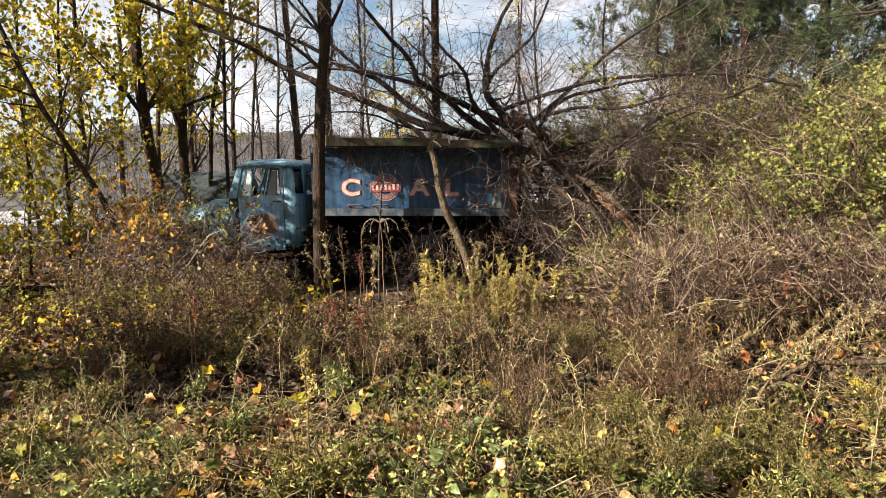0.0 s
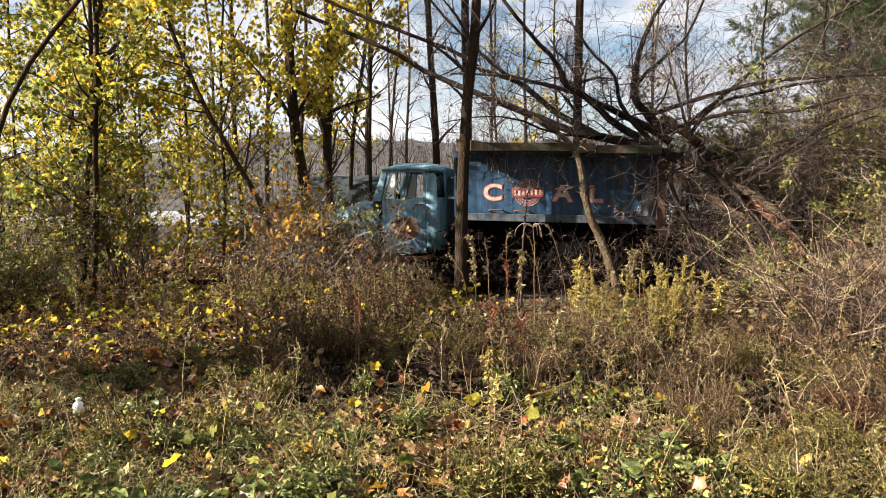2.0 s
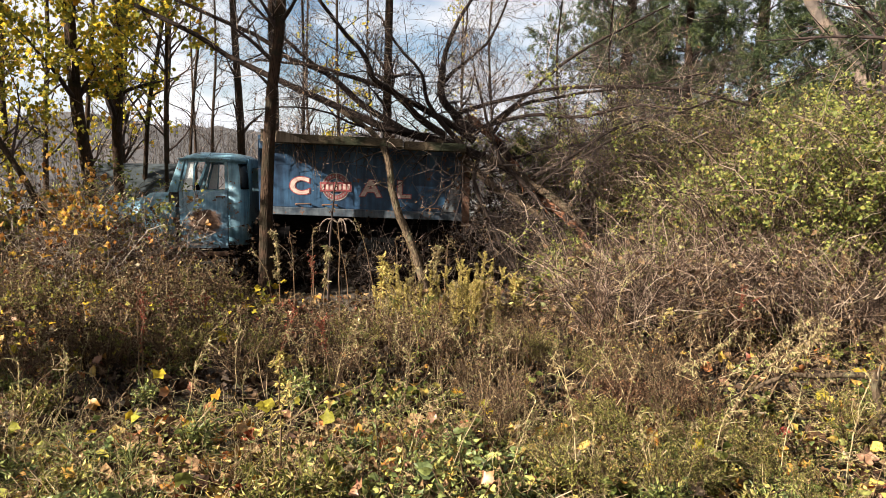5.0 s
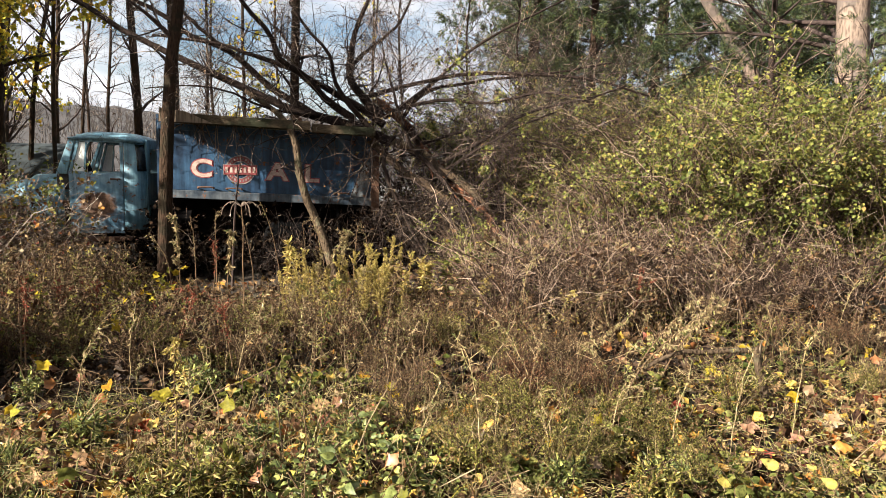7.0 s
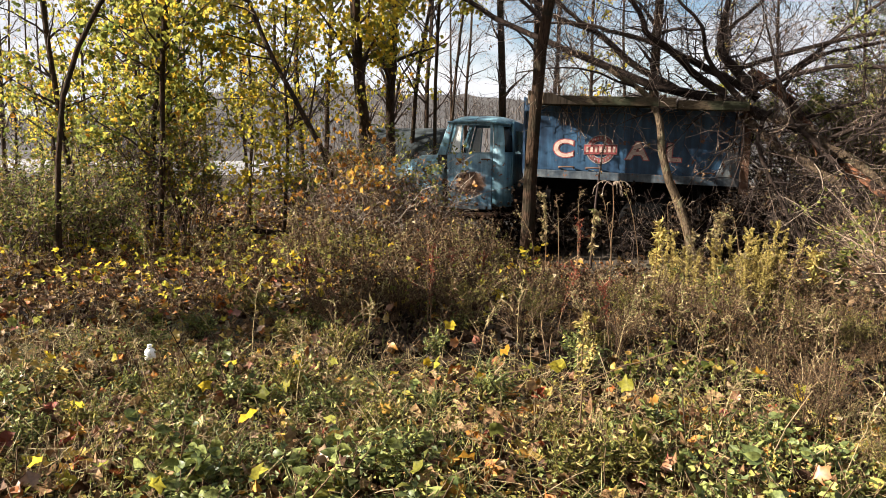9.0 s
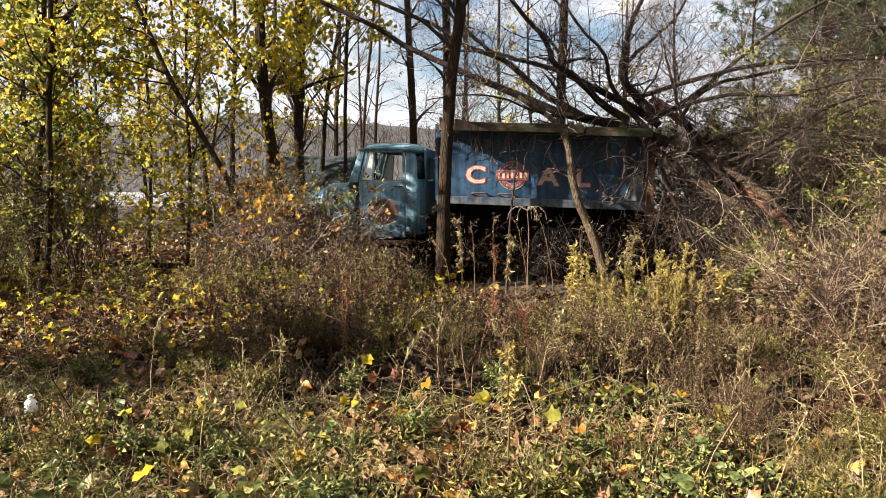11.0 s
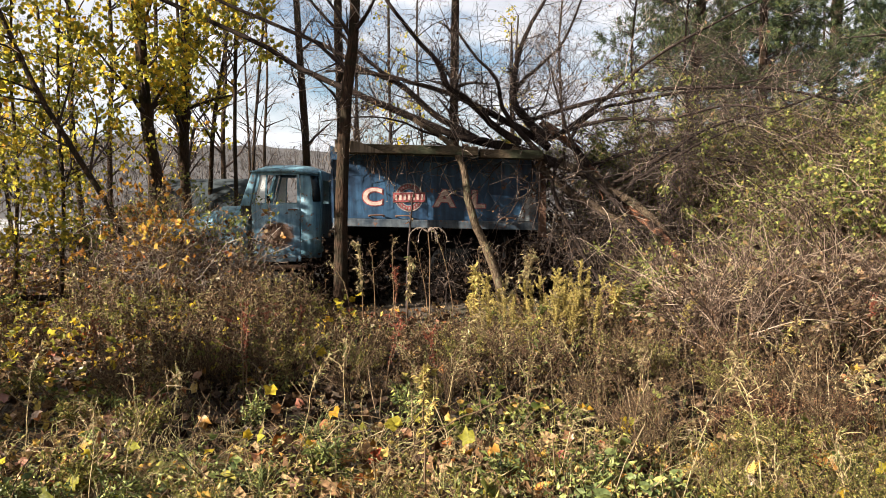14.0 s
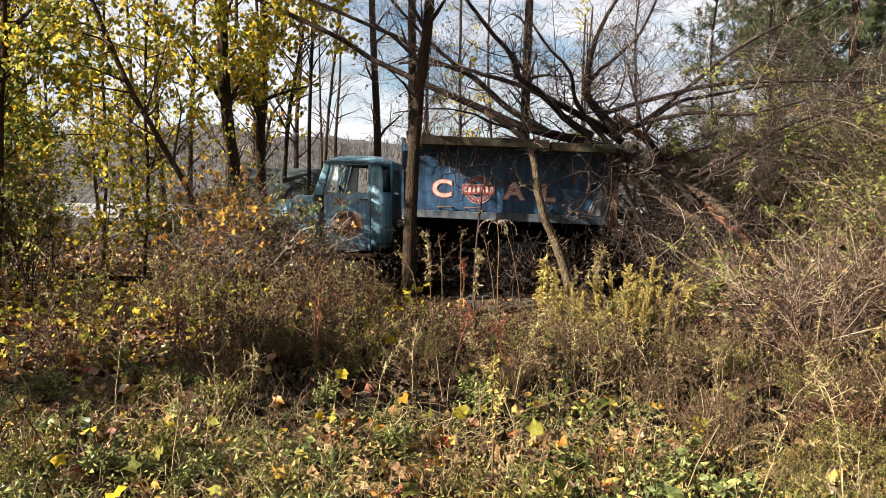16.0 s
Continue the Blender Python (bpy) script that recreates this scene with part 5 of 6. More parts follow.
for P0, R0 in main:
    g = Growth()
    g.tubes(P0[None], R0[None], 8)
    bough = g.done("limb", M_LICHEN if R0[-1] > 0.049 else M_DEADBARK, fallen, True)
    S1, SR1 = shoots(P0[None], R0[None], 22, (0.35, 1.8), 1.2, 8, 0.26, 0.02, 0.08, 0.24)
    S2, SR2 = shoots(S1, SR1, 7, (0.2, 0.9), 1.2, 6, 0.32, 0.0, 0.12, 0.6)
    S3, SR3 = shoots(S2, SR2, 3, (0.1, 0.4), 0.9, 3, 0.22, -0.05, 0.2, 0.6)
    g = Growth()
    g.tubes(S1, SR1, 4)
    g.tubes(S2, SR2, 3)
    g.tubes(S3, SR3, 3)
    tagged(g.done("brushwood", M_DEADTWIG, bough), kind="stuff")
    g = Growth()
    src = rng.integers(0, len(S3), 40)
    C, D = along(S3[src], rng.uniform(0.3, 1, 40))
    g.leaves(C, rng.uniform(0.03, 0.07, 40), None, 0.5, 0.5, 0.8)
    tagged(g.done("foliage", M_DRYLEAF, bough), kind="stuff")

# a dead stem leaning on the dump body
leaner = thing("leaning_branch", "lichened dead branch leaning against the dump body", "branch", (0.42, 10.2, -0.05))
LP = smooth_line([(0, 0, 0), (-0.16, 0.05, 0.58), (-0.29, 0.1, 0.93), (-0.44, 0.1, 1.32), (-0.52, 0.15, 1.67), (-0.56, 0.2, 2.0), (-0.71, 0.3, 2.31), (-0.89, 0.5, 2.51), (-1.3, 0.7, 2.8)], 22, 0.02)[None]
LR = np.linspace(0.07, 0.035, 22)[None]
g = Growth()
g.tubes(LP, LR, 9)
g.done("stem", M_LICHEN, leaner, True)
S1, SR1 = shoots(LP, LR, 12, (0.3, 1.1), 0.9, 6, 0.18, 0.0, 0.3, 0.3)
S2, SR2 = shoots(S1, SR1, 5, (0.15, 0.5), 0.9, 4, 0.2, -0.1, 0.2, 0.6)
for k in range(12):
    g = Growth()
    g.tubes(S1[k : k + 1], SR1[k : k + 1], 4)
    g.tubes(S2[5 * k : 5 * k + 5], SR2[5 * k : 5 * k + 5], 3)
    g.done("twig", M_DEADTWIG, leaner)
tree("maple_sapling", "small maple sapling with orange leaves in the brush", (-4.75, 10.3, -0.05), [(0, 0, 0), (0.05, 0, 0.5), (0.1, 0, 1.0), (0.2, 0, 1.5)], 0.012, 0.006, 12, (0.3, 0.7), M_STEM, M_STEM, M_ORANGE, 170, (0.06, 0.11), 0.3, 0.2)
tree("maple_sapling", "small maple sapling with orange and yellow leaves", (-4.3, 9.7, -0.05), [(0, 0, 0), (0.05, 0, 0.4), (0.1, 0, 0.8), (0.1, 0, 1.1)], 0.01, 0.006, 10, (0.25, 0.6), M_STEM, M_STEM, M_ORANGE, 160, (0.06, 0.11), 0.3, 0.2)
tree("maple_sapling", "small maple sapling with yellow leaves", (-6.6, 10.4, -0.05), [(0, 0, 0), (0.05, 0, 0.6), (0.15, 0, 1.2), (0.2, 0, 1.9)], 0.014, 0.006, 12, (0.3, 0.8), M_STEM, M_STEM, M_YELLOW, 360, (0.06, 0.12), 0.3, 0.2)

# vines hanging from the top rail over the lettering
for k in range(34):
    x = rng.uniform(-2.0, 1.0)
    top = np.array([x, 10.72 + rng.uniform(-0.12, 0.06), 2.42 - 0.033 * (x + 2.1) + rng.uniform(-0.02, 0.25)])
    drop, drift = rng.uniform(0.3, 1.0), rng.normal() * 0.35
    vine = thing("hanging_vine", "thin bare vine hanging over the dump body", "vine", top, "hanging vines")
    P = smooth_line([(0, 0.08, 0.02), (drift * 0.3, -0.03, -drop * 0.35), (drift * 0.8, -0.05, -drop * 0.7), (drift, -0.04, -drop)], 9, 0.05)[None]
    R = np.linspace(0.006, 0.003, 9)[None]
    g = Growth()
    g.tubes(P, R, 4)
    Q, S = shoots(P, R, 4, (0.1, 0.4), 0.8, 5, 0.25, -0.2, 0.2, 0.7, 0.5)
    g.tubes(Q, np.maximum(S, 0.0025), 3)
    g.done("stem", M_BRUSH if k % 3 else M_DEADTWIG, vine)

# ---- undergrowth ----
def scatter(n, x0, x1, y0, y1):
    return rng.uniform(x0, x1, n), rng.uniform(y0, y1, n)


def on_ground(X, Y, lift=0.0):
    return np.stack([X, Y, ground_z(X, Y) + lift], 1)


# fallen leaves
g = Growth()
for n, x0, x1, y0, y1, s in ((5200, -6.5, 6.5, 2.0, 4.6, (0.06, 0.13)), (3000, -4.5, 4.5, 2.0, 4.6, (0.07, 0.14)), (7500, -9, -2.6, 4.6, 10, (0.05, 0.11)), (6000, -10, 10, 6, 14, (0.07, 0.13)), (6000, -15, -4, 9.5, 20, (0.09, 0.16)), (1300, -9, 9, 1.1, 2.2, (0.06, 0.13)), (420, -9, 9, -0.6, 1.4, (0.06, 0.13))):
    X, Y = scatter(n, x0, x1, y0, y1)
    k = ~((Y > 10.3) & (Y < 14) & (X > -5) & (X < 1.6))
    X, Y = X[k], Y[k]
    g.maple(on_ground(X, Y, rng.uniform(0.0, 0.09, len(X))), rng.uniform(*s, len(X)), 0.6)
tagged(g.done("leaf_litter", M_LITTER), "fallen brown, orange and yellow maple leaves on the ground", "leaf litter", kind="stuff")
# darker leaves below the weeds: the shade there is painted in
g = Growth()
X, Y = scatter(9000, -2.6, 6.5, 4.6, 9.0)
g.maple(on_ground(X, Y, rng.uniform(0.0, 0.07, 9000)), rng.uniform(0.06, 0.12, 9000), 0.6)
tagged(g.done("shade_toned_litter", M_SHADELEAF), "brown leaves under the weeds, darkened for shade", "leaf litter", kind="stuff")
g = Growth()
for n, x0, x1, y0, y1 in ((1000, -9, -1.6, 6.0, 10.5), (130, -6, 5, 2.2, 5.0)):
    X, Y = scatter(n, x0, x1, y0, y1)
    g.maple(on_ground(X, Y, rng.uniform(0.02, 0.3, n)), rng.uniform(0.06, 0.12, n), 0.7)
tagged(g.done("yellow_leaves", M_YELLOW), "bright yellow maple leaves caught in the undergrowth", "leaf litter", kind="stuff")

# green ground cover: small leaves on short stalks, in patches
g = Growth()
n = 120000
X, Y = scatter(n, -6.5, 6.5, 2.0, 6.4)
dens = 1.1 * lump(X, Y, 1.5) + 0.62 * np.exp(-((Y - 3.2) / 0.9) ** 2) - 0.35 * (X > 1.2) - 0.6 * np.clip(Y - 4.3, 0, 1)
keep = rng.uniform(0.25, 1.7, n) < dens
X, Y = X[keep], Y[keep]
top = 0.06 + 0.10 * np.clip(lump(X, Y, 2.1) + 0.4, 0, 1.2)
C = on_ground(X, Y, rng.uniform(0.15, 1.0, len(X)) * top + 0.01)
g.leaves(C, rng.uniform(0.02, 0.055, len(X)), rng.normal(size=(len(X), 3)) * [1, 1, 0.5] + [0, 0, 0.2], 0.6, 0.35, 0.1)
tagged(g.done("ground_ivy", M_GREEN), "low green leafy ground cover", "ground cover", kind="stuff")

# dry grass and straw, fresh blades between
g = Growth()
for n, x0, x1, y0, y1, h in ((2600, 0.2, 6.5, 2.2, 6.0, (0.1, 0.34)), (8500, -6, 1, 2.2, 5, (0.06, 0.26)), (1000, -1, 4, 5, 8.5, (0.2, 0.5))):
    X, Y = scatter(n, x0, x1, y0, y1)
    k = (rng.uniform(-0.9, 0.6, n) < lump(X, Y, 1.3)) & (growth_cap(X, Y) > 0.15)
    X, Y = X[k], Y[k]
    P, R = stalks(X, Y, rng.uniform(*h, len(X)), 0.8, 5, 0.0022, 0.4)
    g.tubes(P, R, 3)
tagged(g.done("dry_grass", M_GRASS), "dry straw-coloured grass and stems", "grass", kind="stuff")
g = Growth()
X, Y = scatter(9000, -6, 6, 2.2, 5.6)
k = rng.uniform(-0.6, 0.8, len(X)) < lump(X, Y, 0.8)
X, Y = X[k], Y[k]
P, R = stalks(X, Y, rng.uniform(0.06, 0.24, len(X)), 0.9, 4, 0.0026, 0.3)
g.tubes(P, R, 3)
tagged(g.done("green_grass", M_GREEN), "thin green grass blades among leaves", "grass", kind="stuff")

# flattened straw thatch and small yellow-green sprouts at the path's edge
g = Growth()
n = 6500
X, Y = scatter(n, -5, 5, 2.2, 4.9)
az, L = rng.uniform(0, 2 * np.pi, n), rng.uniform(0.06, 0.26, n)
t = np.linspace(-0.5, 0.5, 4)
P = np.stack([X[:, None] + (L * np.cos(az))[:, None] * t, Y[:, None] + (L * np.sin(az))[:, None] * t, (ground_z(X, Y) + rng.uniform(0.03, 0.12, n))[:, None] + rng.normal(size=(n, 1)) * 0.03 * (t * 3)[None]], -1)
g.tubes(P + rng.normal(size=P.shape) * 0.006, np.full((n, 4), 0.002), 3)
tagged(g.done("straw_thatch", M_GRASS), "flattened pale straw on the ground", "straw", kind="stuff")
g = Growth()
n = 26000
X, Y = scatter(n, -5, 5, 2.2, 4.7)
k = lump(X, Y, 2.4) + rng.normal(size=n) * 0.3 > 0.05
X, Y = X[k], Y[k]
g.leaves(on_ground(X, Y, rng.uniform(0.04, 0.16, len(X))), rng.uniform(0.015, 0.04, len(X)), rng.normal(size=(len(X), 3)) * [1, 1, 0.5] + [0, 0, 0.3], 0.45, 0.35, 0.1)
tagged(g.done("sprouts", M_OLIVE), "low yellow-green sprouts at the path's edge", "ground cover", kind="stuff")

# short dead twigs lying about
g = Growth()
n = 1500
X, Y = scatter(n, -6, 6, 2.2, 7)
az, L = rng.uniform(0, 2 * np.pi, n), rng.uniform(0.08, 0.4, n)
t = np.linspace(-0.5, 0.5, 4)
P = np.stack([X[:, None] + (L * np.cos(az))[:, None] * t, Y[:, None] + (L * np.sin(az))[:, None] * t, (ground_z(X, Y) + rng.uniform(0.02, 0.14, n))[:, None] + rng.normal(size=(n, 1)) * 0.05 * (t * 4)[None]], -1)
g.tubes(P + rng.normal(size=P.shape) * 0.008, np.full((n, 4), 0.0032), 3)
tagged(g.done("fallen_twigs", M_STEM), "short dead twigs scattered on the ground", "twigs", kind="stuff")

# dense dead weeds between the path and the truck
def weeds(n, x0, x1, y0, y1, h, per, name, label, stem, leaf, leaf_size=(0.015, 0.04), branch=3, gap=-0.1, s=1.3):
    X, Y = scatter(n, x0, x1, y0, y1)
    f = lump(X, Y, s)
    k = f + rng.normal(size=n) * 0.18 > gap
    X, Y, f = X[k], Y[k], f[k]
    H = rng.uniform(*h, len(X)) * (0.8 + 0.35 * f)
    H = np.minimum(H, growth_cap(X, Y) * rng.uniform(0.6, 1.05, len(X)))
    P, R = stalks(X, Y, H, 0.32, 6, 0.0036, 0.6)
    g = Growth()
    g.tubes(P, R, 3)
    Q, S = shoots(P, R, branch, (0.08, 0.3), 0.8, 4, 0.25, 0.2, 0.3, 0.6)
    g.tubes(Q, S, 3)
    th = thing(name, label, "weeds", kind="stuff")
    g.done("stems", stem, th)
    g = Growth()
    src = np.repeat(np.arange(len(Q)), per)
    C, D = along(Q[src], rng.uniform(0.1, 1, len(src)))
    g.leaves(C, rng.uniform(*leaf_size, len(src)), D * 0.5 + rng.normal(size=D.shape) * [0.7, 0.7, 0.5], 0.3, 0.6, 0.7)
    src = np.repeat(np.arange(len(P)), per * 2)
    C, D = along(P[src], rng.uniform(0.1, 0.95, len(src)))
    g.leaves(C, rng.uniform(*leaf_size, len(src)), None, 0.28, 0.6, 0.8)
    g.done("leaves", leaf, th)
    return th


weeds(1900, -3.2, 3.5, 5.8, 9.6, (0.35, 0.75), 7, "dead_weeds", "tangled brown dead weeds before the truck", M_STEM, M_DRYLEAF, (0.018, 0.045), 3, 0.02, 1.0)
weeds(520, -5.2, -1.8, 8.4, 10.6, (0.4, 0.85), 5, "dead_weeds", "tangled brown and orange dead weeds beside the cab", M_STEM, M_DRYLEAF, (0.02, 0.05))
weeds(360, -5.6, -2.0, 7.8, 10.2, (0.3, 0.7), 6, "dead_weeds", "yellowing weeds in the brush beside the cab", M_STEM, M_OLIVE, (0.02, 0.05), 3, 0.0, 1.5)
weeds(1200, -9, -1.8, 5.0, 9.5, (0.12, 0.34), 5, "dead_weeds", "low brown weeds among fallen leaves", M_STEM, M_DRYLEAF)
weeds(190, -0.5, 6.5, 4.6, 7.4, (0.2, 0.55), 5, "dead_weeds", "straw-coloured weeds at the path's edge", M_STEM, M_GRASS, (0.012, 0.03), 3, 0.2, 1.1)
weeds(560, 0.3, 6.0, 4.6, 7.4, (0.2, 0.5), 6, "dead_weeds", "rust-brown withered weeds at the path's edge", M_STEM, M_DRYLEAF, (0.012, 0.032), 3, 0.15, 2.1)
weeds(600, -3.5, 5.0, 5.6, 8.8, (0.12, 0.36), 7, "green_weeds", "low olive-green weeds in the undergrowth", M_STEM, M_SHRUB, (0.02, 0.045), 3, 0.05, 1.7)


# ---- bramble thicket at the right ----
def thicket(name, label, n, cx, cy, sx, sy, top, leaf, leaf_n, leaf_size=(0.03, 0.08), canes=M_TWIG, arch=0.9, clump=40):
    X, Y = cx + rng.uniform(-1, 1, 2 * n) * sx, cy + rng.uniform(-1, 1, 2 * n) * sy
    best = np.argsort(-lump(X, Y, 1.6) + rng.normal(size=2 * n) * 0.35)[:n]
    X, Y = X[best], Y[best]
    H = top(X, Y) * rng.uniform(0.55, 1.05, n)
    K = 7
    t = np.linspace(0, 1, K)
    az = rng.uniform(0, 2 * np.pi, n)
    reach = H * rng.uniform(0.2, arch, n)
    P = np.zeros((n, K, 3))
    P[..., 0] = X[:, None] + (reach * np.cos(az))[:, None] * t**1.5
    P[..., 1] = Y[:, None] + 0.6 * (reach * np.sin(az))[:, None] * t**1.5
    P[..., 2] = H[:, None] * (1.25 * t - 0.25 * t**3 - rng.uniform(0, 0.3, n)[:, None] * t**3)
    P[:, 1:] += np.cumsum(rng.normal(size=(n, K - 1, 3)) * 0.04, axis=1)
    R = rng.uniform(0.004, 0.011, n)[:, None] * np.linspace(1, 0.45, K)
    g = Growth()
    g.tubes(P, R, 3)
    Q, S = shoots(P, R, 5, (0.3, 1.2), 0.9, 5, 0.25, -0.05, 0.15, 0.65, 0.4)
    g.tubes(Q, S, 3)
    T, U = shoots(Q, S, 2, (0.12, 0.5), 0.9, 3, 0.25, -0.05, 0.15, 0.75, 0.4)
    S, U = np.maximum(S, 0.0025), np.maximum(U, 0.0022)
    g.tubes(T, U, 3)
    th = thing(name, label, "bush", kind="stuff")
    g.done("canes", canes, th)
    if leaf_n:
        g = Growth()
        k = max(1, leaf_n // clump)
        hub = rng.integers(0, n, k)
        twig = np.repeat(hub * 10, clump) + rng.integers(0, 10, k * clump)
        C, _ = along(T[twig], rng.uniform(0, 1, k * clump))
        C = C + rng.normal(size=C.shape) * 0.035
        if leaf in (M_DRYLEAF, M_SHRUB):
            g.leaves(C, rng.uniform(*leaf_size, len(C)) * 1.15, None, 0.6, 0.3, 0.4)
        else:
            m = len(C) // 4
            g.ovate(C[:m], rng.uniform(*leaf_size, m), None, 0.7, 0.5)
            g.leaves(C[m:], rng.uniform(*leaf_size, len(C) - m) * 0.9, None, 0.65, 0.25, 0.5)
        g.done("leaves", leaf, th)
    return th


hump = lambda X, Y: 0.55 + 2.5 * np.clip((X - 2.9) / 1.7, 0, 1)
thicket("bramble_thicket", "dense tangle of bare brown bramble canes beside the fallen tree", 800, 4.6, 9.2, 2.5, 1.3, hump, M_VINE, 26000, (0.03, 0.07), clump=120)
thicket("dead_brush", "dark bare twigs tangled below the fallen tree", 260, 2.5, 11.4, 0.95, 0.5, lambda X, Y: 1.5 + 0 * X, M_DRYLEAF, 1200, (0.03, 0.06), M_DEADTWIG)
# added under the bed to cover lit ground, coloured as dark as its shade
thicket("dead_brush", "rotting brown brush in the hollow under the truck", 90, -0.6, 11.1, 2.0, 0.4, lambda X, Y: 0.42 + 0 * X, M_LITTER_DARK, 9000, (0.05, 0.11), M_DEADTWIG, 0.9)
thicket("dead_brush", "dark bare brush beside the truck's rear wheels", 26, 0.2, 10.6, 0.9, 0.12, lambda X, Y: 0.5 + 0 * X, M_DRYLEAF, 0, (0.04, 0.08), M_DEADTWIG, 0.6)
thicket("bramble_thicket", "tangled brambles hung with yellow-green vine leaves", 640, 7.0, 8.9, 2.6, 1.5, lambda X, Y: 2.9 + 0.3 * np.sin(X), M_VINE, 95000, (0.03, 0.068), clump=170)
thicket("bramble_thicket", "low brown bramble canes arching to the ground", 300, 3.9, 7.2, 2.2, 0.9, lambda X, Y: 0.9 + 0 * X, M_DRYLEAF, 2400)
thicket("vine_curtain", "yellow-green vine leaves draped over branches", 420, 5.4, 11.4, 3.0, 0.8, lambda X, Y: 3.5 + 0.2 * np.sin(2 * X), M_VINE, 26000, (0.03, 0.07), clump=90)
thicket("shrub", "leafy olive-green shrub under the maples", 160, -8.7, 10.6, 1.2, 0.7, lambda X, Y: 2.5 + 0.3 * np.sin(X), M_HEDGE, 8000, (0.035, 0.075), clump=90)
thicket("shrub", "leafy yellow-green shrub at the clearing's edge", 180, -9.5, 8.2, 1.9, 1.1, lambda X, Y: 1.5 + 0.3 * np.sin(X), M_SHRUB, 9000, (0.03, 0.075), clump=16)
thicket("shrub", "sunlit feathery yellow-green shrub behind the fallen tree", 150, 3.2, 11.9, 0.8, 0.5, lambda X, Y: 3.1 + 0 * X, M_VINE, 22000, (0.035, 0.075), clump=150)
thicket("shrub", "leafy shrub behind the truck's nose", 160, -5.3, 12.0, 0.8, 0.9, lambda X, Y: 1.9 + 0 * X, M_SHRUB, 1800, (0.04, 0.09))
thicket("sapling_clump", "thin pale saplings hung with yellow-green leaves before the truck", 34, -4.1, 10.5, 0.85, 0.25, lambda X, Y: 1.8 + 0 * X, M_VINE, 1500, (0.045, 0.085), M_BRUSH, 0.5, clump=30)
thicket("brush", "bare brush around the front of the truck", 210, -4.2, 10.1, 1.0, 0.5, lambda X, Y: 1.1 + 0 * X, M_LITTER, 2400, (0.04, 0.09), M_BRUSH, clump=40)
thicket("brush", "grey brush at the field's edge", 260, -12, 17, 8, 3, lambda X, Y: 0.7 + 0 * X, M_DRYLEAF, 1500, (0.05, 0.1))
# near-black brush added so the view beneath the truck stays dark
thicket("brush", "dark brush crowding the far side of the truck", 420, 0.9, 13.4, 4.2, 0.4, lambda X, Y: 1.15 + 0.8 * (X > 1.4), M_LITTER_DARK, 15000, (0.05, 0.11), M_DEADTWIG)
thicket("brush", "grey brush behind the truck", 200, 3.5, 15.5, 4, 1.6, lambda X, Y: 0.9 + 0 * X, M_DRYLEAF, 1500, (0.05, 0.1))

# ---- single plants that stand out ----
def stalk_plant(name, label, x, y, h, leaf, leaf_n, leaf_len, stem=M_STEM, lean=(0.0, 0.0), droop=0.6, r=0.006, top=0.35, tip=None):
    z0 = float(ground_z(x, y))
    th = thing(name, label, "plant", (x, y, z0 - 0.02))
    line = [(0, 0, 0), (lean[0] * 0.3, lean[1] * 0.3, h * 0.5), (lean[0] * 0.7, lean[1] * 0.7, h * 0.85), (lean[0], lean[1], h)] if tip is None else [(0, 0, 0), (0.01, 0, h * 0.6), (lean[0] * 0.5, lean[1] * 0.5, h), *tip]
    P = smooth_line(line, 12, 0.02)[None]
    R = np.linspace(r, r * 0.35, 12)[None]
    g = Growth()
    g.tubes(P, R, 5)
    Q, S = shoots(P, R, 10, (0.06, 0.2), 0.7, 4, 0.2, 0.1, top, 0.5)
    g.done("stem", stem, th)
    g = Growth()
    g.tubes(Q, S, 3)
    tagged(g.done("spray", stem, th), kind="stuff")
    g = Growth()
    src = rng.integers(0, len(Q), leaf_n)
    C, D = along(Q[src], rng.uniform(0.2, 1, leaf_n))
    g.leaves(C, rng.uniform(*leaf_len, leaf_n), D + rng.normal(size=D.shape) * 0.5, 0.24, 0.3, droop)
    C, D = along(np.repeat(P, leaf_n, axis=0), rng.uniform(top, 1, leaf_n))
    g.leaves(C, rng.uniform(*leaf_len, leaf_n), None, 0.22, 0.3, droop)
    tagged(g.done("foliage", leaf, th), kind="stuff")
    return th


stalk_plant("goldenrod_stalk", "tall pale goldenrod stalk with withered leaves", -0.78, 3.72, 0.75, M_GOLD, 130, (0.02, 0.05), lean=(0.02, 0), top=0.2)
stalk_plant("dead_stalk", "drooping grey dead weed stalk", -1.46, 8.5, 1.06, M_GRASS, 260, (0.02, 0.055), lean=(-0.08, 0), droop=1.2, top=0.3)
stalk_plant("dock_stalk", "rust-red dried dock stalk in the weeds", -1.12, 8.5, 0.82, M_RED, 150, (0.015, 0.035), lean=(0.03, 0), top=0.35)
stalk_plant("dead_stalk", "hanging withered leaves on a grey stalk", -0.98, 8.6, 0.95, M_GRASS, 80, (0.05, 0.10), lean=(0.05, 0), droop=1.6, top=0.3)
hook = thing("hooked_weed", "tall dead weed with a drooping forked head", "plant", (-0.70, 7.5, -0.03))
g = Growth()
HP = smooth_line([(0, 0, 0), (0.02, 0, 0.6), (0.0, 0, 1.24)], 10, 0.012)[None]
g.tubes(HP, np.linspace(0.008, 0.005, 10)[None], 6)
g.done("stem", M_STEM, hook)
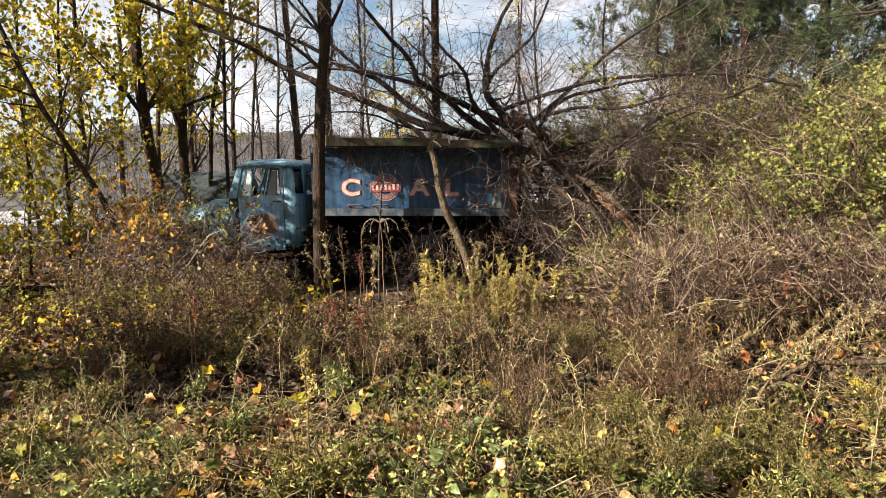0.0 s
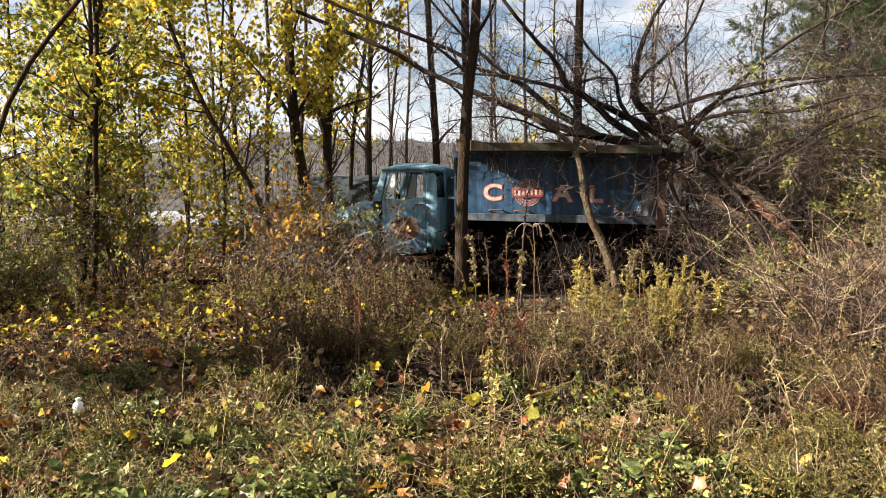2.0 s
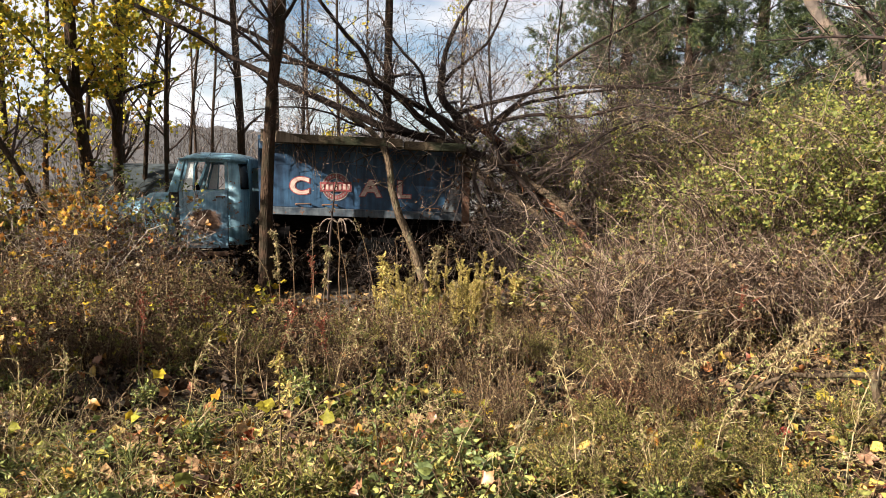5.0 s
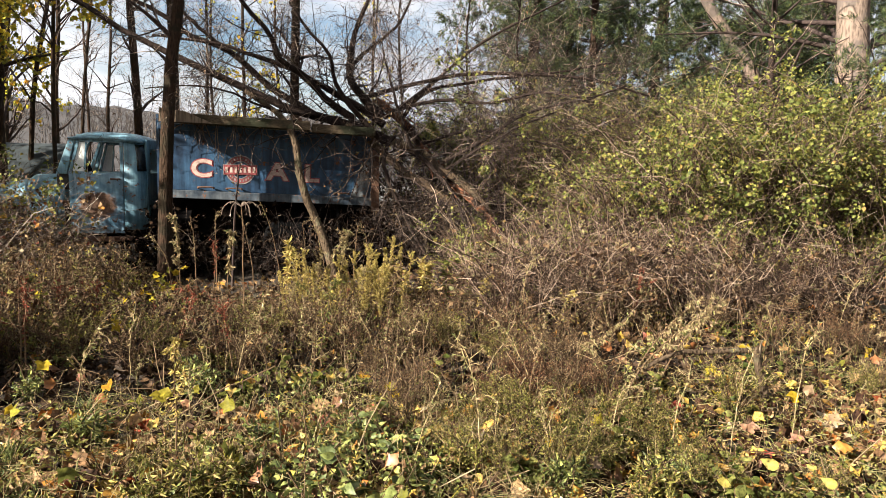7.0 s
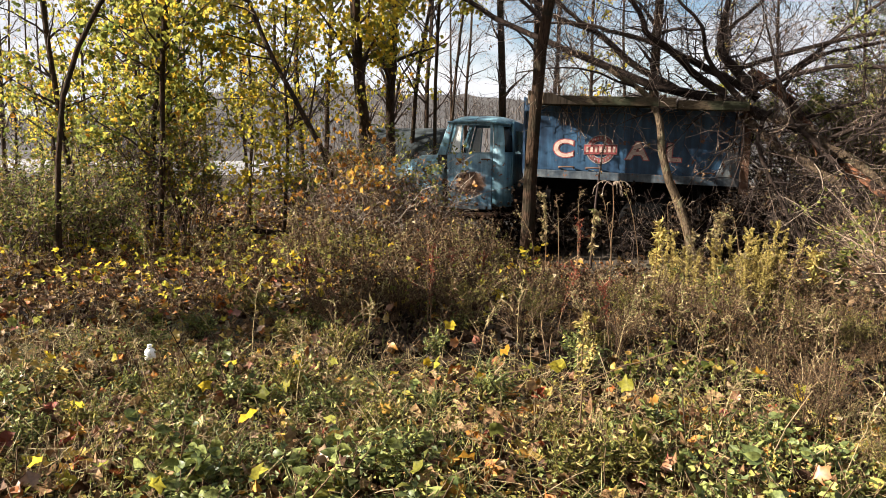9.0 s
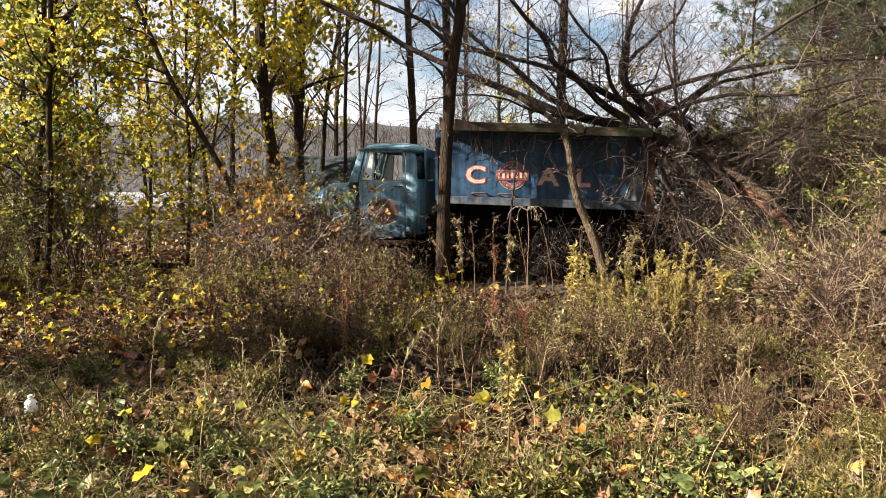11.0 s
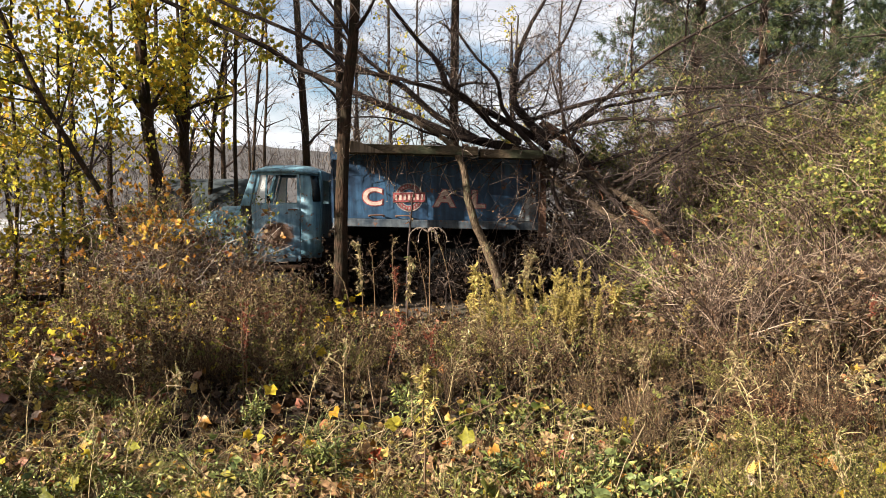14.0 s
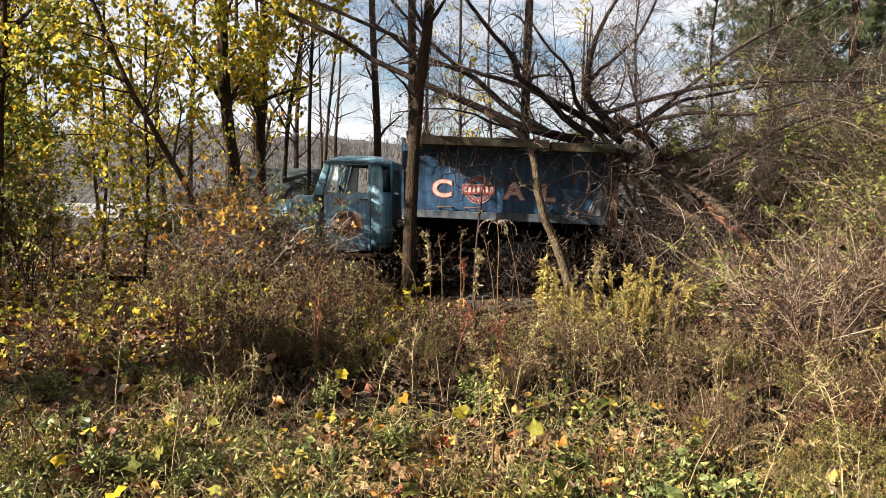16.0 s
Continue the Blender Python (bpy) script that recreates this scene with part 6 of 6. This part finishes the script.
for az, reach in ((0.1, 0.17), (2.9, 0.18), (1.2, 0.1), (3.9, 0.12), (5.4, 0.13), (0.6, 0.08)):
    top = HP[0, -1]
    arm = smooth_line([top, top + [reach * 0.5 * math.cos(az), reach * 0.5 * math.sin(az), 0.05], top + [reach * math.cos(az), reach * math.sin(az), 0.0], top + [reach * 1.15 * math.cos(az), reach * 1.15 * math.sin(az), -0.09]], 8)[None]
    g = Growth()
    g.tubes(arm, np.linspace(0.005, 0.003, 8)[None], 4)
    C, D = along(np.repeat(arm, 18, axis=0), rng.uniform(0.1, 1, 18))
    g.leaves(C, rng.uniform(0.012, 0.03, 18), D * 0.4 + rng.normal(size=D.shape) * 0.4, 0.4, 0.4, 0.9)
    g.done("drooping_spray", M_BRUSH, hook)
stalk_plant("goldenrod_stalk", "tall yellow-green goldenrod spire in the weeds", -0.28, 7.5, 0.86, M_GOLD, 110, (0.05, 0.09), lean=(0.03, 0), top=0.3)
stalk_plant("dead_stalk", "tan feathery dead weed leaning aside", 0.02, 7.6, 0.95, M_GRASS, 120, (0.03, 0.06), lean=(0.35, 0), droop=1.0, top=0.4)
stalk_plant("goldenrod_stalk", "bright yellow goldenrod spire in the weeds", 1.15, 7.4, 0.62, M_GOLD, 120, (0.05, 0.1), lean=(0.03, 0), top=0.2)
stalk_plant("goldenrod_stalk", "tall yellow-green goldenrod spire in the weeds", 1.45, 7.5, 0.6, M_VINE, 100, (0.05, 0.1), lean=(0.03, 0), top=0.2)
stalk_plant("seed_stalk", "straight dry stalk with a brown seed head", 0.71, 5.0, 0.56, M_DRYLEAF, 40, (0.015, 0.03), lean=(0.01, 0), top=0.85)
stalk_plant("dead_stalk", "pale dead stalk in the undergrowth", -2.6, 4.6, 0.55, M_GRASS, 10, (0.02, 0.04), lean=(0.28, 0.1), top=0.6, r=0.005)
vine_post = stalk_plant("sapling", "thin bare sapling before the truck bed", -0.99, 9.6, 1.75, M_DRYLEAF, 20, (0.03, 0.06), lean=(0.12, 0), top=0.5, r=0.02, stem=M_DEADTWIG)
stalk_plant("arching_grass", "arching straw-coloured grass plume", 2.0, 4.4, 0.75, M_GRASS, 160, (0.02, 0.046), lean=(0.6, 0.1), droop=1.4, top=0.3, r=0.006)
stalk_plant("arching_grass", "arching straw-coloured grass plume", 2.35, 4.6, 0.7, M_GRASS, 160, (0.02, 0.046), lean=(0.7, 0.2), droop=1.4, top=0.3, r=0.006)

stalk_plant("arching_grass", "arching straw-coloured grass plume", 1.75, 4.1, 0.72, M_GRASS, 220, (0.02, 0.048), lean=(0.75, 0.1), droop=1.4, top=0.25, r=0.006)
stalk_plant("arching_grass", "arching straw-coloured grass plume", 1.55, 4.5, 0.6, M_GRASS, 200, (0.02, 0.046), lean=(0.62, 0.1), droop=1.4, top=0.25, r=0.006)

for x, y, h, lx, leaf_mat, n_leaf, size_, words in (
    (-2.1, 5.5, 0.92, 0.03, M_RUSSET, 260, (0.008, 0.02), "tall rust-brown seed stalk in the weeds"),
    (-2.75, 5.9, 0.7, -0.05, M_RUSSET, 180, (0.008, 0.02), "tall rust-brown seed stalk in the weeds"),
    (0.37, 4.1, 0.72, 0.04, M_GRASS, 90, (0.01, 0.03), "tall straw-pale stalk with a feathery head"),
    (0.62, 4.7, 0.66, -0.06, M_GRASS, 70, (0.01, 0.03), "tall straw-pale stalk with a feathery head"),
    (1.3, 4.3, 0.62, 0.1, M_GRASS, 70, (0.01, 0.03), "tall straw-pale stalk with a feathery head"),
    (2.1, 6.0, 0.66, 0.22, M_GOLD, 90, (0.02, 0.045), "drooping yellow goldenrod stalk in the brambles"),
    (1.55, 6.7, 0.56, 0.12, M_GOLD, 90, (0.02, 0.045), "drooping yellow goldenrod stalk in the brambles"),
    (-0.35, 5.2, 0.62, -0.2, M_DRYLEAF, 120, (0.012, 0.03), "leaning brown stalk hung with withered leaves"),
    (-0.1, 5.0, 0.5, 0.05, M_GRASS, 80, (0.012, 0.03), "grey withered weed stalk before the truck"),
    (-1.25, 5.9, 0.66, 0.22, M_DRYLEAF, 200, (0.012, 0.03), "leaning brown stalk hung with withered leaves"),
    (-1.0, 6.2, 0.62, 0.3, M_DRYLEAF, 200, (0.012, 0.03), "leaning brown stalk hung with withered leaves"),
):
    stalk_plant("tall_stalk", words, x, y, h, leaf_mat, n_leaf, size_, lean=(lx, 0.02), droop=1.0, top=0.3, r=0.005)

# stalks standing dark against the hollow below the dump body
for k in range(9):
    x = -1.75 + 0.34 * k + rng.normal() * 0.06
    stalk_plant("dead_stalk", "thin dead stalk before the truck's dark underside", x, 9.3 + rng.uniform(-0.4, 0.5), rng.uniform(0.75, 1.2), (M_GRASS, M_DRYLEAF)[k % 2], 34, (0.015, 0.04), lean=(rng.normal() * 0.12, 0), droop=1.2, top=0.3, r=0.007)

stalk_plant("green_sprig", "leaning green sprig with small paired leaves", -5.6, 7.75, 0.62, M_VINE, 70, (0.04, 0.075), M_STEM, (0.55, 0.0), 0.2, 0.005, 0.25)
stalk_plant("green_sprig", "leaning green sprig with small paired leaves", -6.3, 7.6, 0.6, M_VINE, 60, (0.04, 0.07), M_STEM, (-0.3, 0.1), 0.2, 0.005, 0.3)

# goldenrod clump and scattered weeds, plant by plant
def spread(kinds, n, x0, x1, y0, y1, s=(0.7, 1.15), bias=1.0, tall=0.0):
    for k in range(n):
        x, y = rng.uniform(x0, x1), y0 + (y1 - y0) * rng.uniform() ** bias
        if abs(x - 2.9) < 0.75 and 3.2 < y < 6.0:
            continue    # open ground round the broken post
        src = kinds[k % len(kinds)]
        size = rng.uniform(*s) * (min(1.0, float(growth_cap(x, y)) / tall) if tall else 1.0)
        copy_thing(src, pose(x, y, float(ground_z(x, y)) - 0.02, rng.normal() * 5, rng.normal() * 5, rng.uniform(0, 360)) @ Matrix.Scale(size, 4))


rods = [stalk_plant("goldenrod", "withering yellow goldenrod in a sunlit clump", -0.2 + 0.25 * k, 7.3 + 0.2 * (k % 3), 0.72 + 0.05 * k, (M_GOLD, M_GRASS, M_GRASS, M_GOLD, M_GOLD)[k], 420, (0.012, 0.034), M_STEM, (0.06, 0.03), 0.5, 0.004, 0.25) for k in range(5)]
for r in rods:
    tagged(r, group="goldenrod clump")
spread(rods, 46, -0.25, 1.0, 6.9, 7.9, (0.5, 0.86))
spread([rods[0], rods[3]], 30, 0.05, 0.95, 6.9, 7.7, (0.65, 0.92))
dead = [stalk_plant("dead_weed", "brittle brown dead weed in the undergrowth", -2.0 + 0.5 * k, 5.6, 0.55 + 0.06 * k, (M_DRYLEAF, M_DRYLEAF, M_DRYLEAF, M_GRASS, M_SHRUB, M_DRYLEAF)[k], 76, (0.02, 0.055), M_STEM, (0.12, 0.06), 0.9, 0.0042, 0.2) for k in range(6)]
for r in dead:
    tagged(r, group="dead weeds")
spread(dead, 105, -3.2, 4.5, 5.0, 8.6, (0.6, 1.2), 0.8, 0.75)
spread(dead, 45, -6.5, -2.2, 6.0, 9.8, (0.6, 1.2))
straw = [stalk_plant("straw_stalk", "pale dry straw stalk at the path's edge", 1.5 + 0.4 * k, 3.6, 0.5 + 0.08 * k, M_GRASS, 36, (0.015, 0.04), M_GRASS, (0.18, 0.08), 1.0, 0.004, 0.35) for k in range(4)]
for r in straw:
    tagged(r, group="straw stalks")
spread(straw, 26, 0.2, 4.8, 3.2, 6.4, (0.6, 1.2))
spread(straw, 22, -4.5, 0.2, 3.2, 6.0, (0.5, 1.0))

# bushy weeds that stand as mounds: many fine stems from one root, set with small narrow leaves
def bushy_weed(label, x, y, h, leaf, stem, leaf_len, stems=16, per=34, group=""):
    th = thing("bushy_weed", label, "plant", (x, y, float(ground_z(x, y)) - 0.02), group)
    az, out = rng.uniform(0, 2 * np.pi, stems), rng.uniform(0.1, 0.75, stems)
    H = h * rng.uniform(0.65, 1.05, stems)
    t = np.linspace(0, 1, 6)
    P = np.stack([(H * out * np.cos(az))[:, None] * t**1.3, (H * out * np.sin(az))[:, None] * t**1.3, H[:, None] * (1.15 * t - 0.15 * t**3 - 0.25 * out[:, None] * t**3)], -1)
    P[:, 1:] += np.cumsum(rng.normal(size=(stems, 5, 3)) * 0.012, axis=1)
    g = Growth()
    g.tubes(P, np.full((stems, 1), 0.0026) * np.linspace(1, 0.4, 6)[None], 3)
    Q, S = shoots(P, np.full((stems, 6), 0.003), 4, (0.05 + 0.1 * h, 0.12 + 0.3 * h), 0.7, 4, 0.2, 0.3, 0.25, 0.6)
    g.tubes(Q, np.full(S.shape, 0.0014), 3)
    tagged(g.done("stemwork", stem, th), kind="stuff")
    g = Growth()
    src = np.repeat(np.arange(len(Q)), per // 4)
    C, D = along(Q[src], rng.uniform(0.0, 1, len(src)))
    g.leaves(C, rng.uniform(*leaf_len, len(src)), D * 0.6 + rng.normal(size=D.shape) * 0.7, 0.26, 0.4, 0.3)
    tagged(g.done("foliage", leaf, th), kind="stuff")
    return th


GB = "bushy weeds"
olive = [bushy_weed("bushy olive-yellow weed with fine leaves", 1.2 + 0.7 * k, 3.6 + 0.2 * k, 0.34 + 0.06 * k, M_OLIVE, M_STEM, (0.008, 0.021), 22, 96, GB) for k in range(3)]
brown = [bushy_weed("bushy brown weed gone to seed", -0.6 + 0.8 * k, 5.6 + 0.3 * k, 0.42 + 0.07 * k, (M_DRYLEAF, M_RUSSET, M_DRYLEAF)[k], M_STEM, (0.007, 0.018), 22, 72, GB) for k in range(3)]
fresh = [bushy_weed("low bushy green weed in the leaf litter", -2.4 + 0.8 * k, 3.1 + 0.1 * k, 0.15 + 0.04 * k, (M_GREEN, M_GREEN, M_OLIVE)[k], M_STEM, (0.018, 0.045), 14, 36, GB) for k in range(3)]
spread(olive, 30, 0.5, 4.8, 3.0, 4.5, (0.6, 1.1))
spread(olive, 16, -2.2, 3.6, 5.4, 8.2, (0.7, 1.2), 0.9, 0.5)
spread(brown, 36, 0.2, 5.0, 4.2, 7.6, (0.7, 1.2), 1.0, 0.6)
spread(brown, 34, -3.6, 0.6, 5.4, 8.6, (0.7, 1.15), 1.0, 0.6)
spread(fresh, 74, -4.6, 3.4, 2.5, 4.2, (0.6, 1.25))
spread(fresh, 16, -4.8, 0.5, 4.5, 6.8, (0.7, 1.3))
russet = bushy_weed("collapsed rust-red dead fern patch", 1.45, 4.95, 0.2, M_RUSSET, M_STEM, (0.012, 0.03), 26, 60)
spread([russet], 6, 1.0, 2.1, 4.7, 5.3, (0.7, 1.2))
# tufts of arching green and straw grass
tufts = []
for k in range(4):
    tu = thing("grass_tuft", ("tuft of arching fresh green grass", "tuft of arching straw-pale grass")[k % 2], "grass", (-1.2 + 0.7 * k, 3.0, -0.02), "grass tufts")
    m = 46
    az, H, out = rng.uniform(0, 2 * np.pi, m), rng.uniform(0.10, 0.26, m), rng.uniform(0.3, 1.2, m)
    t = np.linspace(0, 1, 6)
    P = np.stack([0.03 * np.cos(az * 3)[:, None] + (H * out * np.cos(az))[:, None] * t**1.6, 0.03 * np.sin(az * 3)[:, None] + (H * out * np.sin(az))[:, None] * t**1.6, H[:, None] * (1.3 * t - 0.3 * t**2 - 0.5 * out[:, None] * t**3)], -1)
    g = Growth()
    g.tubes(P, rng.uniform(0.0015, 0.0026, m)[:, None] * np.linspace(1, 0.3, 6)[None], 3)
    tagged(g.done("tuft", (M_GREEN, M_GRASS)[k % 2], tu), kind="stuff")
    tufts.append(tu)
spread(tufts, 56, -4.4, 4.2, 2.5, 4.8, (0.7, 1.35))

# broad-leaved rosettes in the foreground
rosettes = []
for k in range(4):
    ro = thing("broadleaf_plant", "low broad-leaved green plant among fallen leaves", "plant", (-1.5 + k, 3.0, -0.01), "broadleaf plants")
    for j in range(7):
        az = 2 * math.pi * j / 7 + rng.normal() * 0.3
        d = np.array([[math.cos(az), math.sin(az), rng.uniform(0.3, 0.9)]])
        g = Growth()
        st = np.stack([np.zeros((1, 3)), d * 0.05, d * 0.09], 1)
        g.tubes(st, np.array([[0.002, 0.002, 0.0016]]), 3)
        g.ovate(d * 0.09, rng.uniform(0.045, 0.085, 1), d, 0.75, 0.5, np.array([[0, 0, 1.0]]))
        g.done("leaf", M_GREEN, ro)
    rosettes.append(ro)
spread(rosettes, 75, -5.0, 4.6, 2.5, 5.2, (0.7, 1.3), 1.2)

# leafy green weeds, plant by plant
greens = []
for k in range(6):
    w = thing("leafy_weed", ("leafy green weed growing through fallen leaves", "yellowing leafy weed in the undergrowth")[k // 3], "plant", (-2 + 0.6 * k, 3.3, -0.02), "leafy weeds")
    n = 7
    az = rng.uniform(0, 2 * np.pi, n)
    H = rng.uniform(0.10, 0.26, n)
    t = np.linspace(0, 1, 5)
    P = np.stack([(H * 0.6 * np.cos(az))[:, None] * t**1.4, (H * 0.6 * np.sin(az))[:, None] * t**1.4, H[:, None] * t], -1)
    for j in range(n):
        g = Growth()
        g.tubes(P[j : j + 1], np.full((1, 5), 0.0022), 3)
        g.done("stem", M_STEM, w)
    g = Growth()
    src = np.repeat(np.arange(n), 9)
    C, D = along(P[src], rng.uniform(0.2, 1, len(src)))
    g.ovate(C, rng.uniform(0.03, 0.075, len(src)), rng.normal(size=C.shape) * [1, 1, 0.3] + [0, 0, 0.3], 0.62, 0.4)
    g.done("foliage", (M_GREEN, M_SHRUB)[k // 3], w)
    greens.append(w)
rng = np.random.default_rng(90)
for k in range(200):
    y = 2.5 + 4.2 * rng.uniform() ** 2.0
    x = rng.uniform(-0.72, 0.62) * (y + 1.2)
    if lump(x, y, 1.5) + rng.normal() * 0.25 < 0.0:
        continue
    copy_thing(greens[k % 3 if y < 4.6 and x < 0.6 else 3 + k % 3], pose(x, y, float(ground_z(x, y)) - 0.02, 0, 0, rng.uniform(0, 360)) @ Matrix.Scale(rng.uniform(0.7, 1.35), 4))
docks = [stalk_plant("dock_stalk", "rust-red dried dock stalk in the weeds", -2.2 + 0.3 * k, 6.5, 0.6, M_RED, 120, (0.012, 0.03), lean=(0.06, 0), top=0.3) for k in range(2)]
spread(docks, 14, -3.5, 3.5, 5.5, 8.6, (0.7, 1.3), 1.0, 0.7)

# broken post with a pole lodged against it
post = thing("broken_post", "split weathered wooden post standing in the grass", "post", (2.95, 4.14, -0.05))
g = Growth()
P = smooth_line([(0.02, 0, 0), (-0.02, 0, 0.2), (-0.09, 0, 0.42), (-0.1, 0, 0.52)], 12, 0.01)
g.tubes(P[None], 0.78 * np.array([[0.034, 0.035, 0.033, 0.037, 0.034, 0.034, 0.036, 0.033, 0.032, 0.03, 0.022, 0.006]]), 9)
g.done("shaft", M_LICHEN, post)
g = Growth()
for k in range(4):
    b = np.array([-0.1 + rng.normal() * 0.02, rng.normal() * 0.02, 0.44])
    g.tubes(np.stack([b, b + [0.0, 0, 0.06], b + [0.01, 0, 0.12]])[None], np.array([[0.012, 0.008, 0.002]]), 4)
g.done("splinters", M_GREYWOOD, post)
pole = thing("fallen_pole", "grey dead pole lying propped on a post", "branch", (2.84, 4.16, 0.0))
g = Growth()
g.tubes(smooth_line([(0.03, 0.03, 0.43), (-0.3, 0.05, 0.425), (-0.6, 0.08, 0.40), (-1.1, 0.3, 0.02)], 14, 0.008)[None], np.linspace(0.021, 0.012, 14)[None], 8)
g.done("shaft", M_LICHEN, pole)

# sticks lying in the weeds
for name_, label_, pts_, r_a in (
    ("dead_stick", "pale bent stick caught in the weeds", [(-0.30, 4.2, 0.45), (-0.47, 4.2, 0.37), (-0.64, 4.2, 0.30), (-1.1, 4.2, 0.02)], 0.0042),
    ("dead_stick", "pale arched stick on the ground", [(-0.62, 3.99, 0.10), (-0.45, 4.0, 0.14), (-0.36, 3.96, 0.11), (-0.28, 3.9, 0.0)], 0.0042),
    ("dead_stick", "thin straight pale stick leaning in leaves", [(-2.56, 4.6, 0.0), (-2.46, 4.6, 0.2), (-2.36, 4.6, 0.38)], 0.004),
    ("fallen_log", "dark fallen log on the leaf-strewn ground", [(-9.4, 11.2, 0.02), (-8.0, 11.5, 0.07), (-6.8, 11.5, 0.04), (-5.6, 11.8, 0.0)], 0.06),
):
    st = thing(name_, label_, "branch" if r_a < 0.05 else "log", pts_[0])
    g = Growth()
    g.tubes((smooth_line(pts_, 14, 0.006) - np.array(pts_[0]))[None], np.linspace(r_a, r_a * 0.7, 14)[None], 8)
    g.done("shaft", M_STEM if r_a < 0.05 else M_DEADBARK, st, True)

jug = thing("plastic_jug", "small white plastic jug lying among leaves", "jug", (-3.98, 4.52, -0.01))
jug.scale = (0.75, 0.75, 0.7)
part("jug_body", drum(bmesh.new(), (0, 0, 0.0), "z", [(0.0, 0.045), (0.01, 0.052), (0.09, 0.052), (0.115, 0.035), (0.13, 0.018), (0.14, 0.018)], 22), M_JUG, jug, smooth=True)
part("cap", drum(bmesh.new(), (0, 0, 0.14), "z", [(0.001, 0.021), (0.02, 0.021), (0.024, 0.018)], 18), M_JUG, jug)

# large single leaves on the ground
leaf_meshes = []
for k in range(8):
    g = Growth()
    g.maple(np.zeros((1, 3)), rng.uniform(0.085, 0.14, 1), 0.9)
    ob = g.done("leaf", M_ONELEAF)
    leaf_meshes.append(ob.data)
    bpy.data.objects.remove(ob)
floor_ob = bpy.data.objects["ground"]
for k in range(290):
    ob = new("leaf", leaf_meshes[k % 8])
    x, y = rng.uniform(-5.0, 4.6), 2.4 + 5.0 * rng.uniform() ** 2.0
    ob.parent = floor_ob
    ob.matrix_basis = pose(x, y, float(ground_z(x, y)) + rng.uniform(0.06, 0.17), rng.normal() * 22, rng.normal() * 22, rng.uniform(0, 360))
